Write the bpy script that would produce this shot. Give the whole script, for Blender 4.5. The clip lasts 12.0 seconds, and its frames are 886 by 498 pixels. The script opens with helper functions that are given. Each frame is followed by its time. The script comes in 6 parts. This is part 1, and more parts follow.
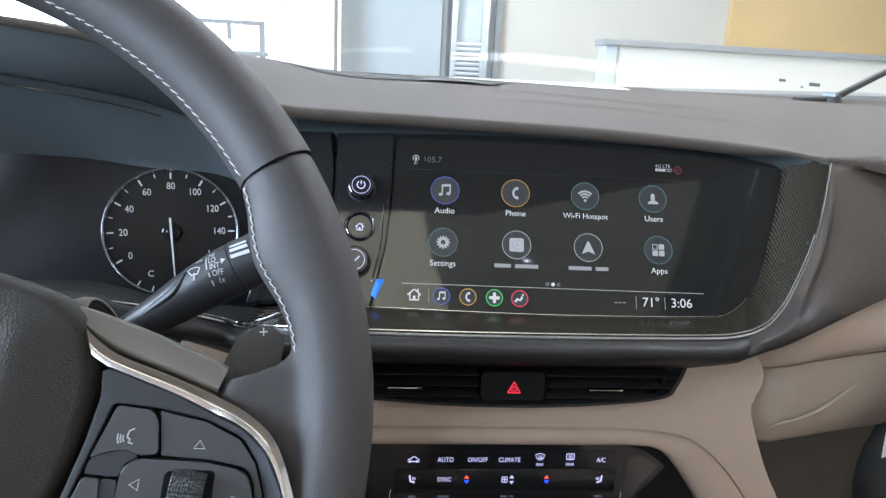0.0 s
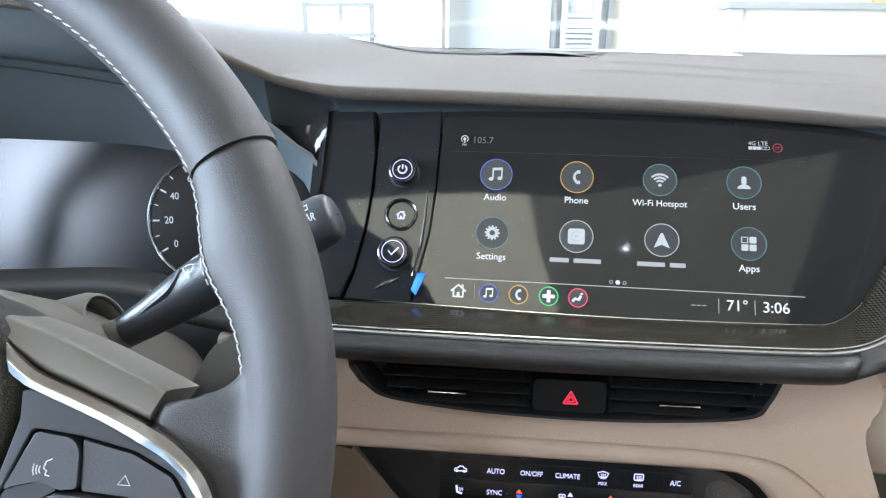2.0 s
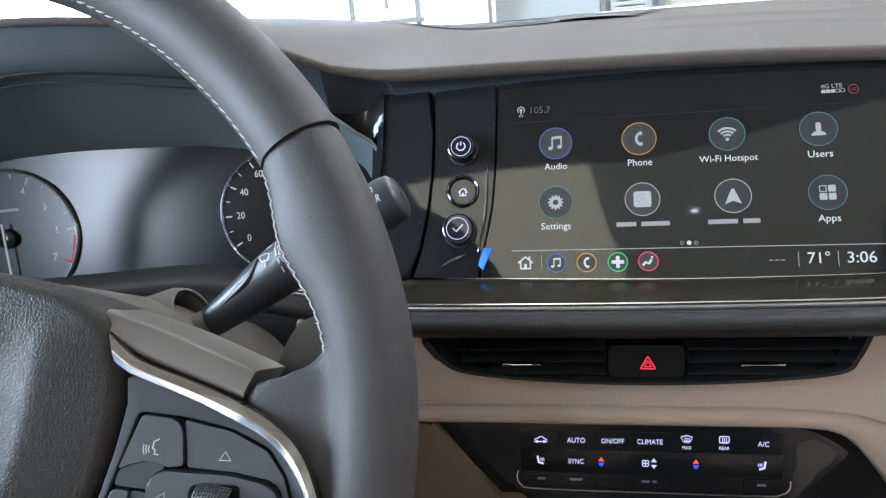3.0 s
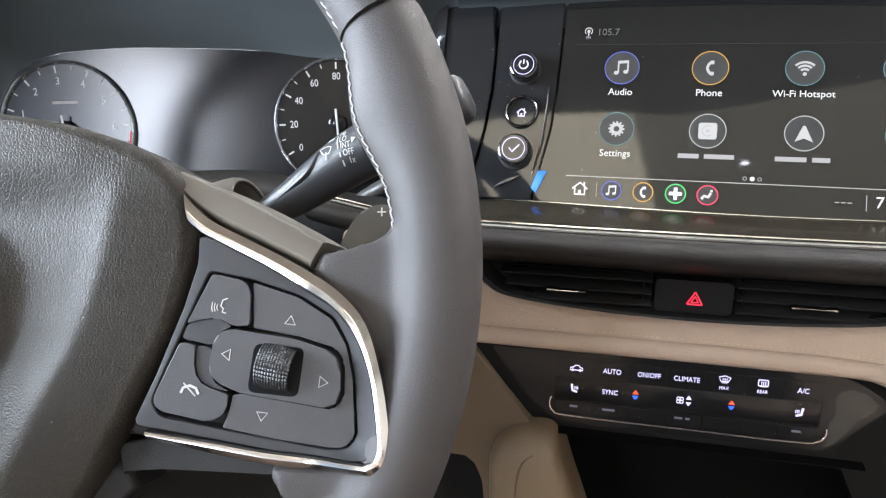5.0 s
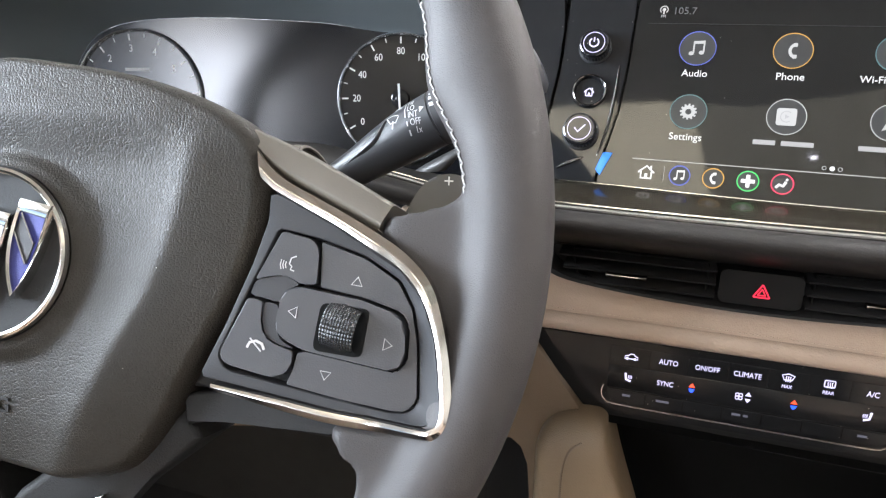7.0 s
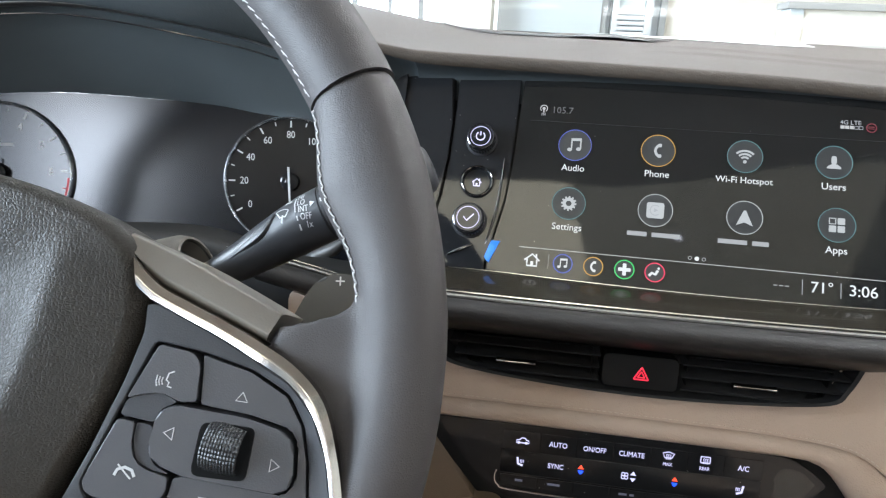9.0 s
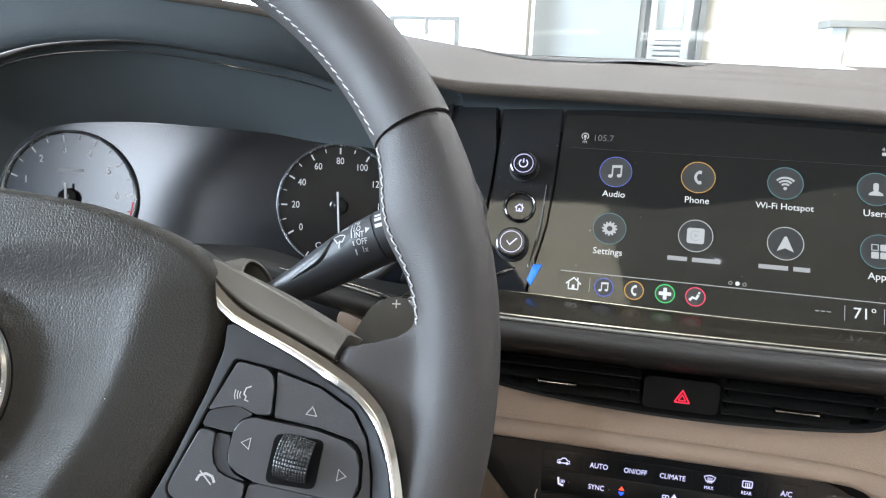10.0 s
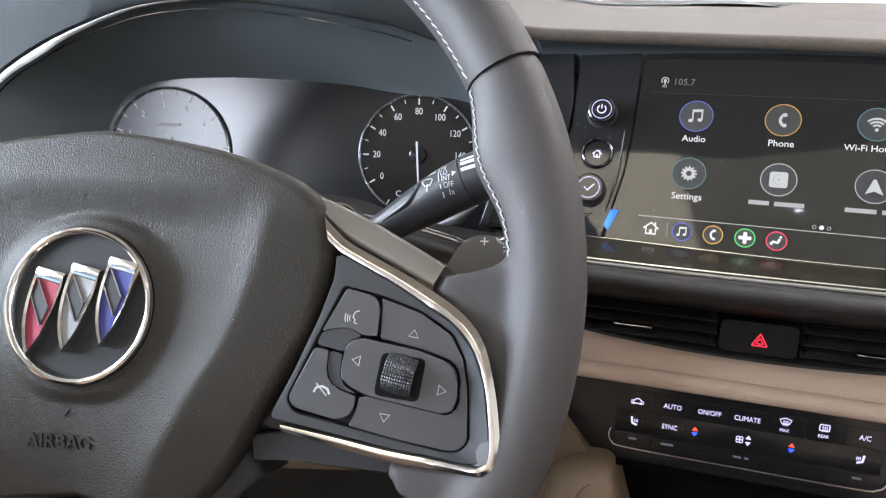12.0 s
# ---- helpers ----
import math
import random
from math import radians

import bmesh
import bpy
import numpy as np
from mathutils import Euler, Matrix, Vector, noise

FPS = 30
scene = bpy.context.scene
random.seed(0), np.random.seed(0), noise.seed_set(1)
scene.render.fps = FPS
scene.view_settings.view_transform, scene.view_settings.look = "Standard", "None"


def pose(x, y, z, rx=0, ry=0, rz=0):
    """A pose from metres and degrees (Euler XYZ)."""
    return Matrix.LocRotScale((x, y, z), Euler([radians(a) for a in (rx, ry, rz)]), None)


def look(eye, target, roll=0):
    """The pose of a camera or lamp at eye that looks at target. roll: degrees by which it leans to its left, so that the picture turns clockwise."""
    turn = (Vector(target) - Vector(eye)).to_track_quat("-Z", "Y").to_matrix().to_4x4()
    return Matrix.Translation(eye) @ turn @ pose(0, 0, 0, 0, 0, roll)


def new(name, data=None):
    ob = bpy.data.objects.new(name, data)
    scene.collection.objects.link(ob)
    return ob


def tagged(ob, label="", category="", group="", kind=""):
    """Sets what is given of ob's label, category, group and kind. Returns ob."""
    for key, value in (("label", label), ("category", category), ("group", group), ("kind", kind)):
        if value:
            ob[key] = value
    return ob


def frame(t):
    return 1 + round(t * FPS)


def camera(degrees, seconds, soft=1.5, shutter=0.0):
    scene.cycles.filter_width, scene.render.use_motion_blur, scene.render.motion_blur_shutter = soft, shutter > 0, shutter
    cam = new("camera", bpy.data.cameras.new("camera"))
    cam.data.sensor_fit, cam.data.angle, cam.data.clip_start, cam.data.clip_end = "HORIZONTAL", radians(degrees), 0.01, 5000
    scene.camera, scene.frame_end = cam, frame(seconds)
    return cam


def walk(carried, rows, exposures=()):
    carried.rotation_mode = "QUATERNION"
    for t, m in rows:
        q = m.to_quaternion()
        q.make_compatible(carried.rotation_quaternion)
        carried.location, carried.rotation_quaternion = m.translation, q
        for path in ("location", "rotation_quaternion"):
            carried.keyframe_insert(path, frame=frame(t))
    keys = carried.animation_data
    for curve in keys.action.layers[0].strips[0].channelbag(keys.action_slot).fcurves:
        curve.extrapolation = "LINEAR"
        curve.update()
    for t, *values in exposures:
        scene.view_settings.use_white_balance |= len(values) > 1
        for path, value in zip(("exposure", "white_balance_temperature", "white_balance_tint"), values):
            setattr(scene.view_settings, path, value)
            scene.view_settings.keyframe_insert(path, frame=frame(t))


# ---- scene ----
cam = camera(68.6, 12.0, soft=1.2, shutter=0.2)
PATH = [
    (0, (-0.088, -0.013, 1.231), (0.081, 1.911, 0.712), 3.0),
    (0.5, (-0.07, 0.027, 1.239), (0.114, 1.896, 0.549), 1.8),
    (1, (-0.055, 0.054, 1.229), (0.249, 1.901, 0.526), 4.0),
    (1.5, (-0.037, 0.069, 1.211), (0.113, 1.904, 0.43), 3.5),
    (2, (-0.0447, 0.0331, 1.2283), (-0.215, 1.935, 0.635), 0.7),
    (2.5, (-0.0426, 0.0333, 1.2275), (-0.261, 1.929, 0.627), 0.0),
    (3, (-0.0456, 0.0294, 1.226), (-0.408, 1.889, 0.585), -5.4),
    (3.3, (-0.0506, 0.023, 1.2216), (-0.473, 1.868, 0.576), -4.1),
    (3.5, (-0.0537, 0.0234, 1.2165), (-0.471, 1.852, 0.523), -4.0),
    (5.3, (-0.06, 0.021, 1.204), (-0.528, 1.793, 0.404), -1.4),
    (5.5, (-0.061, 0.021, 1.202), (-0.553, 1.777, 0.381), -1.4),
    (6, (-0.061, 0.022, 1.201), (-0.617, 1.748, 0.358), -1.8),
    (6.5, (-0.062, 0.021, 1.196), (-0.665, 1.706, 0.304), -3.0),
    (7, (-0.066, 0.02, 1.199), (-0.648, 1.755, 0.393), -0.9),
    (7.5, (-0.063, 0.028, 1.205), (-0.41, 1.838, 0.429), 0.6),
    (7.7, (-0.062, 0.034, 1.205), (-0.258, 1.91, 0.541), 3.5),
    (9.3, (-0.069, 0.019, 1.213), (-0.407, 1.896, 0.611), 1.6),
    (9.5, (-0.069, 0.014, 1.215), (-0.457, 1.884, 0.622), 1.6),
    (10, (-0.073, 0.011, 1.217), (-0.455, 1.893, 0.659), 1.9),
    (10.5, (-0.073, 0.005, 1.218), (-0.48, 1.879, 0.65), 1.8),
    (11, (-0.071, 0.0, 1.219), (-0.559, 1.854, 0.649), -0.0),
    (11.5, (-0.075, -0.011, 1.22), (-0.646, 1.801, 0.594), -1.2),
    (12, (-0.078, -0.008, 1.215), (-0.639, 1.784, 0.525), 0.0),
]
walk(cam, [(t, look(eye, target, roll)) for t, eye, target, roll in PATH],
     exposures=((0.0, 0.60, 5600, 11), (0.5, 0.38, 5730, 11), (1.0, 0.91, 5730, 11), (1.5, 1.35, 5780, 12), (2.0, 1.22, 5580, 9), (2.5, 0.67, 5700, 9), (3.0, 0.68, 5650, 10), (3.6, 1.06, 5830, 13), (5.5, 1.31, 6200, 14),
                (6.5, 1.36, 6280, 15), (7.5, 1.38, 6080, 12), (9.5, 0.86, 5900, 10), (10.0, 0.97, 5920, 10), (11.0, 0.95, 6030, 12), (12.0, 1.06, 6100, 15)))

# ---- world and lights ----
world = bpy.data.worlds.new("showroom_world")
scene.world = world
world.use_nodes = True
wn = world.node_tree
sky = wn.nodes.new("ShaderNodeTexSky")
sky.sky_type, sky.sun_disc = "NISHITA", False
sky.sun_elevation, sky.sun_rotation = radians(48), radians(-70)
wn.nodes["Background"].inputs["Strength"].default_value = 0.12
wn.links.new(sky.outputs[0], wn.nodes["Background"].inputs[0])


def area_lamp(name, m, sx, sy, watts, colour=(1, 1, 1)):
    data = bpy.data.lights.new(name, "AREA")
    data.shape, data.size, data.size_y, data.energy, data.color = "RECTANGLE", sx, sy, watts, colour
    ob = new(name, data)
    ob.matrix_world = m
    return ob


sun = bpy.data.lights.new("sun", "SUN")
sun.energy, sun.angle, sun.color = 2.5, radians(0.6), (1.0, 0.95, 0.88)
new("sun", sun).matrix_world = look((-8, 9, 9), (0, 0, 0))
# daylight of the glazed front and side of the showroom
area_lamp("window_light_front", look((-3.6, 5.8, 1.9), (-1.2, 0, 1.2)), 4.5, 2.6, 280, (0.88, 0.94, 1.0))
area_lamp("window_light_side", look((-4.6, -1.2, 2.2), (0, 0.2, 1.1)), 4.0, 2.4, 640, (0.84, 0.94, 1.0))
area_lamp("lens_glare_light", look((-1.86, -5.4, 2.95), (-0.3, 0.3, 1.1)), 0.85, 1.2, 49, (0.90, 0.95, 1.0))
area_lamp("overhead_fill_a", look((0.6, 3.2, 3.55), (0.6, 3.2, 0)), 2.4, 0.6, 70, (1.0, 0.95, 0.88))
area_lamp("overhead_fill_b", look((2.2, 1.2, 3.55), (1.8, 1.0, 0)), 2.4, 1.2, 110, (1.0, 0.97, 0.93))
area_lamp("screen_glare_warm", pose(-1.033, -3.544, 3.55, 0, 0, 8), 2.4, 2.9, 64, (1.0, 0.87, 0.62))
area_lamp("screen_glare_dim", pose(0.967, -3.266, 3.55, 0, 0, 8), 1.6, 2.9, 7, (1.0, 0.87, 0.62))

# ---- materials ----


def material(name, base, rough=0.5, metal=0.0, coat=0.0, spec=0.5, bump=0.0, bump_scale=400.0, vary=0.0, vary_scale=6.0,
             emit=None, strength=1.0, kind="noise", fine=0.0):
    m = bpy.data.materials.new(name)
    m.use_nodes = True
    t = m.node_tree
    b = t.nodes["Principled BSDF"]
    b.inputs["Base Color"].default_value = (*base, 1)
    b.inputs["Roughness"].default_value = rough
    b.inputs["Metallic"].default_value = metal
    b.inputs["Coat Weight"].default_value = coat
    b.inputs["Coat Roughness"].default_value = 0.03
    b.inputs["Specular IOR Level"].default_value = spec
    if emit:
        b.inputs["Emission Color"].default_value = (*emit, 1)
        b.inputs["Emission Strength"].default_value = strength
    tc = t.nodes.new("ShaderNodeTexCoord")
    if vary:
        n = t.nodes.new("ShaderNodeTexNoise")
        n.inputs["Scale"].default_value, n.inputs["Detail"].default_value = vary_scale, 5
        t.links.new(tc.outputs["Object"], n.inputs["Vector"])
        r = t.nodes.new("ShaderNodeValToRGB")
        r.color_ramp.elements[0].position, r.color_ramp.elements[1].position = 0.3, 0.72
        r.color_ramp.elements[0].color = (*[c * (1 - vary) for c in base], 1)
        r.color_ramp.elements[1].color = (*[min(1, c * (1 + vary)) for c in base], 1)
        t.links.new(n.outputs["Fac"], r.inputs[0])
        t.links.new(r.outputs[0], b.inputs["Base Color"])
        q = t.nodes.new("ShaderNodeMapRange")
        q.inputs["To Min"].default_value, q.inputs["To Max"].default_value = max(0.02, rough * 0.85), min(1, rough * 1.15)
        n2 = t.nodes.new("ShaderNodeTexNoise")
        n2.inputs["Scale"].default_value = vary_scale * 7
        t.links.new(tc.outputs["Object"], n2.inputs["Vector"])
        t.links.new(n2.outputs["Fac"], q.inputs["Value"])
        t.links.new(q.outputs[0], b.inputs["Roughness"])
    if bump:
        if kind == "pebble":
            n = t.nodes.new("ShaderNodeTexVoronoi")
            n.feature = "DISTANCE_TO_EDGE"
            n.inputs["Randomness"].default_value = 0.9
            out = "Distance"
        elif kind == "leather":
            n = t.nodes.new("ShaderNodeTexVoronoi")
            n.feature = "SMOOTH_F1"
            n.inputs["Smoothness"].default_value = 0.4
            out = "Distance"
        else:
            n = t.nodes.new("ShaderNodeTexNoise")
            n.inputs["Detail"].default_value = 3
            out = "Fac"
        n.inputs["Scale"].default_value = bump_scale
        t.links.new(tc.outputs["Object"], n.inputs["Vector"])
        height = n.outputs[out]
        if kind == "pebble":
            # flat pebbles parted by fine creases
            cl = t.nodes.new("ShaderNodeMapRange")
            cl.interpolation_type = "SMOOTHSTEP"
            cl.inputs["From Max"].default_value = 0.22
            t.links.new(height, cl.inputs["Value"])
            height = cl.outputs[0]
        bp = t.nodes.new("ShaderNodeBump")
        bp.inputs["Strength"].default_value, bp.inputs["Distance"].default_value = bump, 0.0005
        bp.invert = kind == "leather"
        t.links.new(height, bp.inputs["Height"])
        t.links.new(bp.outputs[0], b.inputs["Normal"])
        if fine:
            n3 = t.nodes.new("ShaderNodeTexNoise")
            n3.inputs["Scale"].default_value = bump_scale * 0.06
            t.links.new(tc.outputs["Object"], n3.inputs["Vector"])
            bp2 = t.nodes.new("ShaderNodeBump")
            bp2.inputs["Strength"].default_value, bp2.inputs["Distance"].default_value = fine, 0.0008
            t.links.new(n3.outputs["Fac"], bp2.inputs["Height"])
            t.links.new(bp2.outputs[0], bp.inputs["Normal"])
    return m


def glow(name, colour, strength=1.0):
    return material(name, (0.01, 0.01, 0.01), 0.4, emit=colour, strength=strength)


DASH = material("soft_touch_taupe", (0.062, 0.050, 0.040), 0.62, spec=0.22, bump=0.6, bump_scale=1000, kind="leather", vary=0.03, vary_scale=60)
HOOD_SHADED = material("soft_touch_shaded", (0.038, 0.045, 0.049), 0.66, spec=0.2, bump=0.14, bump_scale=1000, kind="leather", vary=0.1)
HOOD_HAZED = material("soft_touch_hazed", (0.118, 0.138, 0.148), 0.65, spec=0.3, bump=0.12, bump_scale=1000, kind="leather", vary=0.06)
LEDGESKIN = material("soft_touch_ledge", (0.046, 0.043, 0.040), 0.6, spec=0.25, bump=0.3, bump_scale=1000, kind="leather", vary=0.06)
RINGMETAL = material("dial_ring_metal", (0.90, 0.91, 0.94), 0.27, metal=1.0)
BEIGE = material("beige_leatherette", (0.50, 0.388, 0.305), 0.5, bump=0.45, bump_scale=1100, kind="leather", vary=0.06, vary_scale=8, fine=0.15)
TAN_SHADED = material("tan_leatherette_shaded", (0.145, 0.102, 0.066), 0.42, bump=0.3, bump_scale=1200, kind="leather", vary=0.08, vary_scale=8, fine=0.2)
BEIGE_PLASTIC = material("beige_plastic", (0.36, 0.29, 0.225), 0.5, bump=0.3, bump_scale=1200, vary=0.05)
THREAD_BEIGE = material("beige_thread", (0.62, 0.52, 0.42), 0.7, bump=0.5, bump_scale=3000)
THREAD_WHITE = material("white_thread", (0.46, 0.45, 0.44), 0.7, bump=0.5, bump_scale=3000)
LEATHER = material("black_leather", (0.050, 0.0455, 0.0450), 0.54, spec=0.34, bump=0.2, bump_scale=1250, kind="pebble", vary=0.08, vary_scale=9, fine=0.28)
PAD = material("grained_airbag_vinyl", (0.0270, 0.0235, 0.0190), 0.50, spec=0.32, bump=0.30, bump_scale=900, kind="pebble", vary=0.07, vary_scale=9)
CAP = material("satin_spoke_plastic", (0.142, 0.128, 0.108), 0.42, spec=0.5, bump=0.12, bump_scale=1500, vary=0.06)
PLASTIC = material("black_satin_plastic", (0.031, 0.032, 0.036), 0.38, bump=0.12, bump_scale=1800, vary=0.06)
SWITCH = material("switch_plastic", (0.008, 0.008, 0.008), 0.55, spec=0.15, bump=0.1, bump_scale=1800, vary=0.05)
BUTTON = material("button_plastic", (0.040, 0.040, 0.044), 0.42, bump=0.1, bump_scale=1800, vary=0.05)
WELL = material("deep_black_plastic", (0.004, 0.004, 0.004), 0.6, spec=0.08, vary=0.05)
SPOKEBODY = material("spoke_plastic", (0.038, 0.038, 0.041), 0.55, spec=0.3, bump=0.12, bump_scale=1800, vary=0.06)
RECESS_SHADE = material("recess_shade", (0.020, 0.020, 0.023), 0.5, bump=0.1, bump_scale=1800, vary=0.05)
SHROUD = material("dark_taupe_shroud", (0.082, 0.073, 0.061), 0.5, spec=0.4, bump=0.15, bump_scale=1500, vary=0.06)
PADDLE = material("satin_grey_plastic", (0.052, 0.050, 0.049), 0.42, bump=0.1, bump_scale=1600, vary=0.06)
MATTE = material("matte_black_plastic", (0.018, 0.018, 0.019), 0.6, spec=0.3, bump=0.3, bump_scale=1500, vary=0.1)
LIPSKIN = material("dark_lip_leather", (0.024, 0.0215, 0.020), 0.5, spec=0.35, bump=0.3, bump_scale=1100, kind="leather", vary=0.1)
CORNER_SHADED = material("corner_leather_shaded", (0.036, 0.0305, 0.026), 0.52, spec=0.32, bump=0.3, bump_scale=1100, kind="leather", vary=0.08)
PANEL = material("brown_trim_panel", (0.12, 0.102, 0.082), 0.7, bump=0.4, bump_scale=900, vary=0.12, vary_scale=4)
FELT = material("grey_felt", (0.085, 0.083, 0.080), 0.9, bump=0.9, bump_scale=900, vary=0.2, vary_scale=30)
GLOSS = material("piano_black", (0.012, 0.0125, 0.014), 0.05, spec=0.36)
LENS = material("cluster_lens", (0.007, 0.008, 0.011), 0.19, spec=0.50)
SCREEN = material("screen_glass", (0.010, 0.010, 0.010), 0.05, spec=0.42, vary=0.08, vary_scale=25)
CHROME = material("bright_chrome", (0.78, 0.765, 0.745), 0.12, metal=1.0)
TRIMCHROME = material("trim_chrome", (0.62, 0.595, 0.565), 0.15, metal=1.0, vary=0.03, vary_scale=30)
SATIN = material("satin_chrome", (0.72, 0.71, 0.70), 0.24, metal=1.0, vary=0.04, vary_scale=30)
TABMETAL = material("tab_chrome", (0.30, 0.29, 0.28), 0.14, metal=1.0, vary=0.04, vary_scale=30)
STRIPMETAL = material("brushed_strip_metal", (0.46, 0.45, 0.44), 0.30, metal=1.0, vary=0.05, vary_scale=40)
DARKCHROME = material("dark_chrome", (0.22, 0.22, 0.23), 0.15, metal=1.0, vary=0.04)
BLACKCHROME = material("black_chrome", (0.10, 0.10, 0.107), 0.12, metal=0.9)
PRINT = material("white_print", (0.62, 0.62, 0.62), 0.5, emit=(1, 1, 1), strength=0.03, vary=0.03)
STALK_PRINT = material("stalk_print", (0.50, 0.50, 0.50), 0.5, vary=0.03)
MARK = material("symbol_print", (0.48, 0.48, 0.48), 0.5, vary=0.03)
PRINT_GREY = material("grey_print", (0.42, 0.42, 0.43), 0.5, vary=0.03)
RED_PRINT = material("red_print", (0.5, 0.03, 0.04), 0.5, vary=0.03)
TAPE = material("blue_masking_tape", (0.02, 0.16, 0.62), 0.6, bump=0.4, bump_scale=600, vary=0.1)
PALE_BLUE = material("pale_blue_print", (0.30, 0.38, 0.50), 0.6, vary=0.03)
KNEE_SHADED = material("knee_pad_leather_shaded", (0.215, 0.155, 0.098), 0.36, bump=0.3, bump_scale=1200, kind="leather", vary=0.08, vary_scale=14, fine=0.25)
PAPER = material("white_card", (0.78, 0.77, 0.74), 0.7, vary=0.04)
YELLOW = material("yellow_print", (0.80, 0.56, 0.04), 0.6, vary=0.03)
INK = material("dark_ink", (0.08, 0.08, 0.08), 0.6, vary=0.03)
RUBBER = material("black_rubber", (0.014, 0.014, 0.015), 0.42, bump=0.3, bump_scale=1500, vary=0.06)
CARPET = material("black_carpet", (0.034, 0.033, 0.033), 0.95, bump=1.0, bump_scale=1400, vary=0.25)
WALL = material("cream_wall_paint", (0.60, 0.56, 0.485), 0.6, bump=0.1, bump_scale=120, vary=0.02, vary_scale=1.5)
GREYWALL = material("grey_wall_paint", (0.40, 0.425, 0.43), 0.6, bump=0.1, bump_scale=120, vary=0.03, vary_scale=1.5)
LEDGE = material("grey_ledge", (0.22, 0.22, 0.21), 0.5, vary=0.05)
OCHRE = material("ochre_panel", (0.72, 0.50, 0.23), 0.55, vary=0.08, vary_scale=1.2)
TILE = material("polished_floor_tile", (0.45, 0.43, 0.40), 0.2, vary=0.05, vary_scale=2)
CEIL = material("dimmed_ceiling_paint", (0.21, 0.198, 0.17), 0.8, vary=0.02)
HEADLINER = material("beige_headliner", (0.55, 0.50, 0.44), 0.9, bump=0.4, bump_scale=900, vary=0.04)
PAINT = material("white_car_paint", (0.75, 0.75, 0.74), 0.25, coat=0.8, vary=0.02)
ALU = material("aluminium_frame", (0.55, 0.57, 0.58), 0.35, metal=0.8, vary=0.04)
UI_WHITE = glow("display_white", (0.84, 0.84, 0.81), 0.56)
UI_GREY = glow("display_grey", (0.33, 0.33, 0.33), 0.7)
UI_DIM = glow("display_dim_grey", (0.2, 0.2, 0.2), 0.3)
UI_DISC = glow("display_icon_disc", (0.05, 0.055, 0.06), 0.22)
UI_LINE = glow("display_line", (0.5, 0.49, 0.46), 0.6)
UI_BLUE = glow("display_blue", (0.11, 0.16, 0.72), 0.48)
UI_ORANGE = glow("display_orange", (0.80, 0.42, 0.06), 0.5)
UI_TEAL = glow("display_teal", (0.17, 0.42, 0.44), 0.32)
UI_SILVER = glow("display_silver", (0.52, 0.53, 0.51), 0.56)
UI_CAPTION = glow("display_caption", (0.40, 0.40, 0.39), 0.55)
UI_GREEN = glow("display_green", (0.05, 0.55, 0.12), 0.8)
UI_RED = glow("display_red", (0.72, 0.03, 0.09), 0.8)
UI_DIMRED = glow("display_dim_red", (0.28, 0.03, 0.05), 0.4)
LED_WHITE = glow("panel_white", (0.70, 0.66, 0.95), 0.75)
LED_REFLECTED = glow("panel_reflection", (0.10, 0.10, 0.13), 0.6)
LED_RED = glow("panel_red", (1.0, 0.06, 0.02), 1.3)
LED_BLUE = glow("panel_blue", (0.02, 0.07, 1.0), 1.4)
HAZARD_RED = glow("hazard_red", (0.9, 0.02, 0.05), 0.9)


def carbon_material():
    m = material("carbon_weave", (0.03, 0.028, 0.024), 0.2, coat=0.45, spec=0.28)
    t = m.node_tree
    b = t.nodes["Principled BSDF"]
    tc = t.nodes.new("ShaderNodeTexCoord")
    mp = t.nodes.new("ShaderNodeMapping")
    mp.inputs["Rotation"].default_value, mp.inputs["Scale"].default_value = (0, 0, radians(40)), (1, 1, 0)
    t.links.new(tc.outputs["Object"], mp.inputs["Vector"])
    ck = t.nodes.new("ShaderNodeTexChecker")
    ck.inputs["Scale"].default_value = 980
    t.links.new(mp.outputs[0], ck.inputs["Vector"])
    ck.inputs["Color1"].default_value = (0.062, 0.050, 0.034, 1)
    ck.inputs["Color2"].default_value = (0.003, 0.003, 0.003, 1)
    t.links.new(ck.outputs["Color"], b.inputs["Base Color"])
    n = t.nodes.new("ShaderNodeTexNoise")
    n.inputs["Scale"].default_value = 14
    t.links.new(tc.outputs["Object"], n.inputs["Vector"])
    q = t.nodes.new("ShaderNodeMapRange")
    q.inputs["To Min"].default_value, q.inputs["To Max"].default_value = 0.20, 0.30
    t.links.new(n.outputs["Fac"], q.inputs["Value"])
    t.links.new(q.outputs[0], b.inputs["Roughness"])
    b.inputs["Metallic"].default_value = 0.35
    b.inputs["Coat Roughness"].default_value = 0.07
    bp = t.nodes.new("ShaderNodeBump")
    bp.inputs["Strength"].default_value, bp.inputs["Distance"].default_value = 0.45, 0.0003
    t.links.new(ck.outputs["Fac"], bp.inputs["Height"])
    t.links.new(bp.outputs[0], b.inputs["Normal"])
    return m


CARBON = carbon_material()


def dusty(m, scale, size, rare):
    """Scattered pale dust specks on a glossy surface."""
    t = m.node_tree
    b = t.nodes["Principled BSDF"]
    tc = t.nodes.new("ShaderNodeTexCoord")
    v = t.nodes.new("ShaderNodeTexVoronoi")
    v.inputs["Scale"].default_value = scale
    t.links.new(tc.outputs["Object"], v.inputs["Vector"])
    near = t.nodes.new("ShaderNodeMath")
    near.operation = "LESS_THAN"
    near.inputs[1].default_value = size
    t.links.new(v.outputs["Distance"], near.inputs[0])
    sep = t.nodes.new("ShaderNodeSeparateColor")
    t.links.new(v.outputs["Color"], sep.inputs[0])
    pick = t.nodes.new("ShaderNodeMath")
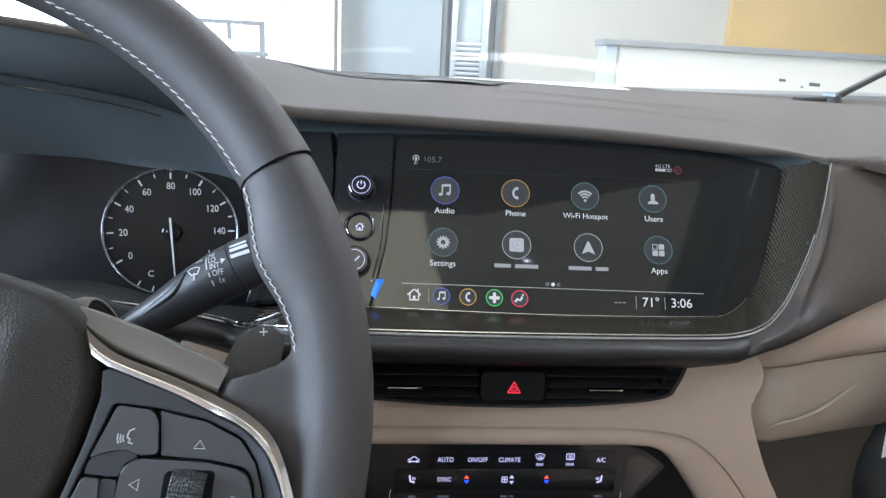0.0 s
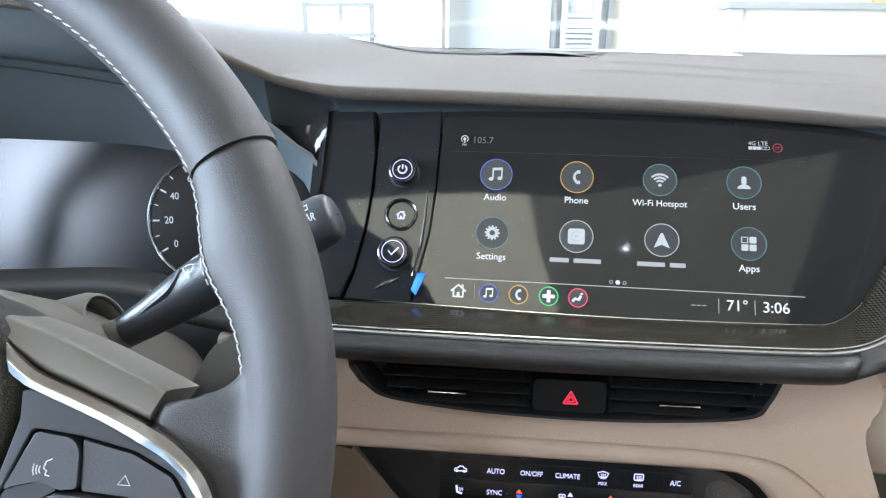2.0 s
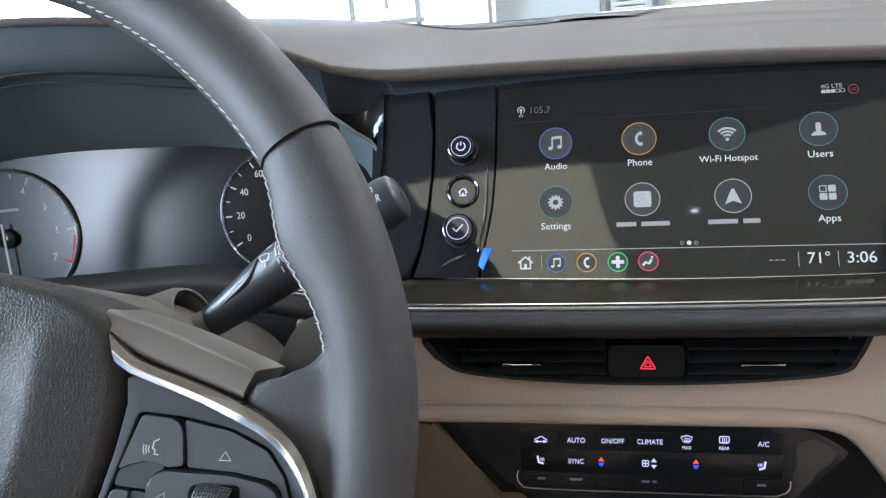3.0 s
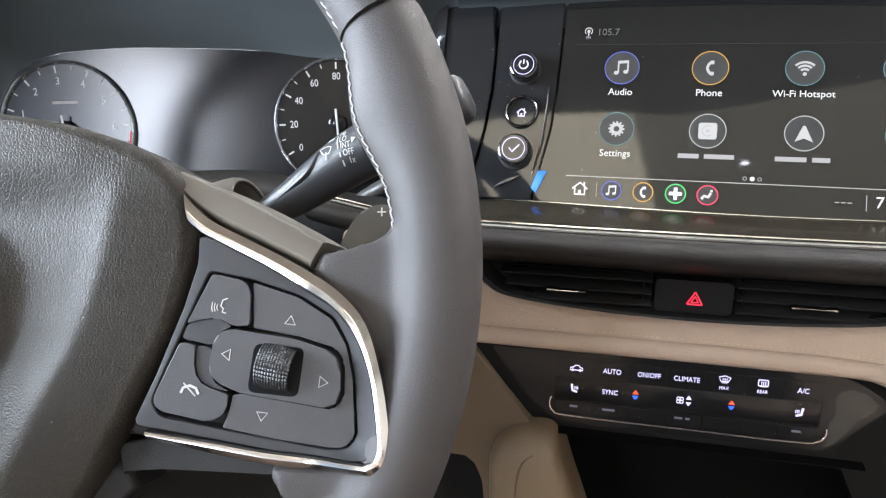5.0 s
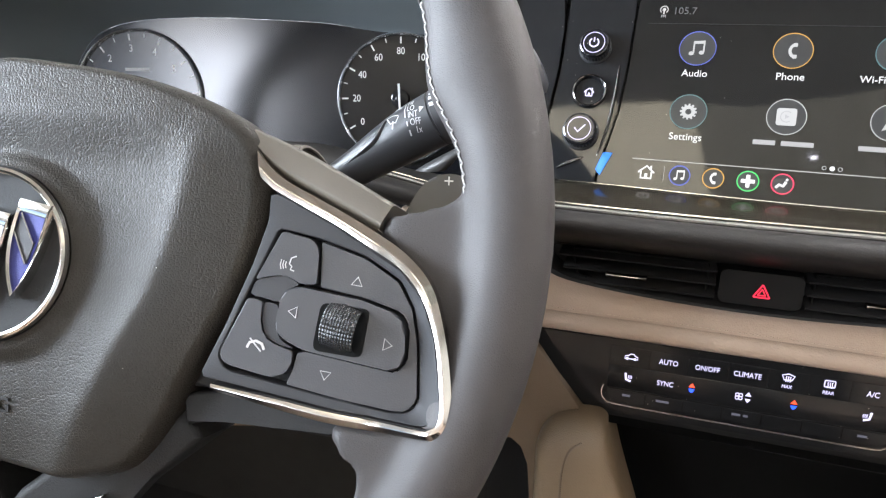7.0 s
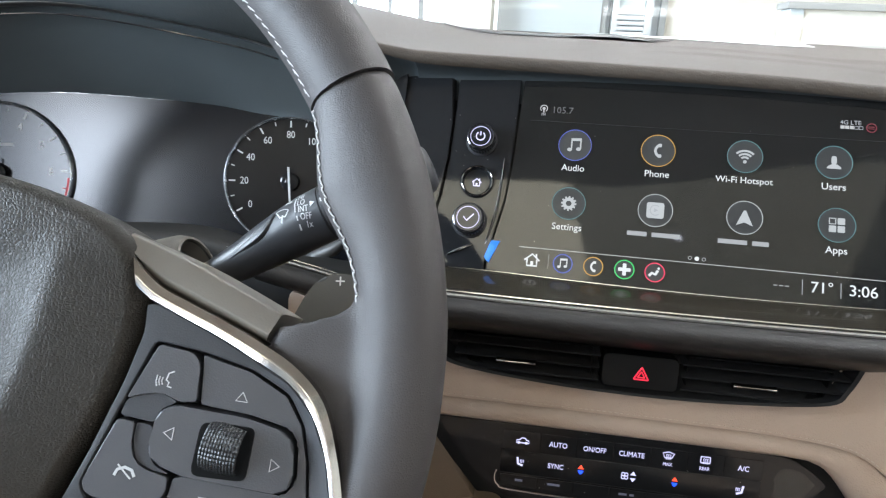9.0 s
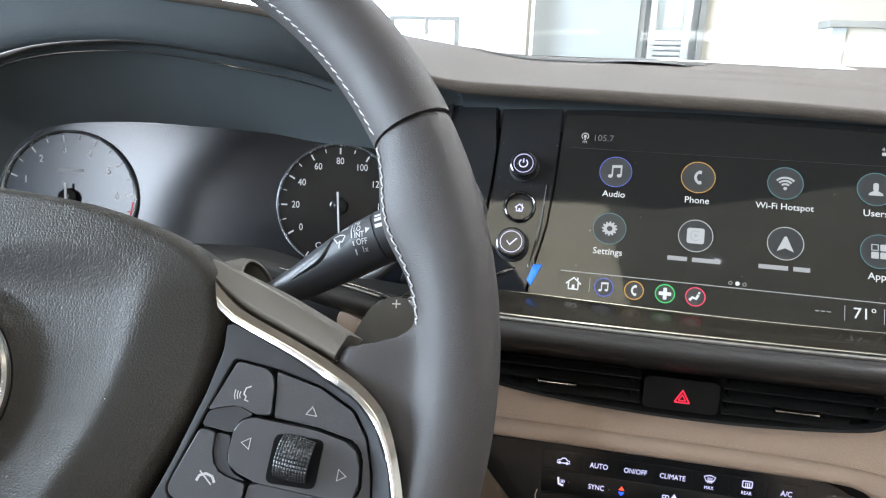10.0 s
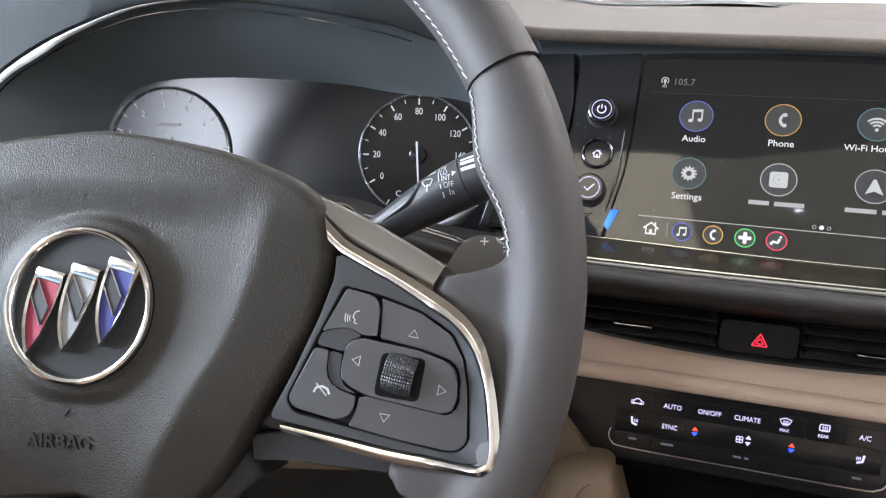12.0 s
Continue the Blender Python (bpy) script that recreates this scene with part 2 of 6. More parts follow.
    pick.operation = "GREATER_THAN"
    pick.inputs[1].default_value = rare
    t.links.new(sep.outputs[0], pick.inputs[0])
    both = t.nodes.new("ShaderNodeMath")
    both.operation = "MULTIPLY"
    t.links.new(near.outputs[0], both.inputs[0])
    t.links.new(pick.outputs[0], both.inputs[1])
    for name, val in (("Base Color", (0.30, 0.29, 0.27, 1)), ("Roughness", 0.8)):
        mix = t.nodes.new("ShaderNodeMix")
        mix.data_type = "RGBA" if name == "Base Color" else "FLOAT"
        fac, a_in, b_in = (mix.inputs[0], mix.inputs[6], mix.inputs[7]) if name == "Base Color" else (mix.inputs[0], mix.inputs[2], mix.inputs[3])
        out = mix.outputs[2] if name == "Base Color" else mix.outputs[0]
        sock = b.inputs[name]
        if sock.links:
            t.links.new(sock.links[0].from_socket, a_in)
        else:
            a_in.default_value = sock.default_value
        b_in.default_value = val
        t.links.new(both.outputs[0], fac)
        t.links.new(out, sock)


dusty(GLOSS, 330, 0.07, 0.86)
dusty(SCREEN, 160, 0.035, 0.75)
dusty(CARBON, 260, 0.06, 0.82)
dusty(PAD, 200, 0.035, 0.90)


def glass_material(name):
    m = bpy.data.materials.new(name)
    m.use_nodes = True
    b = m.node_tree.nodes["Principled BSDF"]
    b.inputs["Transmission Weight"].default_value = 1.0
    b.inputs["Roughness"].default_value = 0.0
    b.inputs["IOR"].default_value = 1.45
    b.inputs["Base Color"].default_value = (0.97, 0.99, 0.98, 1)
    return m


GLASS = glass_material("clear_glass")
FILM = material("crinkled_clear_film", (0.30, 0.28, 0.25), 0.22, spec=0.6, bump=0.5, bump_scale=260, vary=0.25, vary_scale=90)
FILM.node_tree.nodes["Principled BSDF"].inputs["Alpha"].default_value = 0.13

# ---- frames of the cockpit's faces ----


def tilt(o, yaw, lean):
    """A face at o, turned by yaw about the vertical and leaning back: x along it, y up it, z out of it."""
    return Matrix.Translation(o) @ Matrix.Rotation(radians(yaw), 4, "Z") @ Matrix.Rotation(radians(90 - lean), 4, "X")


S = tilt((-0.048, 0.450, 1.150), -1.5, 28)   # display
W = tilt((-0.269, 0.158, 1.114), 10, 27)     # steering wheel
K = tilt((-0.005, 0.405, 0.956), 0, 8) @ Matrix.Diagonal((1, 1.058, 1, 1))  # climate panel
V = tilt((0.004, 0.402, 1.019), 0, 10)       # centre vents
G = tilt((-0.250, 0.473, 1.106), 12, 15)     # instrument cluster
T = tilt((-0.180, 0.289, 1.133), 0, 10)      # wiper stalk
I4 = Matrix.Identity(4)

# ---- mesh helpers ----


def part(name, bm, mat, parent=None, label="", m=None, smooth=True, angle=40):
    bmesh.ops.remove_doubles(bm, verts=bm.verts, dist=1e-6)
    bmesh.ops.recalc_face_normals(bm, faces=bm.faces)
    me = bpy.data.meshes.new(name)
    bm.to_mesh(me)
    bm.free()
    me.materials.append(mat)
    if smooth:
        me.shade_smooth()
        me.set_sharp_from_angle(angle=radians(angle))
    ob = new(name, me)
    if smooth and any(len(p.vertices) > 6 for p in me.polygons):
        # keep the large flat faces flat, and round the edges only
        wm = ob.modifiers.new("flat_faces", "WEIGHTED_NORMAL")
        wm.keep_sharp = True
    if m is not None:
        ob.matrix_basis = m
    if parent is not None:
        ob.parent = parent
    if label:
        tagged(ob, label)
    return ob


def thing(name, m, label, category, group="", kind=""):
    ob = new(name)
    ob.matrix_basis = m
    ob.empty_display_size = 0.02
    return tagged(ob, label, category, group, kind)


def rounded(pts, r, k=4):
    out = []
    n = len(pts)
    for i, p in enumerate(pts):
        p = Vector(p)
        a, b = Vector(pts[i - 1]), Vector(pts[(i + 1) % n])
        rr = r[i] if isinstance(r, (list, tuple)) else r
        da, db = (a - p), (b - p)
        pa = p + da * min(0.48, rr / max(da.length, 1e-9))
        pb = p + db * min(0.48, rr / max(db.length, 1e-9))
        for j in range(k + 1):
            s = j / k
            out.append(tuple(pa * (1 - s) ** 2 + p * 2 * s * (1 - s) + pb * s * s))
    return out


def curve(pts, k=6, closed=False):
    """A Catmull-Rom line through the points."""
    pts = [Vector(p) for p in pts]
    n = len(pts)
    out = []
    for i in range(n if closed else n - 1):
        if closed:
            p0, p1, p2, p3 = pts[i - 1], pts[i], pts[(i + 1) % n], pts[(i + 2) % n]
        else:
            p0, p1, p2, p3 = pts[max(i - 1, 0)], pts[i], pts[i + 1], pts[min(i + 2, n - 1)]
        for j in range(k):
            s = j / k
            out.append(0.5 * ((2 * p1) + (p2 - p0) * s + (2 * p0 - 5 * p1 + 4 * p2 - p3) * s * s + (3 * p1 - p0 - 3 * p2 + p3) * s ** 3))
    if not closed:
        out.append(pts[-1])
    return out


def slab(pts, z0, z1, bevel=0.0, seg=2, bm=None):
    """A plate of that outline from z0 up to z1, with a rounded upper edge."""
    bm = bm or bmesh.new()
    area = sum(pts[i - 1][0] * p[1] - p[0] * pts[i - 1][1] for i, p in enumerate(pts))
    if area < 0:
        pts = list(reversed(pts))
    lo = [bm.verts.new((p[0], p[1], z0)) for p in pts]
    hi = [bm.verts.new((p[0], p[1], z1)) for p in pts]
    top = bm.faces.new(hi)
    bm.faces.new(list(reversed(lo)))
    n = len(pts)
    for i in range(n):
        j = (i + 1) % n
        bm.faces.new((lo[i], lo[j], hi[j], hi[i]))
    if bevel:
        bmesh.ops.bevel(bm, geom=list(top.edges), offset=bevel, segments=seg, profile=0.5, affect="EDGES", clamp_overlap=True)
    return bm


def rect(x0, y0, x1, y1):
    return [(x0, y0), (x1, y0), (x1, y1), (x0, y1)]


def circle(x, y, r, k=32, a0=0.0, a1=2 * math.pi):
    full = abs(a1 - a0) > 6.28
    return [(x + r * math.cos(a0 + (a1 - a0) * i / (k if full else k - 1)), y + r * math.sin(a0 + (a1 - a0) * i / (k if full else k - 1))) for i in range(k)]


def sheet(rows, bm=None, close_u=False):
    """A surface through rows of points."""
    bm = bm or bmesh.new()
    grid_v = [[bm.verts.new(p) for p in row] for row in rows]
    for a, b in zip(grid_v, grid_v[1:]):
        n = len(a)
        for i in range(n if close_u else n - 1):
            j = (i + 1) % n
            bm.faces.new((a[i], a[j], b[j], b[i]))
    return bm


def ribbon(pts, width, z0, z1, bm=None, closed=False):
    """A flat stroke along a line in the plane."""
    pts = [Vector((p[0], p[1])) for p in pts]
    n = len(pts)
    left, right = [], []
    for i, p in enumerate(pts):
        a = pts[i - 1] if (i or closed) else p
        b = pts[(i + 1) % n] if (i < n - 1 or closed) else p
        d = (b - a).normalized() if (b - a).length > 0 else Vector((1, 0))
        s = Vector((-d.y, d.x)) * width / 2
        left.append(p + s)
        right.append(p - s)
    bm = bm or bmesh.new()
    rows = []
    for i in range(n):
        rows.append([(right[i].x, right[i].y, z0), (right[i].x, right[i].y, z1), (left[i].x, left[i].y, z1), (left[i].x, left[i].y, z0)])
    if closed:
        rows.append(rows[0])
    sheet(rows, bm, close_u=True)
    return bm


def tube(path, r, k=8, closed=False, bm=None, up=(0, 0, 1), squash=1.0):
    """A round bar along a line in space."""
    path = [Vector(p) for p in path]
    n = len(path)
    up = Vector(up)
    rows = []
    for i, p in enumerate(path):
        a = path[i - 1] if (i or closed) else p
        b = path[(i + 1) % n] if (i < n - 1 or closed) else p
        d = (b - a).normalized()
        side = d.cross(up).normalized()
        top = side.cross(d).normalized()
        rr = r[i] if isinstance(r, (list, tuple)) else r
        rows.append([p + side * rr * math.cos(q) + top * rr * squash * math.sin(q) for q in [2 * math.pi * j / k for j in range(k)]])
    if closed:
        rows.append(rows[0])
    bm = sheet(rows, bm, close_u=True)
    if not closed:
        bm.verts.ensure_lookup_table()
        vs = list(bm.verts)[-n * k:]
        bm.faces.new(vs[:k])
        bm.faces.new(list(reversed(vs[-k:])))
    return bm


def lathe(profile, k=40, cx=0.0, cy=0.0, bm=None):
    """A body of revolution about z: profile of (radius, z)."""
    rows = []
    for r, z in profile:
        rows.append([(cx + max(r, 1e-5) * math.cos(2 * math.pi * j / k), cy + max(r, 1e-5) * math.sin(2 * math.pi * j / k), z) for j in range(k)])
    return sheet(rows, bm, close_u=True)


def disc(x, y, r, z0, z1, k=36, bevel=0.0, bm=None):
    return slab(circle(x, y, r, k), z0, z1, bevel, 2, bm)


def ring(x, y, r0, r1, z0, z1, k=48, bm=None):
    rows = [[(x + r * math.cos(2 * math.pi * j / k), y + r * math.sin(2 * math.pi * j / k), z) for j in range(k)] for r, z in ((r0, z0), (r0, z1), (r1, z1), (r1, z0), (r0, z0))]
    return sheet(rows, bm, close_u=True)


def words(text, size, x=0.0, y=0.0, z=0.0, thick=0.0002, turn=0.0, squeeze=1.0, bold=0.0):
    """Lettering centred on x, y, as a bmesh."""
    c = bpy.data.curves.new("text", "FONT")
    c.body, c.size, c.extrude, c.align_x, c.align_y, c.resolution_u = text, size, thick / 2, "CENTER", "CENTER", 3
    c.offset = bold
    ob = bpy.data.objects.new("text", c)
    scene.collection.objects.link(ob)
    me = bpy.data.meshes.new_from_object(ob.evaluated_get(bpy.context.evaluated_depsgraph_get()))
    bm = bmesh.new()
    bm.from_mesh(me)
    bpy.data.objects.remove(ob)
    bpy.data.curves.remove(c)
    bpy.data.meshes.remove(me)
    bm.transform(Matrix.Translation((x, y, z + thick / 2)) @ Matrix.Rotation(turn, 4, "Z") @ Matrix.Diagonal((squeeze, 1, 1, 1)))
    return bm


def stitches(name, path, parent, mat, count, length, r=0.0004, up=(0, 0, 1), slant=0.0, group=True):
    """A row of single stitches along a line, each its own piece on one mesh."""
    path = [Vector(p) for p in path]
    acc = [0.0]
    for a, b in zip(path, path[1:]):
        acc.append(acc[-1] + (b - a).length)
    total = acc[-1]
    bm = tube([(-length / 2, 0, -r * 0.6), (-length / 4, 0, r * 0.5), (length / 4, 0, r * 0.5), (length / 2, 0, -r * 0.6)], r, 5)
    first = part(name, bm, mat, parent)
    me = first.data
    for i in range(count):
        d = total * (i + 0.5) / count
        j = max(0, min(len(path) - 2, next((q for q in range(len(acc) - 1) if acc[q + 1] >= d), len(path) - 2)))
        s = (d - acc[j]) / max(acc[j + 1] - acc[j], 1e-9)
        p = path[j].lerp(path[j + 1], s)
        x = (path[j + 1] - path[j]).normalized()
        z = Vector(up)
        y = z.cross(x).normalized()
        z = x.cross(y)
        m = Matrix((x, y, z)).transposed().to_4x4()
        m = Matrix.Translation(p) @ m @ Matrix.Rotation(slant, 4, "Z")
        if i == 0:
            ob = first
        else:
            ob = new(name, me)
            ob.parent = parent
        ob.matrix_basis = m
    return first


def mirror(pts):
    return [(-x, y) for x, y in reversed(pts)]

def lerp_table(table, x):
    """A smooth line through the table."""
    n = len(table)
    if x <= table[0][0]:
        return table[0][1]
    if x >= table[-1][0]:
        return table[-1][1]
    d = [(table[i + 1][1] - table[i][1]) / (table[i + 1][0] - table[i][0]) for i in range(n - 1)]
    m = [d[0]] + [0.0 if d[i - 1] * d[i] <= 0 else 2 * d[i - 1] * d[i] / (d[i - 1] + d[i]) for i in range(1, n - 1)] + [d[-1]]
    for i in range(n - 1):
        if x <= table[i + 1][0]:
            h = table[i + 1][0] - table[i][0]
            s = (x - table[i][0]) / h
            return (table[i][1] * (1 + 2 * s) * (1 - s) ** 2 + h * m[i] * s * (1 - s) ** 2 + table[i + 1][1] * s * s * (3 - 2 * s) + h * m[i + 1] * s * s * (s - 1))


# ---- showroom ----


def block(x0, y0, z0, x1, y1, z1, bevel=0.0, bm=None):
    return slab(rect(x0, y0, x1, y1), z0, z1, bevel, 2, bm)


def structure(name, bm, mat, label, category):
    return tagged(part(name, bm, mat, smooth=False), label, category, kind="structure")


structure("floor", block(-6.2, -6.2, -0.1, 6.2, 6.4, 0.0), TILE, "pale polished showroom floor", "floor")
structure("ceiling", block(-6.2, -6.2, 3.6, 6.2, 6.4, 3.7), CEIL, "unseen showroom ceiling, darkened to dim its reflection", "ceiling")
structure("wall_east", block(6.2, -6.2, 0, 6.4, 6.4, 3.6), WALL, "cream painted showroom side wall", "wall")
structure("wall_south", block(-0.8, -6.4, 0, 6.2, -6.2, 3.6), GREYWALL, "plain grey wall behind the car", "wall")
structure("wall_north", block(0.86, 6.05, 0, 6.2, 6.25, 3.6), WALL, "cream painted showroom wall beside the door", "wall")
structure("wall_north_grey", block(-0.55, 5.95, 0, 0.32, 6.15, 3.6), GREYWALL, "pale grey painted wall panel beside the glazing", "wall")
structure("wall_north_pier", block(-0.95, 5.55, 0, -0.57, 5.9, 3.6), WALL, "white pier at the end of the glazed front", "pillar")
structure("wall_north_sill", block(-6.2, 6.05, 0, -0.95, 6.25, 0.5), WALL, "low white sill wall under the glazing", "wall")
structure("wall_west_sill", block(-6.4, -6.2, 0, -6.2, 6.25, 0.5), WALL, "low white sill wall under the side glazing", "wall")
structure("wall_north_head", block(-6.2, 6.05, 3.2, -0.95, 6.25, 3.6), WALL, "white wall head above the glazing", "wall")
structure("wall_west_head", block(-6.4, -6.2, 3.2, -6.2, 6.25, 3.6), WALL, "white wall head above the side glazing", "wall")
structure("ground", block(-80, -80, -0.3, 80, 120, -0.12), material("pale_concrete", (0.42, 0.41, 0.39), 0.8, vary=0.1, vary_scale=0.5), "pale sunlit concrete forecourt", "ground")

sky_glow = glow("daylight_glow", (0.94, 0.97, 1.0), 3.0)
structure("backdrop", block(-60, 40, -0.12, 8, 40.2, 26), sky_glow, "glowing backdrop for the blown-out daylight beyond the shop window", "backdrop")

# glazed front with slim frames
win = thing("window_1", I4, "tall bright shop window with slim pale frames", "window", kind="structure")
for x in (-6.1, -4.6, -3.1, -0.98):
    part("window_frame", block(x - 0.03, 6.1, 0.5, x + 0.03, 6.2, 3.2, 0.004), ALU, win)
part("window_frame", block(-6.2, 6.1, 0.5, -0.95, 6.2, 0.55), ALU, win)

# a dark framed stand outside the window
stand = thing("display_stand", Matrix.Translation((-1.45, 5.7, 0)), "small dark metal display frame by the window", "stand")
for x in (-0.29, 0.28):
    part("post", block(x - 0.02, -0.02, 0, x + 0.02, 0.02, 1.54, 0.003), LEDGE, stand)
part("top_rail", block(-0.31, -0.025, 1.54, 0.30, 0.025, 1.575, 0.003), LEDGE, stand)
part("post", block(0.0, -0.015, 1.42, 0.03, 0.015, 1.54, 0.003), LEDGE, stand)
part("shelf", block(-0.31, -0.16, 1.30, 0.30, 0.16, 1.335, 0.004), LEDGE, stand)

# door with a glass pane and louvres
door = thing("door_1", Matrix.Translation((0.58, 6.02, 0)), "narrow aluminium framed glass door with a louvred lower part", "door", kind="structure")
for x0, x1 in ((-0.27, -0.21), (-0.17, -0.12), (0.10, 0.16), (0.22, 0.27)):
    part("door_frame", block(x0, -0.05, 0, x1, 0.03, 3.0, 0.004), ALU if x0 in (-0.17, 0.10) else LEDGE, door)
part("door_frame", block(-0.27, -0.04, 3.0, 0.27, 0.03, 3.08, 0.004), ALU, door)
for i in range(34):
    part("louvre", block(-0.12, -0.03, 0.1 + i * 0.042, 0.10, -0.005, 0.1 + i * 0.042 + 0.03, 0.003), ALU, door)
part("pane", block(-0.12, -0.015, 1.56, 0.10, -0.009, 3.0), GLASS, door).visible_shadow = False
part("back_panel", block(-0.27, 0.045, 0, 0.27, 0.06, 3.0), GREYWALL, door)

# partition with a grey capping
part_wall = thing("partition", Matrix.Translation((1.19, 4.0, 0)), "low cream partition with a grey capping rail", "partition", kind="structure")
part("panel", block(0, 0, 0, 4.2, 0.12, 1.455), WALL, part_wall)
part("end_post", block(-0.01, -0.02, 0, 0.058, 0.14, 1.455, 0.004), GREYWALL, part_wall)
part("capping", block(-0.03, -0.04, 1.455, 4.2, 0.16, 1.49, 0.004), LEDGE, part_wall)
structure("wall_panel", block(2.93, 5.98, 0.2, 6.2, 6.04, 3.4), OCHRE, "large ochre coloured wall panel", "panel")

# ---- car body round the cabin ----
car = thing("car", I4, "white car round the cabin, with roof, pillars and windscreen", "car")
CARM = Matrix.Translation((0.08, 0, 0)) @ Matrix.Rotation(radians(11), 4, "Z")
bonnet_rows = []
for i in range(9):
    y = 1.03 + i * 0.14
    bonnet_rows.append([CARM @ Vector((x, y + 0.1 - 0.15 * x * x, 1.150 - 0.02 * x * x - 0.004 * i * i)) for x in [-0.8 + 0.1 * j for j in range(17)]])
part("bonnet", sheet(bonnet_rows), PAINT, car)


def car_pts(pts):
    return [CARM @ Vector(p) for p in pts]


def roof_row(y, z, drop):
    return car_pts([(x, y, z - drop * abs(x / 0.75) ** 3) for x in [-0.78 + 0.12 * j for j in range(14)]])


# unseen lining, its rear edge bent to bound the screen's reflection
ROOF_EDGE = ((-0.78, 0.03), (-0.42, -0.022), (-0.22, -0.050), (-0.04, -0.090), (0.15, -0.072), (0.46, -0.03), (0.78, 0.03))
part("roof_lining", sheet([roof_row(0.26, 1.60, 0.05), roof_row(0.10, 1.65, 0.06), car_pts([(x, lerp_table(ROOF_EDGE, x), 1.655 - 0.07 * abs(x / 0.75) ** 3) for x in [-0.78 + 0.06 * j for j in range(0, 27, 2)]])]), HEADLINER, car)
part("roof_lining", sheet([roof_row(-1.2, 1.67, 0.08), roof_row(-1.9, 1.55, 0.08)]), HEADLINER, car)
for sx in (-1, 1):
    part("roof_rail", sheet([car_pts([(sx * x, y, 1.67 - 0.07 * abs(x / 0.75) ** 3) for y in (0.0, -0.5, -1.2)]) for x in (0.46, 0.60, 0.70, 0.78)]), HEADLINER, car)
rl = part("reading_lamp", lathe([(0.0, -0.006), (0.010, -0.006), (0.014, -0.003), (0.015, 0.004)], 24), SATIN, car, "small round reading lamp in the roof", m=Matrix.Translation((0.162, -0.262, 1.679)))
part("bulb", disc(0, 0, 0.0045, -0.0072, -0.0062, 20), glow("lamp_white", (0.95, 0.93, 1.0), 40), rl)
part("roof_glass", block(-0.46, -1.2, 1.683, 0.46, 0.0, 1.688), GLASS, car, "unseen glass roof panel added to let light in", m=CARM).visible_shadow = False
for sx in (-1, 1):
    part("pillar", tube(car_pts([(sx * 0.86, 0.82, 1.12), (sx * 0.80, 0.50, 1.40), (sx * 0.73, 0.24, 1.57)]), 0.045, 10, up=(0, 1, 0)), HEADLINER, car)
    part("pillar", tube(car_pts([(sx * 0.80, -0.75, 0.45), (sx * 0.80, -0.72, 1.0), (sx * 0.74, -0.66, 1.60)]), 0.07, 10, up=(0, 1, 0)), HEADLINER, car)
part("floor_pan", block(-0.85, -1.9, 0.40, 0.85, 1.0, 0.46), CARPET, car, m=CARM)
part("firewall", sheet([car_pts([(x, 0.95, z) for x in (-0.85, 0, 0.85)]) for z in (0.46, 0.8, 1.12)]), CARPET, car)
part("tailgate", sheet([car_pts([(x, -1.9, z) for x in (-0.8, 0, 0.8)]) for z in (0.46, 0.8, 1.05)]), HEADLINER, car)

# doors, their top edge set high to keep low light off the wheel
for sx in (-1, 1):
    d = part("door", sheet([[(sx * a, y, z) for y in (-1.9, -0.7, 0.0, 0.5, 0.85)] for a, z in ((0.02, 0.46), (-0.03, 0.62), (-0.06, 0.80), (-0.03, 1.02), (0.0, 1.17), (0.05, 1.17))]), RUBBER, car, "inside of a car door in dark trim", m=CARM @ Matrix.Translation((sx * 0.80, 0, 0)))
    part("armrest", tube([(-sx * 0.06, -0.5, 0.86), (-sx * 0.07, 0.0, 0.87), (-sx * 0.05, 0.35, 0.90)], 0.035, 10), BEIGE, d)

# windscreen
wr = []
for i in range(7):
    s = i / 6
    wr.append(car_pts([(x, 1.12 - 0.86 * s - (0.26 - 0.2 * s) * (x / 0.8) ** 2, 1.195 + 0.40 * s) for x in [-0.8 + 0.125 * j for j in range(14)]]))
ws = part("windscreen", sheet(wr), GLASS, car, "clear curved windscreen")
sol = ws.modifiers.new("thickness", "SOLIDIFY")
sol.thickness = 0.004
sol.use_rim = False
ws.visible_shadow = False
arm = part("wiper", tube([(0.56, 1.02, 1.222), (0.63, 1.03, 1.226), (0.74, 1.04, 1.285), (0.9, 1.05, 1.33)], [0.005, 0.006, 0.006, 0.005], 8), RUBBER, car, "black wiper arm")
part("pivot", lathe([(0.0, 0.012), (0.012, 0.01), (0.016, 0.0), (0.016, -0.02)], 16), RUBBER, arm, m=Matrix.Translation((0.63, 1.03, 1.222)))
part("frit_band", sheet([[(x, 0.99 + 0.12 * x, 1.205) , (x, 1.0 + 0.12 * x, 1.221 + 0.012 * max(0, (x - 0.2) / 0.5)), (x, 1.05 + 0.12 * x, 1.226 + 0.012 * max(0, (x - 0.2) / 0.5))] for x in [0.2 + 0.05 * i for i in range(13)]]), LEDGE, car, "grey band along the foot of the glass")

SCREEN_FOOT = look((0.530, 0.955, 1.2425), (0.40, -0.2, 1.35)) @ Matrix.Rotation(radians(3), 4, "Z")
for x0, y0, x1, y1, mat in ((-0.024, 0.0, -0.008, 0.005, INK), (0.028, 0.002, 0.038, 0.006, INK), (0.0, -0.004, 0.004, -0.002, INK), (-0.050, -0.012, -0.030, -0.008, PALE_BLUE)):
    part("label_mark", block(x0, y0, 0.0, x1, y1, 0.0004), mat, car, m=SCREEN_FOOT)

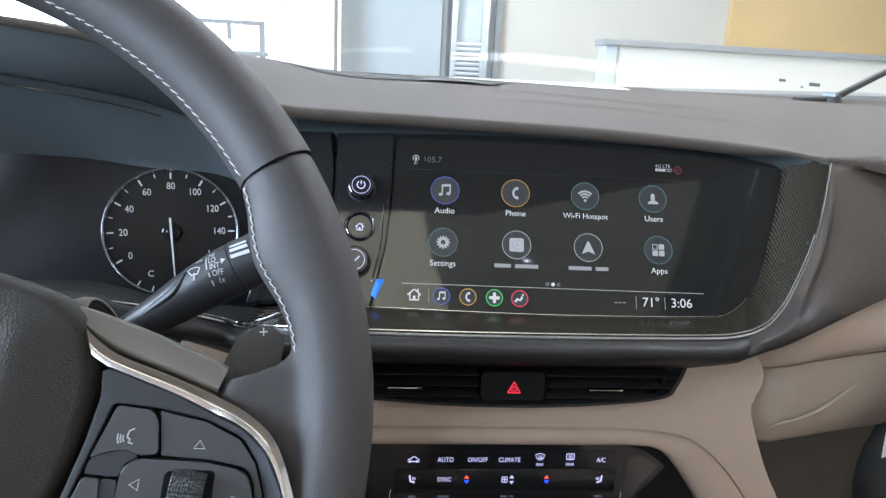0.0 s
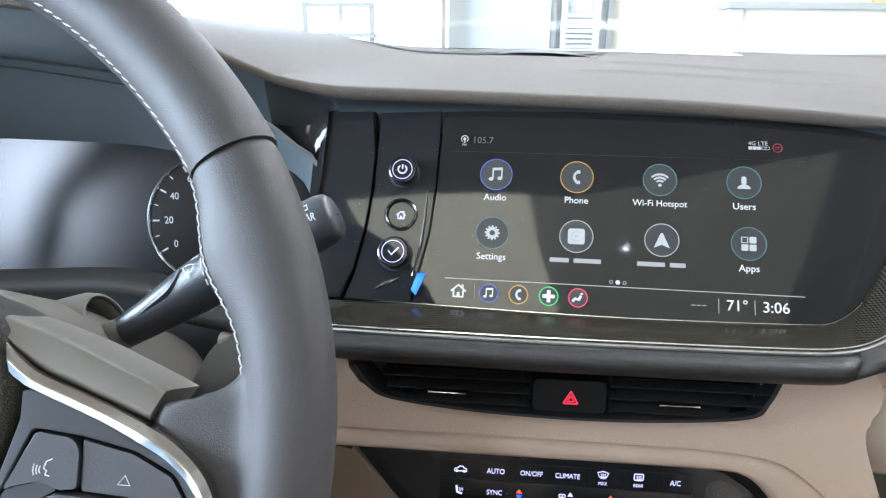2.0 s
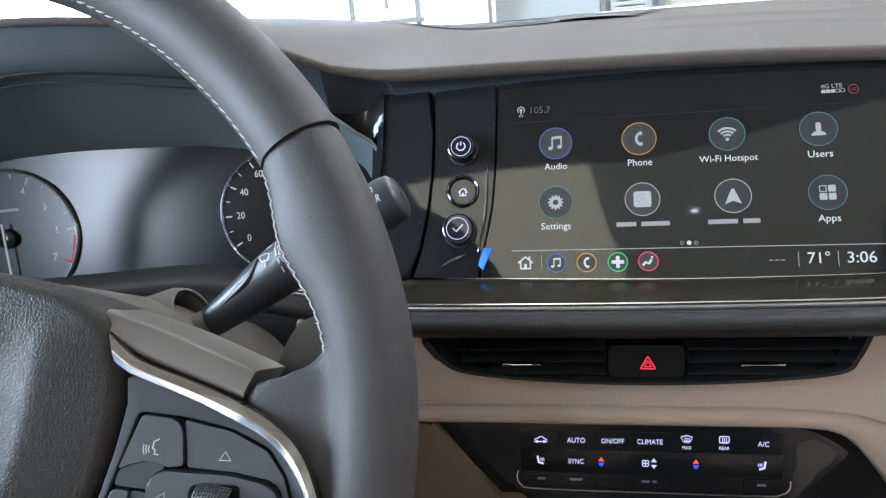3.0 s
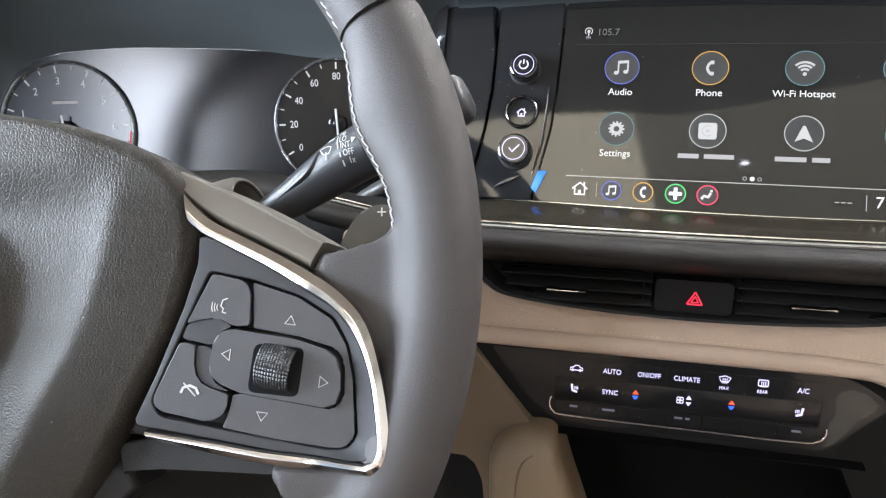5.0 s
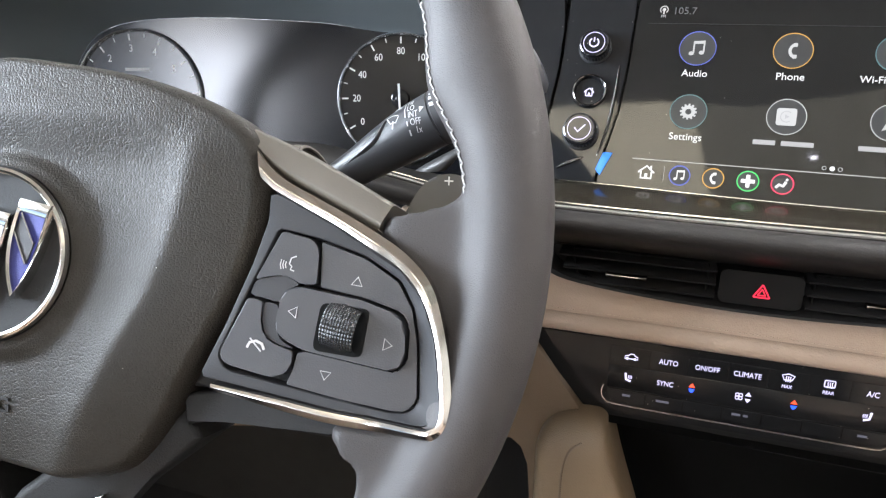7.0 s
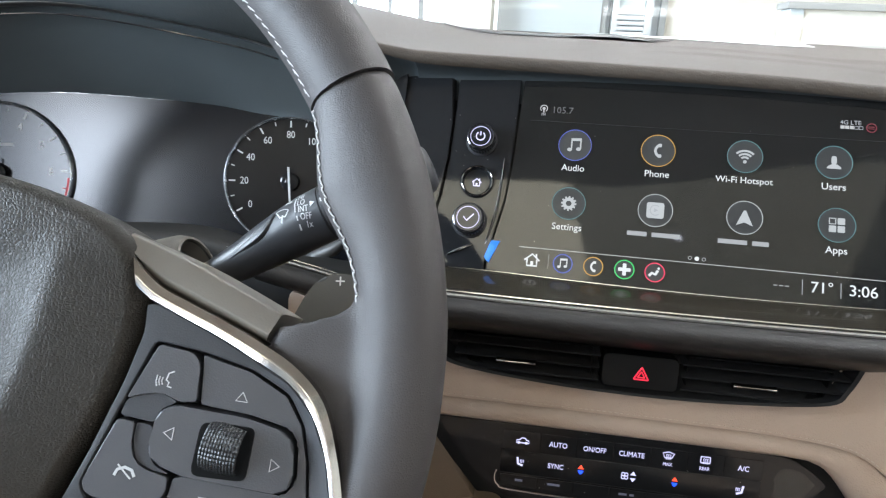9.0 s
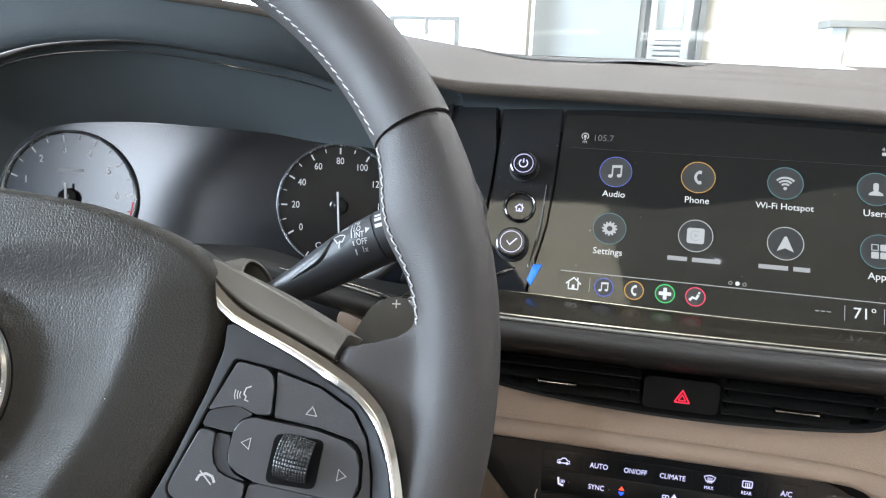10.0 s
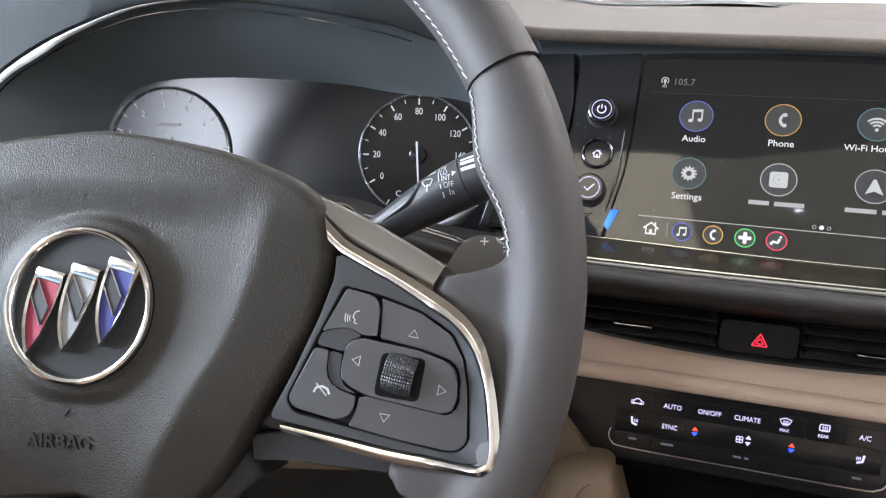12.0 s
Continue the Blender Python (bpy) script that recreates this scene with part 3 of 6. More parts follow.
# ---- seats ----
for sx in (-0.40, 0.40):
    seat = part("seat", slab(rounded(rect(-0.25, -0.1, 0.25, 0.42), 0.08, 5), 0.1, 0.28, 0.05, 3), BEIGE, car, "beige leather front seat", m=CARM @ Matrix.Translation((sx, -0.62, 0.46)))
    lean = Matrix.Translation((0, -0.05, 0.25)) @ Matrix.Rotation(radians(105), 4, "X")
    part("backrest", slab(rounded(rect(-0.24, 0.0, 0.24, 0.62), 0.1, 5), 0, 0.13, 0.05, 3), BEIGE, seat, m=lean)
    part("headrest", slab(rounded(rect(-0.13, 0.66, 0.13, 0.84), 0.06, 5), 0.02, 0.12, 0.04, 3), BEIGE, seat, m=lean)

# ---- dashboard ----
dash = thing("dashboard", I4, "dark taupe soft-touch dashboard with beige leather lower trim", "dashboard")


def even(path, n):
    """The same line in n evenly spaced points."""
    acc = [0.0]
    for p, q in zip(path, path[1:]):
        acc.append(acc[-1] + (q - p).length)
    out = []
    for i in range(n):
        d = acc[-1] * i / (n - 1)
        j = 0
        while j < len(path) - 2 and acc[j + 1] < d:
            j += 1
        out.append(path[j].lerp(path[j + 1], (d - acc[j]) / max(acc[j + 1] - acc[j], 1e-9)))
    return out


def ease(s):
    s = min(1.0, max(0.0, s))
    return s * s * (3 - 2 * s)


EDGE_Z = ((-0.75, 1.195), (-0.60, 1.232), (-0.51, 1.2475), (-0.45, 1.2560), (-0.38, 1.2555), (-0.30, 1.2490), (-0.25, 1.2395), (-0.21, 1.220), (-0.185, 1.2090), (-0.15, 1.2040), (-0.05, 1.2015),
          (0.05, 1.1990), (0.15, 1.1940), (0.20, 1.1900), (0.233, 1.1862), (0.28, 1.188), (0.34, 1.191), (0.8, 1.205))
EDGE_Y = ((-0.75, 0.33), (-0.60, 0.355), (-0.45, 0.385), (-0.33, 0.405), (-0.24, 0.425), (-0.17, 0.450), (-0.05, 0.460), (0.13, 0.456), (0.233, 0.4470), (0.32, 0.455), (0.8, 0.58))
BACK_Z = ((-0.75, 1.245), (-0.45, 1.254), (-0.36, 1.252), (-0.26, 1.239), (-0.18, 1.2295), (-0.05, 1.2285), (0.2, 1.2270), (0.45, 1.2265), (0.8, 1.2265))

# chrome line of the bezel, carried on under the cluster
CHR = [G @ Vector(p) for p in ((-0.05, -0.042, 0.045), (-0.0084, -0.0509, 0.05), (0.0332, -0.062, 0.05), (0.0497, -0.0676, 0.05))]
CHR += [S @ Vector(p) for p in ((-0.0996, -0.1071, 0.03), (-0.0155, -0.1075, 0.03), (0.0716, -0.1069, 0.03), (0.1619, -0.1053, 0.03), (0.1928, -0.1032, 0.03),
                                (0.2115, -0.0974, 0.028), (0.2242, -0.0878, 0.026), (0.2371, -0.0720, 0.024), (0.2611, -0.031, 0.02), (0.281, 0.027, 0.017))]
chr_path = curve(CHR, 8)
OUT_S = (S.to_3x3() @ Vector((0, 0, 1))).normalized()
UP_S = (S.to_3x3() @ Vector((0, 1, 0))).normalized()
TIP = chr_path[-1]
X_TIP = TIP.x


CREASES = ((((0.02, 0.840), (0.177, 0.825), (0.243, 0.822), (0.31, 0.788), (0.335, 0.702)), 0.0030),
           (((0.00, 0.700), (0.083, 0.695), (0.194, 0.695), (0.282, 0.677), (0.305, 0.583)), 0.0026))


def top_z(x, y):
    """Height of the top pad."""
    ye, ze, zb = lerp_table(EDGE_Y, x), lerp_table(EDGE_Z, x), lerp_table(BACK_Z, x)
    yb = 1.0 + 0.12 * x
    s = max(0.0, (y - yb) / (ye - yb))
    fold = 0.0
    for crease, high in CREASES:
        on = ease((x - crease[0][0]) / 0.08) * ease((crease[-1][0] + 0.02 - x) / 0.06)
        fold += high * on * math.exp(-((y - lerp_table(crease, x)) / 0.016) ** 2)
    k = ease((x + 0.24) / 0.12)
    return zb + (ze - zb) * (s ** 1.5 * (1 - k) + s ** 0.66 * k) + 0.001 * (1 - k) * math.sin(math.pi * s) + fold


TOP_S = [i / 64 for i in range(65)]


def edge_end(x):
    """Where the pad's rounded edge passes into the passenger face."""
    if abs(x - X_TIP) < 1e-5:
        return TIP.copy()
    k = ease((x - X_TIP) / 0.12)
    return Vector((x, lerp_table(EDGE_Y, x) - 0.0005 - 0.004 * k, lerp_table(EDGE_Z, x) - 0.0046 - 0.022 * k))


X_FLANK = -0.19


def pad_row(xc):
    """From the foot of the windscreen forward and over the front edge."""
    row = []
    ye, ze = lerp_table(EDGE_Y, xc), lerp_table(EDGE_Z, xc)
    r = 0.0030 if xc < X_FLANK else 0.0030 + 0.0015 * ease((xc - X_FLANK) / 0.05) if xc < 0.16 else 0.0045 - 0.0030 * ease((xc - 0.16) / 0.07)
    if xc >= X_TIP - 1e-5:
        r = 0.004 + 0.016 * ease((xc - X_TIP) / 0.12)
    yb = 1.0 + 0.12 * xc
    for s in TOP_S:
        x = xc + 0.10 * (1 - s) * math.exp(-((xc + 0.19) / 0.10) ** 2)
        y = yb + (ye + r - yb) * s
        row.append(Vector((x, y, top_z(x, y) if s < 1 else ze)))
    if xc < X_TIP - 1e-5:
        for a in range(1, 8):
            q = radians(a * 22)
            row.append(Vector((xc, ye + r - r * math.sin(q), ze - r + r * math.cos(q))))
    else:
        a, c, b = row[-1], Vector((xc, ye - 0.0005, ze + 0.0005)), edge_end(xc)
        for i in range(1, 8):
            s = i / 7
            row.append(a * (1 - s) ** 2 + c * 2 * s * (1 - s) + b * s * s)
    return row


xs_dark = [-0.75 + (X_FLANK + 0.75) * i / 40 for i in range(41)]
xs_mid = [X_FLANK + (X_TIP - X_FLANK) * i / 34 for i in range(35)]
N_K = 26
xs_right = [X_TIP + (0.8 - X_TIP) * (k / N_K) ** 2 for k in range(N_K + 1)]
part("hood_top", sheet([pad_row(x) for x in xs_dark]), DASH, dash, "dark grained top of the cluster hood", angle=80)

part("cowl", sheet([[Vector((x, 1.0 + 0.12 * x - 0.004, lerp_table(BACK_Z, x) - 0.0012)), Vector((x, 1.05 + 0.12 * x, lerp_table(BACK_Z, x) - 0.012)), Vector((x, 1.30, 1.175))] for x in [-0.75 + 0.05 * i for i in range(32)]]), MATTE, dash, "black cowl between the top pad and the windscreen", angle=80)

# padded lip below the chrome, up to the seam
i_seam = min(range(len(chr_path)), key=lambda i: (chr_path[i] - S @ Vector((0.2000, -0.1018, 0.03))).length)
LIP = ((0.0, -0.002), (0.06, 0.004), (0.25, 0.0100), (0.5, 0.0130), (0.75, 0.0115), (0.92, 0.0065), (1.0, -0.002))
LIP_W = 0.0150


def lip_height(f):
    return lerp_table(LIP, f)


lip_path = even(chr_path[8:i_seam + 1], 70)
rows = []
for i, p in enumerate(lip_path):
    a, b = lip_path[max(i - 1, 0)], lip_path[min(i + 1, 69)]
    d = (b - a).normalized()
    away = d.cross(OUT_S).normalized()
    skew = 0.7 * ease((i - 55) / 14)
    pinch = 0.6 if i == 69 else 1.0
    row = []
    for f in (0.0, 0.06, 0.15, 0.25, 0.38, 0.5, 0.62, 0.75, 0.85, 0.92, 0.97, 1.0):
        row.append(p + (away - d * skew) * (0.001 + LIP_W * f) + OUT_S * lip_height(f) * pinch)
    row += [row[-1] - OUT_S * 0.03, row[-1] - OUT_S * 0.06]
    rows.append(row)
seam_end = rows[-1][11]
part("lip", sheet(rows), LIPSKIN, dash, "dark padded leather lip under the display", angle=70)

# top pad flowing into the passenger side face, one skin
bm = sheet([pad_row(x) for x in xs_mid])
sheet([pad_row(x) for x in xs_right], bm)
bot = [seam_end] + [S @ Vector(q) for q in ((0.2110, -0.1130, 0.0295), (0.2290, -0.1072, 0.029), (0.2485, -0.0985, 0.027))]
bot += [Vector(q) for q in ((0.257, 0.398, 1.089), (0.307, 0.420, 1.097), (0.40, 0.46, 1.118), (0.55, 0.53, 1.145), (0.8, 0.64, 1.172))]
far = even(curve(bot, 8), 400)
right_path = even(chr_path[i_seam:], 44)
FAR_AT = ((0.0, 0.0), (0.13, 0.055), (0.3, 0.125), (0.6, 0.24), (0.85, 0.48), (0.97, 0.85), (1.0, 1.0))
rows = []
for i, p in enumerate(right_path):
    s = i / 43
    end = far[min(399, int(lerp_table(FAR_AT, s) * 399))]
    width = (end - p).length
    row = []
    for k in range(N_K + 1):
        f = (k / N_K) ** 2
        if i == 43:
            row.append(edge_end(xs_right[k]))
            continue
        d = f * width
        side = 0.006 * math.exp(-((d - 0.005) / 0.0042) ** 2) - 0.0012 * math.exp(-((d - 0.0125) / 0.003) ** 2) + 0.006 * math.sin(math.pi * f)
        k1 = ease(s / 0.4)
        h = lip_height(f) * (1 - k1) * (0.6 if i == 0 else 1.0) + side * k1 * (1 - s ** 4)
        row.append(p.lerp(end, f) + OUT_S * h)
    rows.append(row)
I_C = 13
sheet(rows[I_C:], bm)
sheet([[r[-1], r[-1] + Vector((0, 0.03, -0.004)), r[-1] + Vector((0, 0.08, -0.012))] for r in rows[I_C:43]], bm)
cb = sheet(rows[:I_C + 1])
sheet([[r[-1], r[-1] + Vector((0, 0.03, -0.004)), r[-1] + Vector((0, 0.08, -0.012))] for r in rows[:I_C + 1]], cb)
part("lip_corner", cb, CORNER_SHADED, dash, "brown leather corner of the lip, darkened for shade", angle=80)
part("top_pad", bm, DASH, dash, "taupe grained top pad flowing into the passenger side", angle=80)

# shaded hood under the edge, over the display
X_HOOD = -0.155
hood_rows = []
for x in [X_HOOD + (X_TIP - X_HOOD) * i / 48 for i in range(49)]:
    u = (x + 0.048) / math.cos(radians(1.5))
    end = pad_row(x)[-1] if x < X_TIP - 1e-4 else TIP - Vector((0, 0.0005, -0.0005))
    k = ease((u - 0.19) / 0.091)
    tuck = S @ Vector((u, 0.030 - 0.003 * k, -0.004 + 0.0205 * min(1.0, max(0.0, (u - 0.248) / 0.033))))
    back = (1 - k) * 0.006
    hood_rows.append([end + Vector((0, 0.0, 0.0006)), end.lerp(tuck, 0.3) + Vector((0, back, back * 0.4)), end.lerp(tuck, 0.65) + Vector((0, back, back * 0.4)), tuck, S @ Vector((u, 0.026, -0.020 + 0.012 * k))])
part("hood_lining", sheet(hood_rows), HOOD_SHADED, dash, "hood lining above the display, coloured dark for shade", angle=70)

# speaker and defroster slot in the dash top
vent_rows = []
for i in range(25):
    s = i / 24
    x = -0.27 + 0.36 * s
    w = 0.026 * math.sin(math.pi * s) ** 0.7 + 0.0006
    yc = 0.87 + 0.09 * s
    vent_rows.append([(x, yc + w * q, top_z(x, yc + w * q) + 0.0012 + 0.0006 * (1 - q * q)) for q in (-1, -0.5, 0, 0.5, 1)])
grille = thing("defroster_grille", I4, "narrow black speaker and defroster grille in the dash top", "air vent")
part("slot", sheet(vent_rows), MATTE, grille)
bump_rows = [[(-0.06 + 0.012 * i, 0.905 + 0.014 * j, top_z(-0.06 + 0.012 * i, 0.915) + (0.001 + 0.007 * math.sin(math.pi * i / 10)) * math.sin(math.pi * (j + 0.5) / 4)) for j in range(4)] for i in range(11)]
part("sensor_bump", sheet(bump_rows), RUBBER, grille)

# thin white curled sliver along the foot of the windscreen
SLIVER_H = ((0.00, 0.0004), (0.08, 0.0020), (0.18, 0.0045), (0.235, 0.0065), (0.265, 0.0040), (0.282, 0.0006))
sliver_rows = []
for i in range(33):
    x = 0.282 * i / 32
    h, y0 = lerp_table(SLIVER_H, x), 0.992 + 0.05 * x
    sliver_rows.append([Vector((x, y0 + d, top_z(x, y0) + 0.0008 + k * h)) for d, k in ((0.0, 0.0), (0.003, 0.45), (0.007, 0.8), (0.013, 1.0))])
bm = sheet(sliver_rows)
sheet([[q + Vector((0, 0.0008, -0.0003)) for q in r] for r in sliver_rows], bm)
tagged(part("white_sliver", bm, PAPER, angle=80), "thin white sliver along the foot of the windscreen", "paper")

line_path = chr_path[4:]
n_l = len(line_path)
chrome_bm = tube([p + OUT_S * 0.0015 for p in line_path], [0.0014 - 0.0009 * ease((i - n_l + 14) / 12) - 0.0009 * ease((3 - i) / 3) for i in range(n_l)], 8, up=OUT_S)
tube([p + OUT_S * 0.0005 + UP_S * 0.0028 for p in line_path[4:-8]], 0.0006, 6, up=OUT_S, bm=chrome_bm)
part("chrome_line", chrome_bm, SATIN, dash, "thin chrome line round the display bezel")

# beige fascia with a notch for the vents
NOTCH = [(-0.137, 0.092), (-0.137, 0.0653), (-0.129, 0.0555), (-0.113, 0.0479), (-0.06, 0.0430), (0.006, 0.0415), (0.07, 0.0434), (0.112, 0.0484), (0.124, 0.058), (0.1294, 0.071), (0.131, 0.092)]
STITCH = [(-0.1500, 0.0256), (-0.05, 0.0260), (0.0429, 0.0258), (0.100, 0.0250), (0.1405, 0.0205), (0.1640, 0.0080), (0.1850, -0.0120), (0.2090, -0.0450), (0.2240, -0.0700), (0.245, -0.11), (0.27, -0.16)]
RIM_IN = [(-0.1500, 0.0128), (-0.05, 0.0128), (0.05, 0.0128), (0.1060, 0.0126), (0.1225, 0.0100), (0.1358, 0.0012), (0.1530, -0.0200), (0.1720, -0.0500), (0.196, -0.10), (0.216, -0.15)]
RIGHT = [(0.186, 0.092), (0.196, 0.078), (0.2015, 0.0673), (0.2004, 0.0565), (0.1948, 0.0465), (0.1955, 0.0340), (0.2036, 0.0120), (0.2138, -0.0110), (0.2320, -0.042), (0.262, -0.09), (0.297, -0.16)]
st = [(p.x, p.y) for p in curve([(x, y, 0) for x, y in STITCH], 6)]
rt = [(p.x, p.y) for p in curve([(x, y, 0) for x, y in RIGHT], 5)]
outline = NOTCH + rt + list(reversed(st)) + [(-0.1500, 0.092)]
fascia = thing("centre_fascia", K, "beige leather centre fascia with a stitched rolled edge", "fascia")
part("fascia_panel", slab(outline, -0.03, 0.0, 0.0011, 2), BEIGE, fascia)
a_line = curve([(x, y, 0) for x, y in STITCH], 8)
b_line = curve([(x, y, 0) for x, y in RIM_IN], 8)


a_line, b_line = even(a_line, 60), even(b_line, 60)
roll = []
for p, q in zip(a_line, b_line):
    roll.append([Vector((p.x, p.y, -0.006)), Vector((p.x, p.y, -0.0005)).lerp(Vector((q.x, q.y, -0.0005)), 0.02), p.lerp(q, 0.12) + Vector((0, 0, 0.0020)), p.lerp(q, 0.4) + Vector((0, 0, 0.0042)),
                 p.lerp(q, 0.75) + Vector((0, 0, 0.0036)), p.lerp(q, 0.95) + Vector((0, 0, 0.001)), p.lerp(q, 1.0) + Vector((0, 0, -0.004)), p.lerp(q, 1.0) + Vector((0, 0, -0.03))])
part("rolled_edge", sheet(roll), BEIGE, fascia, angle=70)
stitches("stitch", [p + (Vector((0, 0.0022, 0.0008))) for p in a_line[:46]], fascia, THREAD_BEIGE, 105, 0.0022, 0.00026)

# knee bolster beside it
bol = thing("knee_bolster", K, "beige lower dash panel below the steering column", "dash panel")
part("bolster_panel", slab([(-0.153, 0.014), (-0.153, 0.010), (-0.1335, 0.011), (-0.108, -0.0200), (-0.0905, -0.0415), (-0.079, -0.052), (-0.076, -0.080), (-0.084, -0.20), (-0.112, -0.20), (-0.119, -0.13), (-0.1235, -0.092), (-0.1275, -0.078), (-0.136, -0.072), (-0.16, -0.0745), (-0.30, -0.100), (-0.52, -0.14), (-0.52, 0.014)], -0.04, -0.003, 0.006, 3), TAN_SHADED, bol)
part("upper_band", slab(rounded([(-0.1525, 0.0640), (-0.1525, 0.0135), (-0.2255, 0.0135), (-0.2255, 0.0850)], [0.002, 0.002, 0.004, 0.006], 4), -0.02, 0.0, 0.003, 3), BEIGE, bol, "beige leather upper band")
part("yellow_label", slab([(-0.2235, 0.0620), (-0.1950, 0.0500), (-0.1950, 0.0300), (-0.2235, 0.0400)], 0.0, 0.0003), YELLOW, bol, "plain yellow label")
stitches("stitch", [Vector((-0.155, 0.0280, 0.0006)), Vector((-0.222, 0.0280, 0.0006))], bol, THREAD_BEIGE, 18, 0.0022, 0.00026)

# passenger beige roll, glove box and its pull

def pface(x, z, out=0.0):
    return Vector((x + 0.24 * out, 0.40 + 0.25 * (x - 0.15) - out * 0.97, z))


up_edge = curve([(0.170, 0, 1.050), (0.195, 0, 1.062), (0.224, 0, 1.080), (0.257, 0, 1.086), (0.307, 0, 1.096), (0.4, 0, 1.13), (0.55, 0, 1.16), (0.8, 0, 1.19)], 6)
low_edge = curve([(0.175, 0, 1.016), (0.190, 0, 1.023), (0.217, 0, 1.032), (0.262, 0, 1.035), (0.346, 0, 1.036), (0.45, 0, 1.035), (0.6, 0, 1.03), (0.8, 0, 1.02)], 6)
roll = []
for p, q in zip(even(up_edge, 40), even(low_edge, 40)):
    row = []
    for s, o in ((0, -0.02), (0.0, 0.0), (0.15, 0.008), (0.45, 0.014), (0.8, 0.011), (0.97, 0.004), (1.0, -0.006)):
        r = p.lerp(q, s)
        row.append(pface(r.x, r.z, -0.034 + (o + 0.034) * ease((r.x - 0.165) / 0.055)))
    roll.append(row)
pas = thing("passenger_trim", I4, "beige padded roll on the passenger side of the dash", "dash trim")
part("padded_roll", sheet(roll), BEIGE, pas, angle=70)
gb = thing("glove_box", I4, "closed beige glove box with a moulded pull", "glove box")
g_rows = []
for i in range(34):
    x = 0.176 + 0.0145 * i
    zt = lerp_table(((0.176, 1.015), (0.217, 1.031), (0.262, 1.034), (0.346, 1.035), (0.8, 1.02)), x)
    zb = 0.960
    row = []
    for s, o in ((0, -0.012), (0.02, -0.001), (0.2, 0.003), (0.4, 0.005), (0.55, 0.005), (0.7, 0.003), (0.9, -0.002), (0.98, -0.008), (1.0, -0.03)):
        z = zt + (zb - zt) * s
        line = 0.986 + (x - 0.203) * 0.30
        dent = 0.006 * math.exp(-((z - line - 0.004) / 0.006) ** 2) * max(0, math.sin(math.pi * min(1, max(0, (x - 0.200) / 0.09))))
        row.append(pface(x, z, o - dent - 0.034 * (1 - ease((x - 0.165) / 0.055))))
    g_rows.append(row)
part("lid", sheet(g_rows), BEIGE_PLASTIC, gb, angle=60)
pull = curve([tuple(pface(0.203, 0.984, 0.004)), tuple(pface(0.235, 0.991, 0.007)), tuple(pface(0.26, 0.999, 0.006)), tuple(pface(0.287, 1.012, 0.003))], 6)
part("pull", tube(pull, [0.0006 + 0.0012 * math.sin(math.pi * i / (len(pull) - 1)) for i in range(len(pull))], 8), BEIGE_PLASTIC, gb)

# dark footwell walls and the rounded lower door
foot = thing("footwell", I4, "dark carpeted footwell below the dash", "footwell", kind="structure")
part("carpet_wall", sheet([[(x, 0.62, z) for x in (-0.8, -0.3, 0.0, 0.15)] for z in (0.46, 0.7, 1.0)]), CARPET, foot)
part("side_panel", sheet([[(x, 0.62, z) for x in (0.15, 0.4, 0.9)] for z in (0.46, 0.7, 1.0)]), PANEL, foot, "brown trim panel of the passenger footwell")
part("lower_dash", sheet([[(x, 0.475, z) for x in (-0.8, -0.5, -0.13)] for z in (0.96, 1.02, 1.085)]), MATTE, foot)
kick = thing("door_pocket", I4, "dark rounded lower door moulding by the footwell", "door pocket")
part("moulding", lathe([(0.0, 0.03), (0.05, 0.028), (0.10, 0.018), (0.13, -0.01), (0.14, -0.06)], 36), FELT, kick, m=Matrix.Translation((0.585, 0.55, 0.82)) @ Matrix.Rotation(radians(-20), 4, "Z") @ Matrix.Rotation(radians(75), 4, "X"))

# console legs below the climate panel
con = thing("centre_console", I4, "black console bay with beige padded side rails", "console")
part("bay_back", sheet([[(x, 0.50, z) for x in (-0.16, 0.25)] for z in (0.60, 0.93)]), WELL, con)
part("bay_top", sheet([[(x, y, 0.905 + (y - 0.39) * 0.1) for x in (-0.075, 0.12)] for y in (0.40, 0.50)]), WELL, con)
KNEE = [(-0.1165, -0.0850), (-0.1165, -0.0660), (-0.1100, -0.0525), (-0.0985, -0.0448), (-0.0839, -0.0412), (-0.0722, -0.0432), (-0.0665, -0.0560), (-0.0585, -0.0785), (-0.0438, -0.1151), (-0.0250, -0.1650), (-0.0200, -0.2100), (-0.1150, -0.2100), (-0.1150, -0.1330)]
knee = curve([(x, y, 0) for x, y in KNEE], 5, True)
rows = []
for f, z in ((1.0, -0.030), (1.0, 0.002), (0.985, 0.0080), (0.95, 0.0130), (0.89, 0.0168), (0.80, 0.0190), (0.66, 0.0202), (0.45, 0.0207), (0.20, 0.0208), (0.01, 0.0208)):
    rows.append([K @ Vector((-0.0760 + (p.x + 0.0760) * f, -0.120 + (p.y + 0.120) * f, z + 0.12 * max(0.0, -0.06 - p.y * f))) for p in knee])
part("knee_pad", sheet(rows, close_u=True), KNEE_SHADED, con, "tan leather knee pad of the console, darkened for shade", angle=80)
seam = [K @ Vector((x, y, z)) for x, y, z in ((-0.0935, -0.150, 0.0310), (-0.0950, -0.110, 0.0265), (-0.0960, -0.078, 0.0220), (-0.0925, -0.062, 0.0195), (-0.0850, -0.0550, 0.0180))]
part("seam", tube(curve(seam, 5), 0.0007, 6), TAN_SHADED, con)
part("opening_block", slab([(K @ Vector((x, y, 0))).xz for x, y in rounded([(-0.170, -0.21), (-0.170, -0.082), (-0.134, -0.078), (-0.129, -0.21)], 0.010, 4)], 0, 0.04, 0.004, 2), RUBBER, con, "dark block in place of the dark footwell opening", m=Matrix.Translation((0, 0.50, 0)) @ Matrix.Rotation(radians(90), 4, "X"))

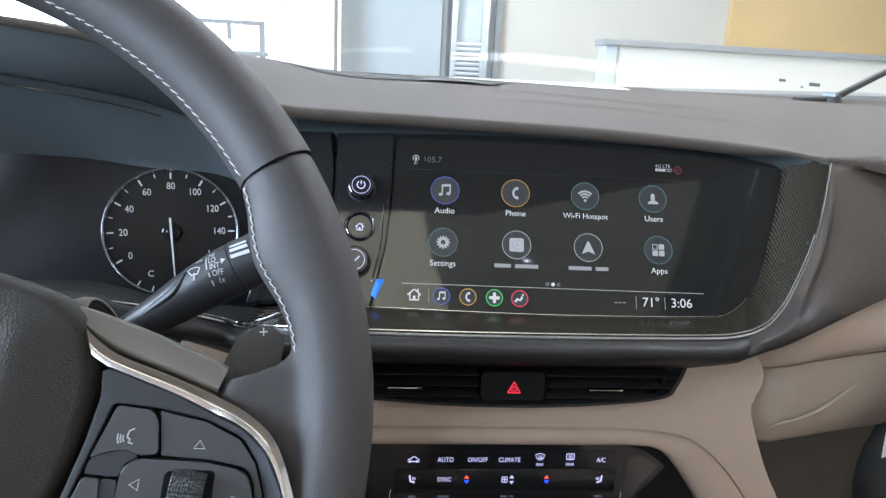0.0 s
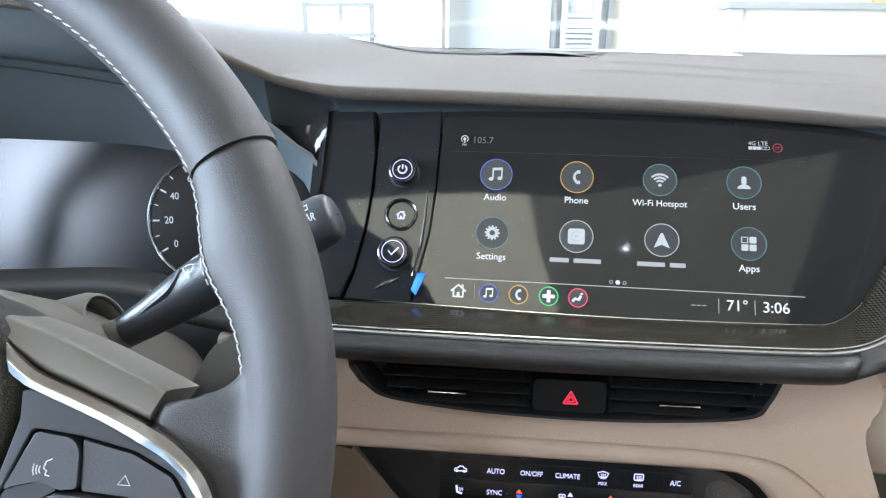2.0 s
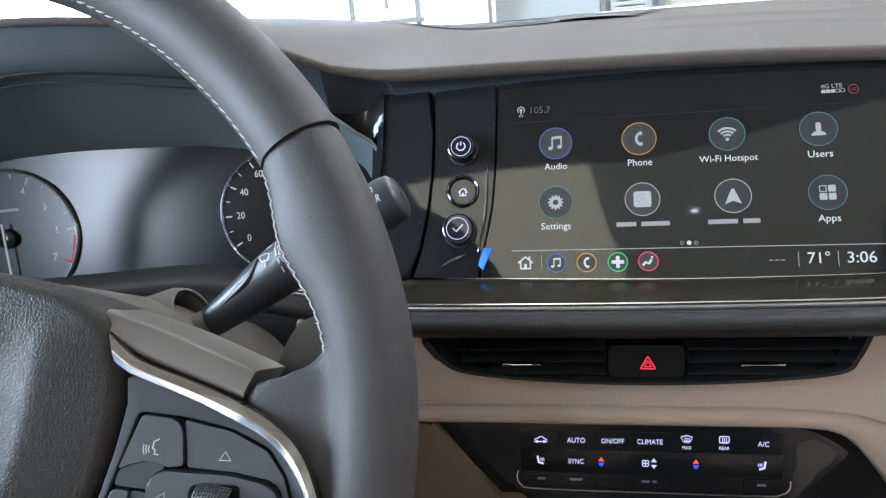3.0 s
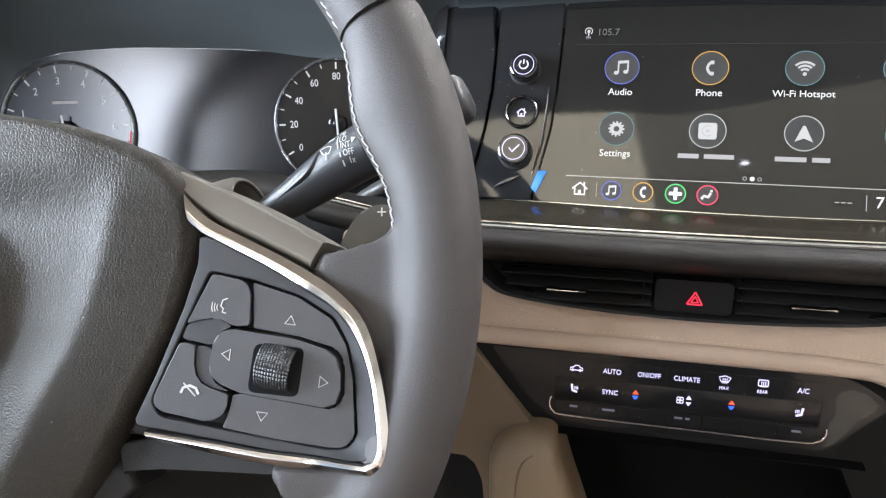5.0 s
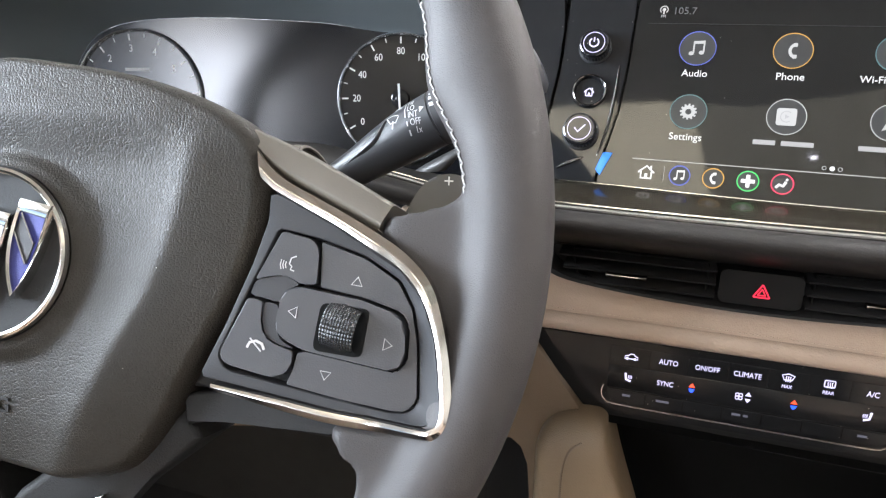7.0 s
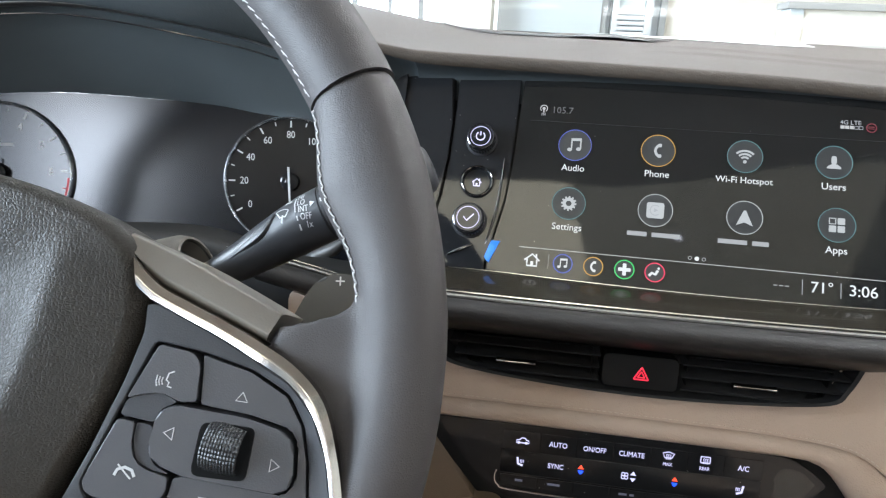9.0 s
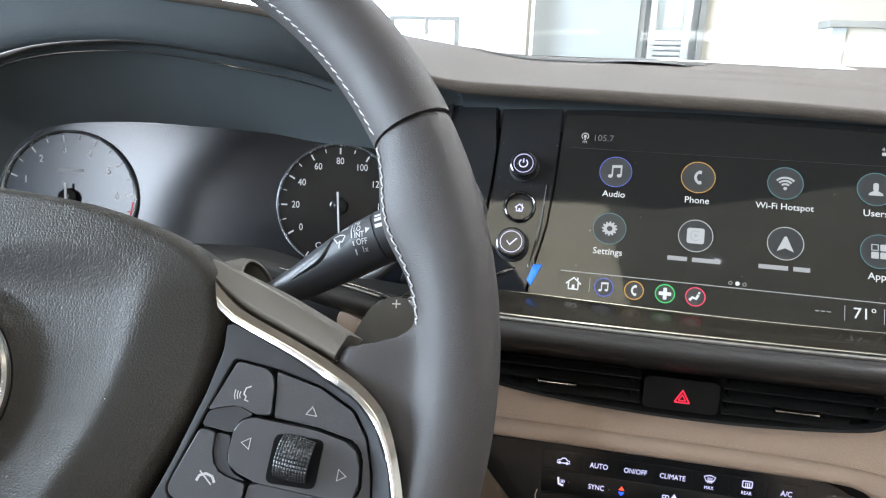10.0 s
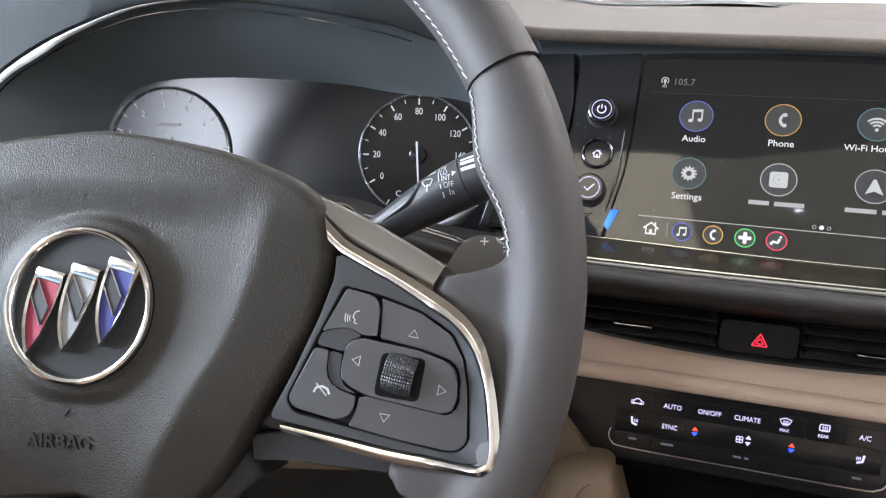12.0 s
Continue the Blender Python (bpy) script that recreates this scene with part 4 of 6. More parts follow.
# ---- display ----
disp = thing("infotainment_display", S, "wide glossy touch display showing eight round app icons, carbon-look bezel", "display")
EDGE_R = [(0.2553, 0.040), (0.2520, 0.015), (0.2369, -0.0343), (0.2300, -0.0520), (0.2227, -0.0652), (0.2170, -0.0730), (0.2089, -0.0800), (0.2020, -0.0838), (0.1930, -0.0856)]
glass_line = [(-0.036, 0.045), (0.258, 0.045)] + EDGE_R + [(0.1418, -0.0871), (0.0763, -0.0879), (0.0123, -0.0873), (-0.0487, -0.0862), (-0.0478, -0.078), (-0.0440, -0.060), (-0.0400, -0.040), (-0.0379, -0.0128), (-0.0368, 0.02)]
part("screen_glass", slab(glass_line, -0.006, 0.0, 0.0008, 2), SCREEN, disp, "dark reflective screen glass")
part("backing", slab([(-0.125, -0.095), (0.195, -0.095), (0.255, 0.045), (-0.125, 0.045)], -0.03, -0.0075), GLOSS, disp)
SS = S.inverted()
# carbon bezel between the glass and the chrome
inner = [(-0.1113, -0.0868), (-0.0487, -0.0866), (0.0123, -0.0877), (0.0763, -0.0883), (0.1418, -0.0875), (0.1930, -0.0860), (0.2020, -0.0842), (0.2089, -0.0803), (0.2170, -0.0733), (0.2227, -0.0655), (0.2300, -0.0523), (0.2369, -0.0346), (0.2520, 0.0148), (0.2570, 0.040)]
outer_l = [SS @ p for p in chr_path[20:]]
inner_l = [Vector((x, y, 0.0008)) for x, y in inner]
a_line, b_line = even(curve(inner_l, 6), 70), even(outer_l, 70)
rows = []
for p, q in zip(a_line, b_line):
    rows.append([p + Vector((0, 0, -0.004)), p, p.lerp(q, 0.12) + Vector((0, 0, 0.0012)), p.lerp(q, 0.5) + Vector((0, 0, 0.0005)), p.lerp(q, 0.88) + Vector((0, 0, -0.0005)), q + Vector((0, 0, -0.001)), q + Vector((0, 0, -0.01))])
part("bezel", sheet(rows), CARBON, disp, "glossy bronze-black carbon weave bezel", angle=60)
part("edge_highlight", tube([p + Vector((0, 0.0003, 0.0002)) for p in a_line[6:52]], [0.00012 + 0.0003 * math.sin(math.pi * i / 45) for i in range(46)], 6), SATIN, disp, "highlight along the glass edge, built as a fine bar")
# knob housing
hous = [(-0.0792, 0.045), (-0.0787, 0.010), (-0.0792, -0.0161), (-0.0815, -0.040), (-0.0865, -0.066), (-0.0932, -0.0856), (-0.0500, -0.0864), (-0.0490, -0.078), (-0.0455, -0.060), (-0.0415, -0.040), (-0.0394, -0.0128), (-0.0385, 0.02), (-0.038, 0.045)]
part("knob_panel", slab(hous, -0.006, 0.0005, 0.0012, 2), GLOSS, disp, "piano black knob panel")
part("side_panel", slab([(-0.118, 0.045), (-0.0812, 0.045), (-0.0806, 0.010), (-0.0811, -0.0161), (-0.0835, -0.040), (-0.0885, -0.066), (-0.0950, -0.0858), (-0.135, -0.0868), (-0.128, -0.06), (-0.120, -0.03), (-0.116, 0.0)], -0.02, 0.0018, 0.0035, 3), GLOSS, disp, "piano black side panel")
bright = curve([(-0.0438, -0.0125, 0.0012), (-0.0443, -0.03, 0.0016), (-0.0456, -0.047, 0.0016), (-0.0476, -0.0585, 0.0014), (-0.0500, -0.0690, 0.001)], 6)
part("trim_rim", tube(bright, [0.0003 + 0.0006 * math.sin(math.pi * i / (len(bright) - 1)) for i in range(len(bright))], 8), DARKCHROME, disp)


sliver = curve([(-0.0735, -0.0785, 0.0008), (-0.0700, -0.0763, 0.0012), (-0.0658, -0.0742, 0.0014), (-0.0615, -0.0720, 0.0012), (-0.0580, -0.0704, 0.0008)], 5)
part("panel_sliver", tube(sliver, [0.0003 + 0.0008 * math.sin(math.pi * i / (len(sliver) - 1)) for i in range(len(sliver))], 8, squash=0.5), DARKCHROME, disp, "bright sliver at the foot of the knob panel")


def knob(x, y, r, h, glyph):
    """A rotary knob with a chrome collar and a printed face."""
    body = lathe([(r * 1.14, 0.0004), (r * 1.14, 0.0015), (r * 1.02, 0.0022), (r * 0.99, h * 0.55), (r * 1.0, h * 0.72)], 44, x, y)
    base = part("knob", body, MATTE, disp)
    part("collar", lathe([(r * 1.0, h * 0.70), (r * 1.03, h * 0.80), (r * 0.98, h * 0.96), (r * 0.90, h), (r * 0.87, h * 0.97)], 44, x, y), BLACKCHROME, base, "black chrome collar")
    for i in range(30):
        a = 2 * math.pi * i / 30
        part("ridge", slab([(x + r * q * math.cos(a + e), y + r * q * math.sin(a + e)) for q, e in ((0.97, -0.05), (1.035, -0.04), (1.035, 0.04), (0.97, 0.05))], h * 0.25, h * 0.68), PLASTIC, base)
    part("cap", lathe([(0, h * 0.965), (r * 0.88, h * 0.965), (r * 0.88, h * 0.6)], 44, x, y), GLOSS, base)
    part("ring_mark", ring(x, y, r * 0.69, r * 0.73, h * 0.965, h * 0.985), LED_WHITE, base)
    part("glyph", glyph(x, y, r * 0.36, h * 0.965, h * 0.985), LED_WHITE, base)
    return base


def g_power(x, y, r, z0, z1):
    r *= 0.85
    bm = ribbon(circle(x, y, r, 20, radians(125), radians(415)), r * 0.28, z0, z1)
    return ribbon([(x, y + r * 0.1), (x, y + r * 1.15)], r * 0.28, z0, z1, bm)


def g_tick(x, y, r, z0, z1):
    return ribbon([(x - r * 0.8, y + r * 0.1), (x - r * 0.2, y - r * 0.6), (x + r * 1.0, y + r * 0.7)], r * 0.22, z0, z1)


def g_home(x, y, r, z0, z1):
    bm = ribbon([(x - 1.15 * r, y - 0.05 * r), (x, y + 0.95 * r), (x + 1.15 * r, y - 0.05 * r)], r * 0.24, z0, z1)
    ribbon([(x - 0.75 * r, y + 0.1 * r), (x - 0.75 * r, y - 0.9 * r), (x + 0.75 * r, y - 0.9 * r), (x + 0.75 * r, y + 0.1 * r)], r * 0.26, z0, z1, bm)
    ribbon([(x, y - 0.9 * r), (x, y - 0.2 * r)], r * 0.42, z0, z1, bm)
    return ribbon([(x + 0.62 * r, y + 0.4 * r), (x + 0.62 * r, y + 1.0 * r)], r * 0.25, z0, z1, bm)


knob(-0.0598, -0.0016, 0.0089, 0.0105, g_power)
knob(-0.0618, -0.0553, 0.0098, 0.0105, g_tick)
hb = part("home_button", lathe([(0, 0.0004), (0.0082, 0.0004), (0.0092, 0.0030), (0.0104, 0.0030), (0.0108, 0.0018), (0.0110, 0.0)], 44, -0.0600, -0.0293), GLOSS, disp, "sunk glossy home button")
part("button_ring", lathe([(0.0092, 0.0031), (0.0098, 0.0036), (0.0104, 0.0031)], 44, -0.0600, -0.0293), DARKCHROME, hb)
part("glyph", g_home(-0.0600, -0.0296, 0.0026, 0.0005, 0.0009), LED_WHITE, hb)

UZ0, UZ1 = 0.0003, 0.0006


def disc_icon(x, y, r, ring_mat, glyph, caption, size=0.0066, bar=()):
    base = part("app_icon", disc(x, y, r, 0.0001, UZ0, 44), UI_DISC, disp)
    part("ring", ring(x, y, r * 0.965, r * 1.005, UZ0, UZ1, 56), ring_mat, base)
    glyph(base, x, y, r)
    if caption:
        part("caption", words(caption, size * 0.9, x, y - 0.0154, UZ0, 0.0002), UI_WHITE, base)
    if bar:
        # plain bars, one for each word
        n = sum(bar) + len(bar) - 1
        step = 0.00245
        x0, i = x - n * step / 2, 0
        for count in bar:
            part("caption", slab(rect(x0 + i * step, y - 0.0168, x0 + (i + count) * step - 0.0005, y - 0.0141), UZ0, UZ1), UI_CAPTION, base)
            i += count + 1


def note(base, x, y, r, mat=None, k=1.0):
    bm = ribbon([(x - 0.20 * r * k, y - 0.28 * r * k), (x - 0.20 * r * k, y + 0.36 * r * k)], r * 0.09 * k, UZ0, UZ1)
    ribbon([(x + 0.34 * r * k, y - 0.20 * r * k), (x + 0.34 * r * k, y + 0.40 * r * k)], r * 0.09 * k, UZ0, UZ1, bm)
    ribbon([(x - 0.24 * r * k, y + 0.34 * r * k), (x + 0.38 * r * k, y + 0.38 * r * k)], r * 0.16 * k, UZ0, UZ1, bm)
    for dx, dy in ((-0.31, -0.30), (0.23, -0.24)):
        slab([(x + (dx + 0.14 * math.cos(q)) * r * k, y + (dy + 0.11 * math.sin(q)) * r * k) for q in [2 * math.pi * i / 16 for i in range(16)]], UZ0, UZ1, bm=bm)
    part("glyph", bm, mat or UI_SILVER, base)


def handset(base, x, y, r, mat=None, k=1.0):
    pts = [(x + 0.13 * r * k, y + 0.38 * r * k), (x - 0.06 * r * k, y + 0.26 * r * k), (x - 0.16 * r * k, y), (x - 0.06 * r * k, y - 0.26 * r * k), (x + 0.13 * r * k, y - 0.38 * r * k)]
    bm = ribbon([(p.x, p.y) for p in curve([(a, b, 0) for a, b in pts], 5)], r * 0.15 * k, UZ0, UZ1)
    for dy in (0.33, -0.33):
        slab(rounded(rect(x - 0.02 * r * k, y + (dy - 0.10) * r * k, x + 0.20 * r * k, y + (dy + 0.10) * r * k), 0.05 * r * k, 3), UZ0, UZ1, bm=bm)
    part("glyph", bm, mat or UI_SILVER, base)


def wifi(base, x, y, r):
    bm = disc(x, y - 0.33 * r, 0.10 * r, UZ0, UZ1, 16)
    for q in (0.28, 0.48, 0.68):
        ribbon(circle(x, y - 0.33 * r, q * r, 12, radians(45), radians(135)), 0.11 * r, UZ0, UZ1, bm)
    part("glyph", bm, UI_SILVER, base)


def person_mark(base, x, y, r):
    # plain bust mark of the profile button
    bm = slab(rounded(rect(x - 0.14 * r, y - 0.12 * r, x + 0.14 * r, y + 0.38 * r), 0.13 * r, 4), UZ0, UZ1)
    slab(rounded([(x - 0.40 * r, y - 0.38 * r), (x + 0.40 * r, y - 0.38 * r), (x + 0.34 * r, y - 0.24 * r), (x + 0.1 * r, y - 0.1 * r), (x - 0.1 * r, y - 0.1 * r), (x - 0.34 * r, y - 0.24 * r)], 0.06 * r, 3), UZ0, UZ1, bm=bm)
    part("glyph", bm, UI_SILVER, base)


def gear(base, x, y, r):
    rows = []
    for q, z in ((0.17, UZ0), (0.17, UZ1), (1.0, UZ1), (1.0, UZ0), (0.17, UZ0)):
        row = []
        for j in range(96):
            out = 0.46 if (j + 2) % 8 < 4 else 0.36
            k = q if q < 1 else out
            row.append((x + k * r * math.cos(2 * math.pi * j / 96), y + k * r * math.sin(2 * math.pi * j / 96), z))
        rows.append(row)
    part("glyph", sheet(rows, close_u=True), UI_SILVER, base)


def round_square(base, x, y, r):
    part("glyph", slab(rounded(rect(x - 0.50 * r, y - 0.48 * r, x + 0.50 * r, y + 0.48 * r), 0.16 * r, 4), UZ0, UZ1), UI_SILVER, base)
    bm = ribbon(circle(x, y, 0.30 * r, 20, radians(50), radians(310)), 0.06 * r, UZ1, UZ1 + 0.0002)
    slab([(x - 0.08 * r, y - 0.13 * r), (x + 0.16 * r, y), (x - 0.08 * r, y + 0.13 * r)], UZ1, UZ1 + 0.0002, bm=bm)
    part("mark", bm, UI_GREY, base)


def arrow_mark(base, x, y, r):
    bm = slab([(x - 0.46 * r, y - 0.48 * r), (x, y - 0.28 * r), (x + 0.46 * r, y - 0.48 * r), (x + 0.06 * r, y + 0.42 * r), (x - 0.06 * r, y + 0.42 * r)], UZ0, UZ1)
    part("glyph", bm, UI_SILVER, base)


def four_squares(base, x, y, r):
    bm = bmesh.new()
    for dx, dy in ((-0.23, -0.23), (0.23, -0.23), (0.23, 0.23)):
        slab(rounded(rect(x + (dx - 0.19) * r, y + (dy - 0.19) * r, x + (dx + 0.19) * r, y + (dy + 0.19) * r), 0.05 * r, 3), UZ0, UZ1, bm=bm)
    ribbon(rect(x - 0.40 * r, y + 0.06 * r, x - 0.07 * r, y + 0.39 * r), 0.06 * r, UZ0, UZ1, bm, True)
    part("glyph", bm, UI_SILVER, base)


R_ICON = 0.0104
disc_icon(0.0, 0.0, R_ICON, UI_BLUE, note, "Audio")
disc_icon(0.0513, 0.0, R_ICON, UI_ORANGE, handset, "Phone")
disc_icon(0.1027, 0.0, R_ICON, UI_TEAL, wifi, "Wi-Fi Hotspot", 0.0062)
disc_icon(0.1533, 0.0, R_ICON, UI_TEAL, person_mark, "Users")
disc_icon(-0.0006, -0.0386, R_ICON, UI_TEAL, gear, "Settings")
disc_icon(0.0520, -0.0386, R_ICON, UI_SILVER, round_square, "", bar=(5, 7))
disc_icon(0.1040, -0.0386, R_ICON, UI_SILVER, arrow_mark, "", bar=(7, 4))
disc_icon(0.1555, -0.0386, R_ICON, UI_TEAL, four_squares, "Apps")

part("rule_line", ribbon([(-0.0288, -0.0690), (0.1869, -0.0695)], 0.0004, UZ0, UZ1), UI_LINE, disp)
part("status_rule", ribbon([(-0.03, 0.0150), (0.19, 0.0150)], 0.00012, UZ0, UZ1), UI_DISC, disp)
part("page_dot", ribbon(circle(0.0739, -0.0663, 0.0010, 20), 0.0003, UZ0, UZ1, closed=True), UI_GREY, disp)
part("page_dot", disc(0.0779, -0.0664, 0.0013, UZ0, UZ1, 20), UI_WHITE, disp)
part("page_dot", ribbon(circle(0.0819, -0.0665, 0.0010, 20), 0.0003, UZ0, UZ1, closed=True), UI_GREY, disp)
part("home_glyph", g_home(-0.0199, -0.0768, 0.0040, UZ0, UZ1), UI_WHITE, disp)
part("divider", ribbon([(-0.0098, -0.0720), (-0.0098, -0.0815)], 0.0002, UZ0, UZ1), UI_GREY, disp)


def small_icon(x, mat, glyph):
    base = part("dock_icon", disc(x, -0.0772, 0.0054, 0.0001, UZ0, 32), UI_DISC, disp)
    part("ring", ring(x, -0.0772, 0.0054, 0.0060, UZ0, UZ1, 40), mat, base)
    glyph(base, x, -0.0772, 0.0060)


def cross_mark(base, x, y, r):
    bm = slab(rounded(rect(x - 0.18 * r, y - 0.62 * r, x + 0.18 * r, y + 0.62 * r), 0.1 * r, 3), UZ0, UZ1)
    slab(rounded(rect(x - 0.62 * r, y - 0.18 * r, x + 0.62 * r, y + 0.18 * r), 0.1 * r, 3), UZ0, UZ1, bm=bm)
    part("glyph", bm, UI_WHITE, base)


def seat_mark(base, x, y, r):
    bm = disc(x + 0.36 * r, y + 0.42 * r, 0.12 * r, UZ0, UZ1, 14)
    ribbon([(x + 0.30 * r, y + 0.22 * r), (x + 0.08 * r, y - 0.20 * r), (x - 0.28 * r, y - 0.08 * r), (x - 0.55 * r, y - 0.40 * r)], 0.26 * r, UZ0, UZ1, bm)
    part("glyph", bm, UI_WHITE, base)


small_icon(-0.0009, UI_BLUE, lambda b, x, y, r: note(b, x, y, r, UI_WHITE, 1.2))
small_icon(0.0176, UI_ORANGE, lambda b, x, y, r: handset(b, x, y, r, UI_WHITE, 1.3))
small_icon(0.0362, UI_GREEN, cross_mark)
small_icon(0.0541, UI_RED, seat_mark)
for i in range(3):
    part("dash_mark", ribbon([(0.1215 + 0.0032 * i, -0.0778), (0.1237 + 0.0032 * i, -0.0778)], 0.0005, UZ0, UZ1), UI_GREY, disp)
for x in (0.1374, 0.1583):
    part("divider", ribbon([(x, -0.0730), (x, -0.0820)], 0.0003, UZ0, UZ1), UI_GREY, disp)
part("temperature", words("71\u00b0", 0.0092, 0.1482, -0.0772, UZ0), UI_WHITE, disp)
part("clock", words("3:06", 0.0092, 0.1704, -0.0772, UZ0), UI_WHITE, disp)
part("station", words("105.7", 0.0062, -0.0098, 0.0228, UZ0), UI_DIM, disp)
fm = ribbon(circle(-0.0218, 0.0236, 0.0022, 20, radians(-50), radians(230)), 0.0005, UZ0, UZ1)
disc(-0.0218, 0.0236, 0.0010, UZ0, UZ1, 14, bm=fm)
ribbon([(-0.0218, 0.0230), (-0.0218, 0.0208)], 0.0008, UZ0, UZ1, fm)
part("radio_mark", fm, UI_LINE, disp)
part("band_mark", words("FM", 0.0024, -0.0218, 0.0194, UZ0), UI_GREY, disp)
part("network", words("4G LTE", 0.0038, 0.1622, 0.0258, UZ0), UI_GREY, disp)
for i in range(5):
    bm = slab(rect(0.1565 + 0.0026 * i, 0.0218, 0.1587 + 0.0026 * i, 0.0238), UZ0, UZ1) if i < 3 else ribbon(rect(0.1566 + 0.0026 * i, 0.0219, 0.1586 + 0.0026 * i, 0.0237), 0.0003, UZ0, UZ1, closed=True)
    part("signal_bar", bm, UI_LINE if i < 3 else UI_GREY, disp)
alert = ring(0.1738, 0.0232, 0.0024, 0.0030, UZ0, UZ1, 28)
for dy in (-0.0008, 0.0004):
    slab(rect(0.1722, 0.0232 + dy, 0.1754, 0.0236 + dy), UZ0, UZ1, bm=alert)
part("alert_mark", alert, UI_DIMRED, disp)

tape = tagged(part("masking_tape", slab([(-0.0500, -0.0778), (-0.0468, -0.0812), (-0.0425, -0.0705), (-0.0408, -0.0668), (-0.0465, -0.0668), (-0.0482, -0.0720)], 0.0006, 0.0011, 0.0001), TAPE, m=S), "small piece of blue masking tape on the screen corner", "tape")

# ---- centre vents with the hazard switch ----
vents = thing("centre_vents", V, "black centre air vents with chrome tabs and a hazard switch", "air vent")
recess = [(-0.141, 0.034), (-0.1400, 0.0135), (-0.1300, 0.001), (-0.1133, -0.0072), (-0.06, -0.0125), (0.0017, -0.0142), (0.06, -0.0122), (0.1090, -0.0068), (0.120, 0.003), (0.1270, 0.0190), (0.128, 0.034)]
part("recess", slab(recess, -0.05, -0.022), MATTE, vents)
frame_pts = [(p.x, p.y) for p in curve([(x, y, 0) for x, y in recess[1:-1]], 5)]
rows = [[(x * 1.004, y - 0.0006, -0.03), (x * 1.004, y - 0.0006, 0.0012), (x * 0.985, y + 0.0012, 0.0012), (x * 0.975, y + 0.0022, -0.004), (x * 0.97, y + 0.003, -0.024)] for x, y in frame_pts]
part("surround", sheet(rows), MATTE, vents)


def half_width(y):
    return lerp_table(((-0.014, 0.03), (-0.0125, 0.06), (-0.007, 0.106), (0.001, 0.119), (0.02, 0.125)), y)


for sx in (-1, 1):
    for y in (-0.0075, 0.0005, 0.0085, 0.0165):
        w = half_width(y) - 0.002
        xa, xb = (-w, -0.0255) if sx < 0 else (0.0240, w)
        bm = sheet([[(x, y + dy, z) for dy, z in ((-0.0008, 0.0), (0.0004, 0.0012), (0.0012, 0.0), (0.0030, -0.018), (0.0018, -0.018))] for x in (xa, (xa + xb) / 2, xb)], close_u=True)
        part("slat", bm, MATTE, vents)
    xi = -0.030 if sx < 0 else 0.028
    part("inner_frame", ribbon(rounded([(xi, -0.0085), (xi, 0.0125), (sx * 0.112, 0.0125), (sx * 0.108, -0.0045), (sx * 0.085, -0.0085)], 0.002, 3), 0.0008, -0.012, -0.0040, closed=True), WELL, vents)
for xa, xb, y in ((-0.0896, -0.0652, -0.0002), (0.0532, 0.0778, -0.0004)):
    # a slim bar, hollow in front and thicker at its ends
    rows = []
    for i, fit in [(0, 0.0), (0, 0.6)] + [(i, 1.0) for i in range(13)] + [(12, 0.6), (12, 0.0)]:
        x, e = xa + (xb - xa) * i / 12, abs(i / 6 - 1)
        h, d = 0.0013 + 0.0007 * e ** 4, 0.0018 + 0.0008 * e ** 4
        x += (0.0006 if i else -0.0006) * (1 - fit)
        rows.append([(x, y + fit * h * math.cos(q), 0.0034 + fit * d * math.sin(q)) for q in [math.pi * k / 6 for k in range(12)]])
    bm = sheet(rows, close_u=True)
    slab(rect(xa + 0.004, y - 0.0010, xb - 0.004, y + 0.0006), -0.010, 0.0026, bm=bm)
    part("tab", bm, TABMETAL, vents, "dark chrome vent tab")
part("switch", slab(rounded(rect(-0.0236, -0.0094, 0.0218, 0.0112), 0.003, 4), -0.02, 0.0016, 0.001, 3), SWITCH, vents, "black hazard switch")
HZ = [(-0.0045, -0.0037), (0.0045, -0.0037), (0.0, 0.0042)]
bm = ribbon(rounded(HZ, 0.0006, 3), 0.0008, 0.0017, 0.0020, closed=True)
ribbon(rounded([(x * 0.48, y * 0.48 - 0.0006) for x, y in HZ], 0.0003, 2), 0.0006, 0.0017, 0.0020, bm, True)
part("hazard_mark", bm, HAZARD_RED, vents)

# ---- climate panel ----
clim = thing("climate_panel", K, "glossy black climate panel with lit white symbols and key row", "climate control")
surround = [(-0.1490, 0.0150), (0.1023, 0.0150), (0.130, 0.0090), (0.1430, -0.0010), (0.159, -0.0200), (0.177, -0.0500), (0.20, -0.11), (0.14, -0.11), (0.1150, -0.0500), (0.05, -0.0520), (-0.0771, -0.0510), (-0.0889, -0.0420), (-0.1088, -0.0195), (-0.1320, 0.0105)]
part("surround", slab(surround, -0.03, -0.0095, 0.004, 3), SWITCH, clim)
face = [(-0.1200, 0.0110), (0.1010, 0.0112), (0.1130, 0.0085), (0.1245, 0.0020), (0.1345, -0.0050), (0.1250, -0.0140), (0.1120, -0.0270), (0.1040, -0.0365), (0.0960, -0.0395), (-0.0660, -0.0400), (-0.0760, -0.0360), (-0.0900, -0.0250), (-0.1090, -0.0030)]
part("face_plate", slab(rounded(face, 0.003, 3), -0.02, -0.0045, 0.0012, 2), GLOSS, clim)
film = [(0.1035, 0.0015), (0.1100, 0.0040), (0.1180, 0.0020), (0.1265, -0.0045), (0.1225, -0.0115), (0.1150, -0.0170), (0.1120, -0.0235), (0.1045, -0.0330), (0.0985, -0.0365), (0.1010, -0.0300), (0.1000, -0.0210), (0.1030, -0.0120), (0.1015, -0.0050)]
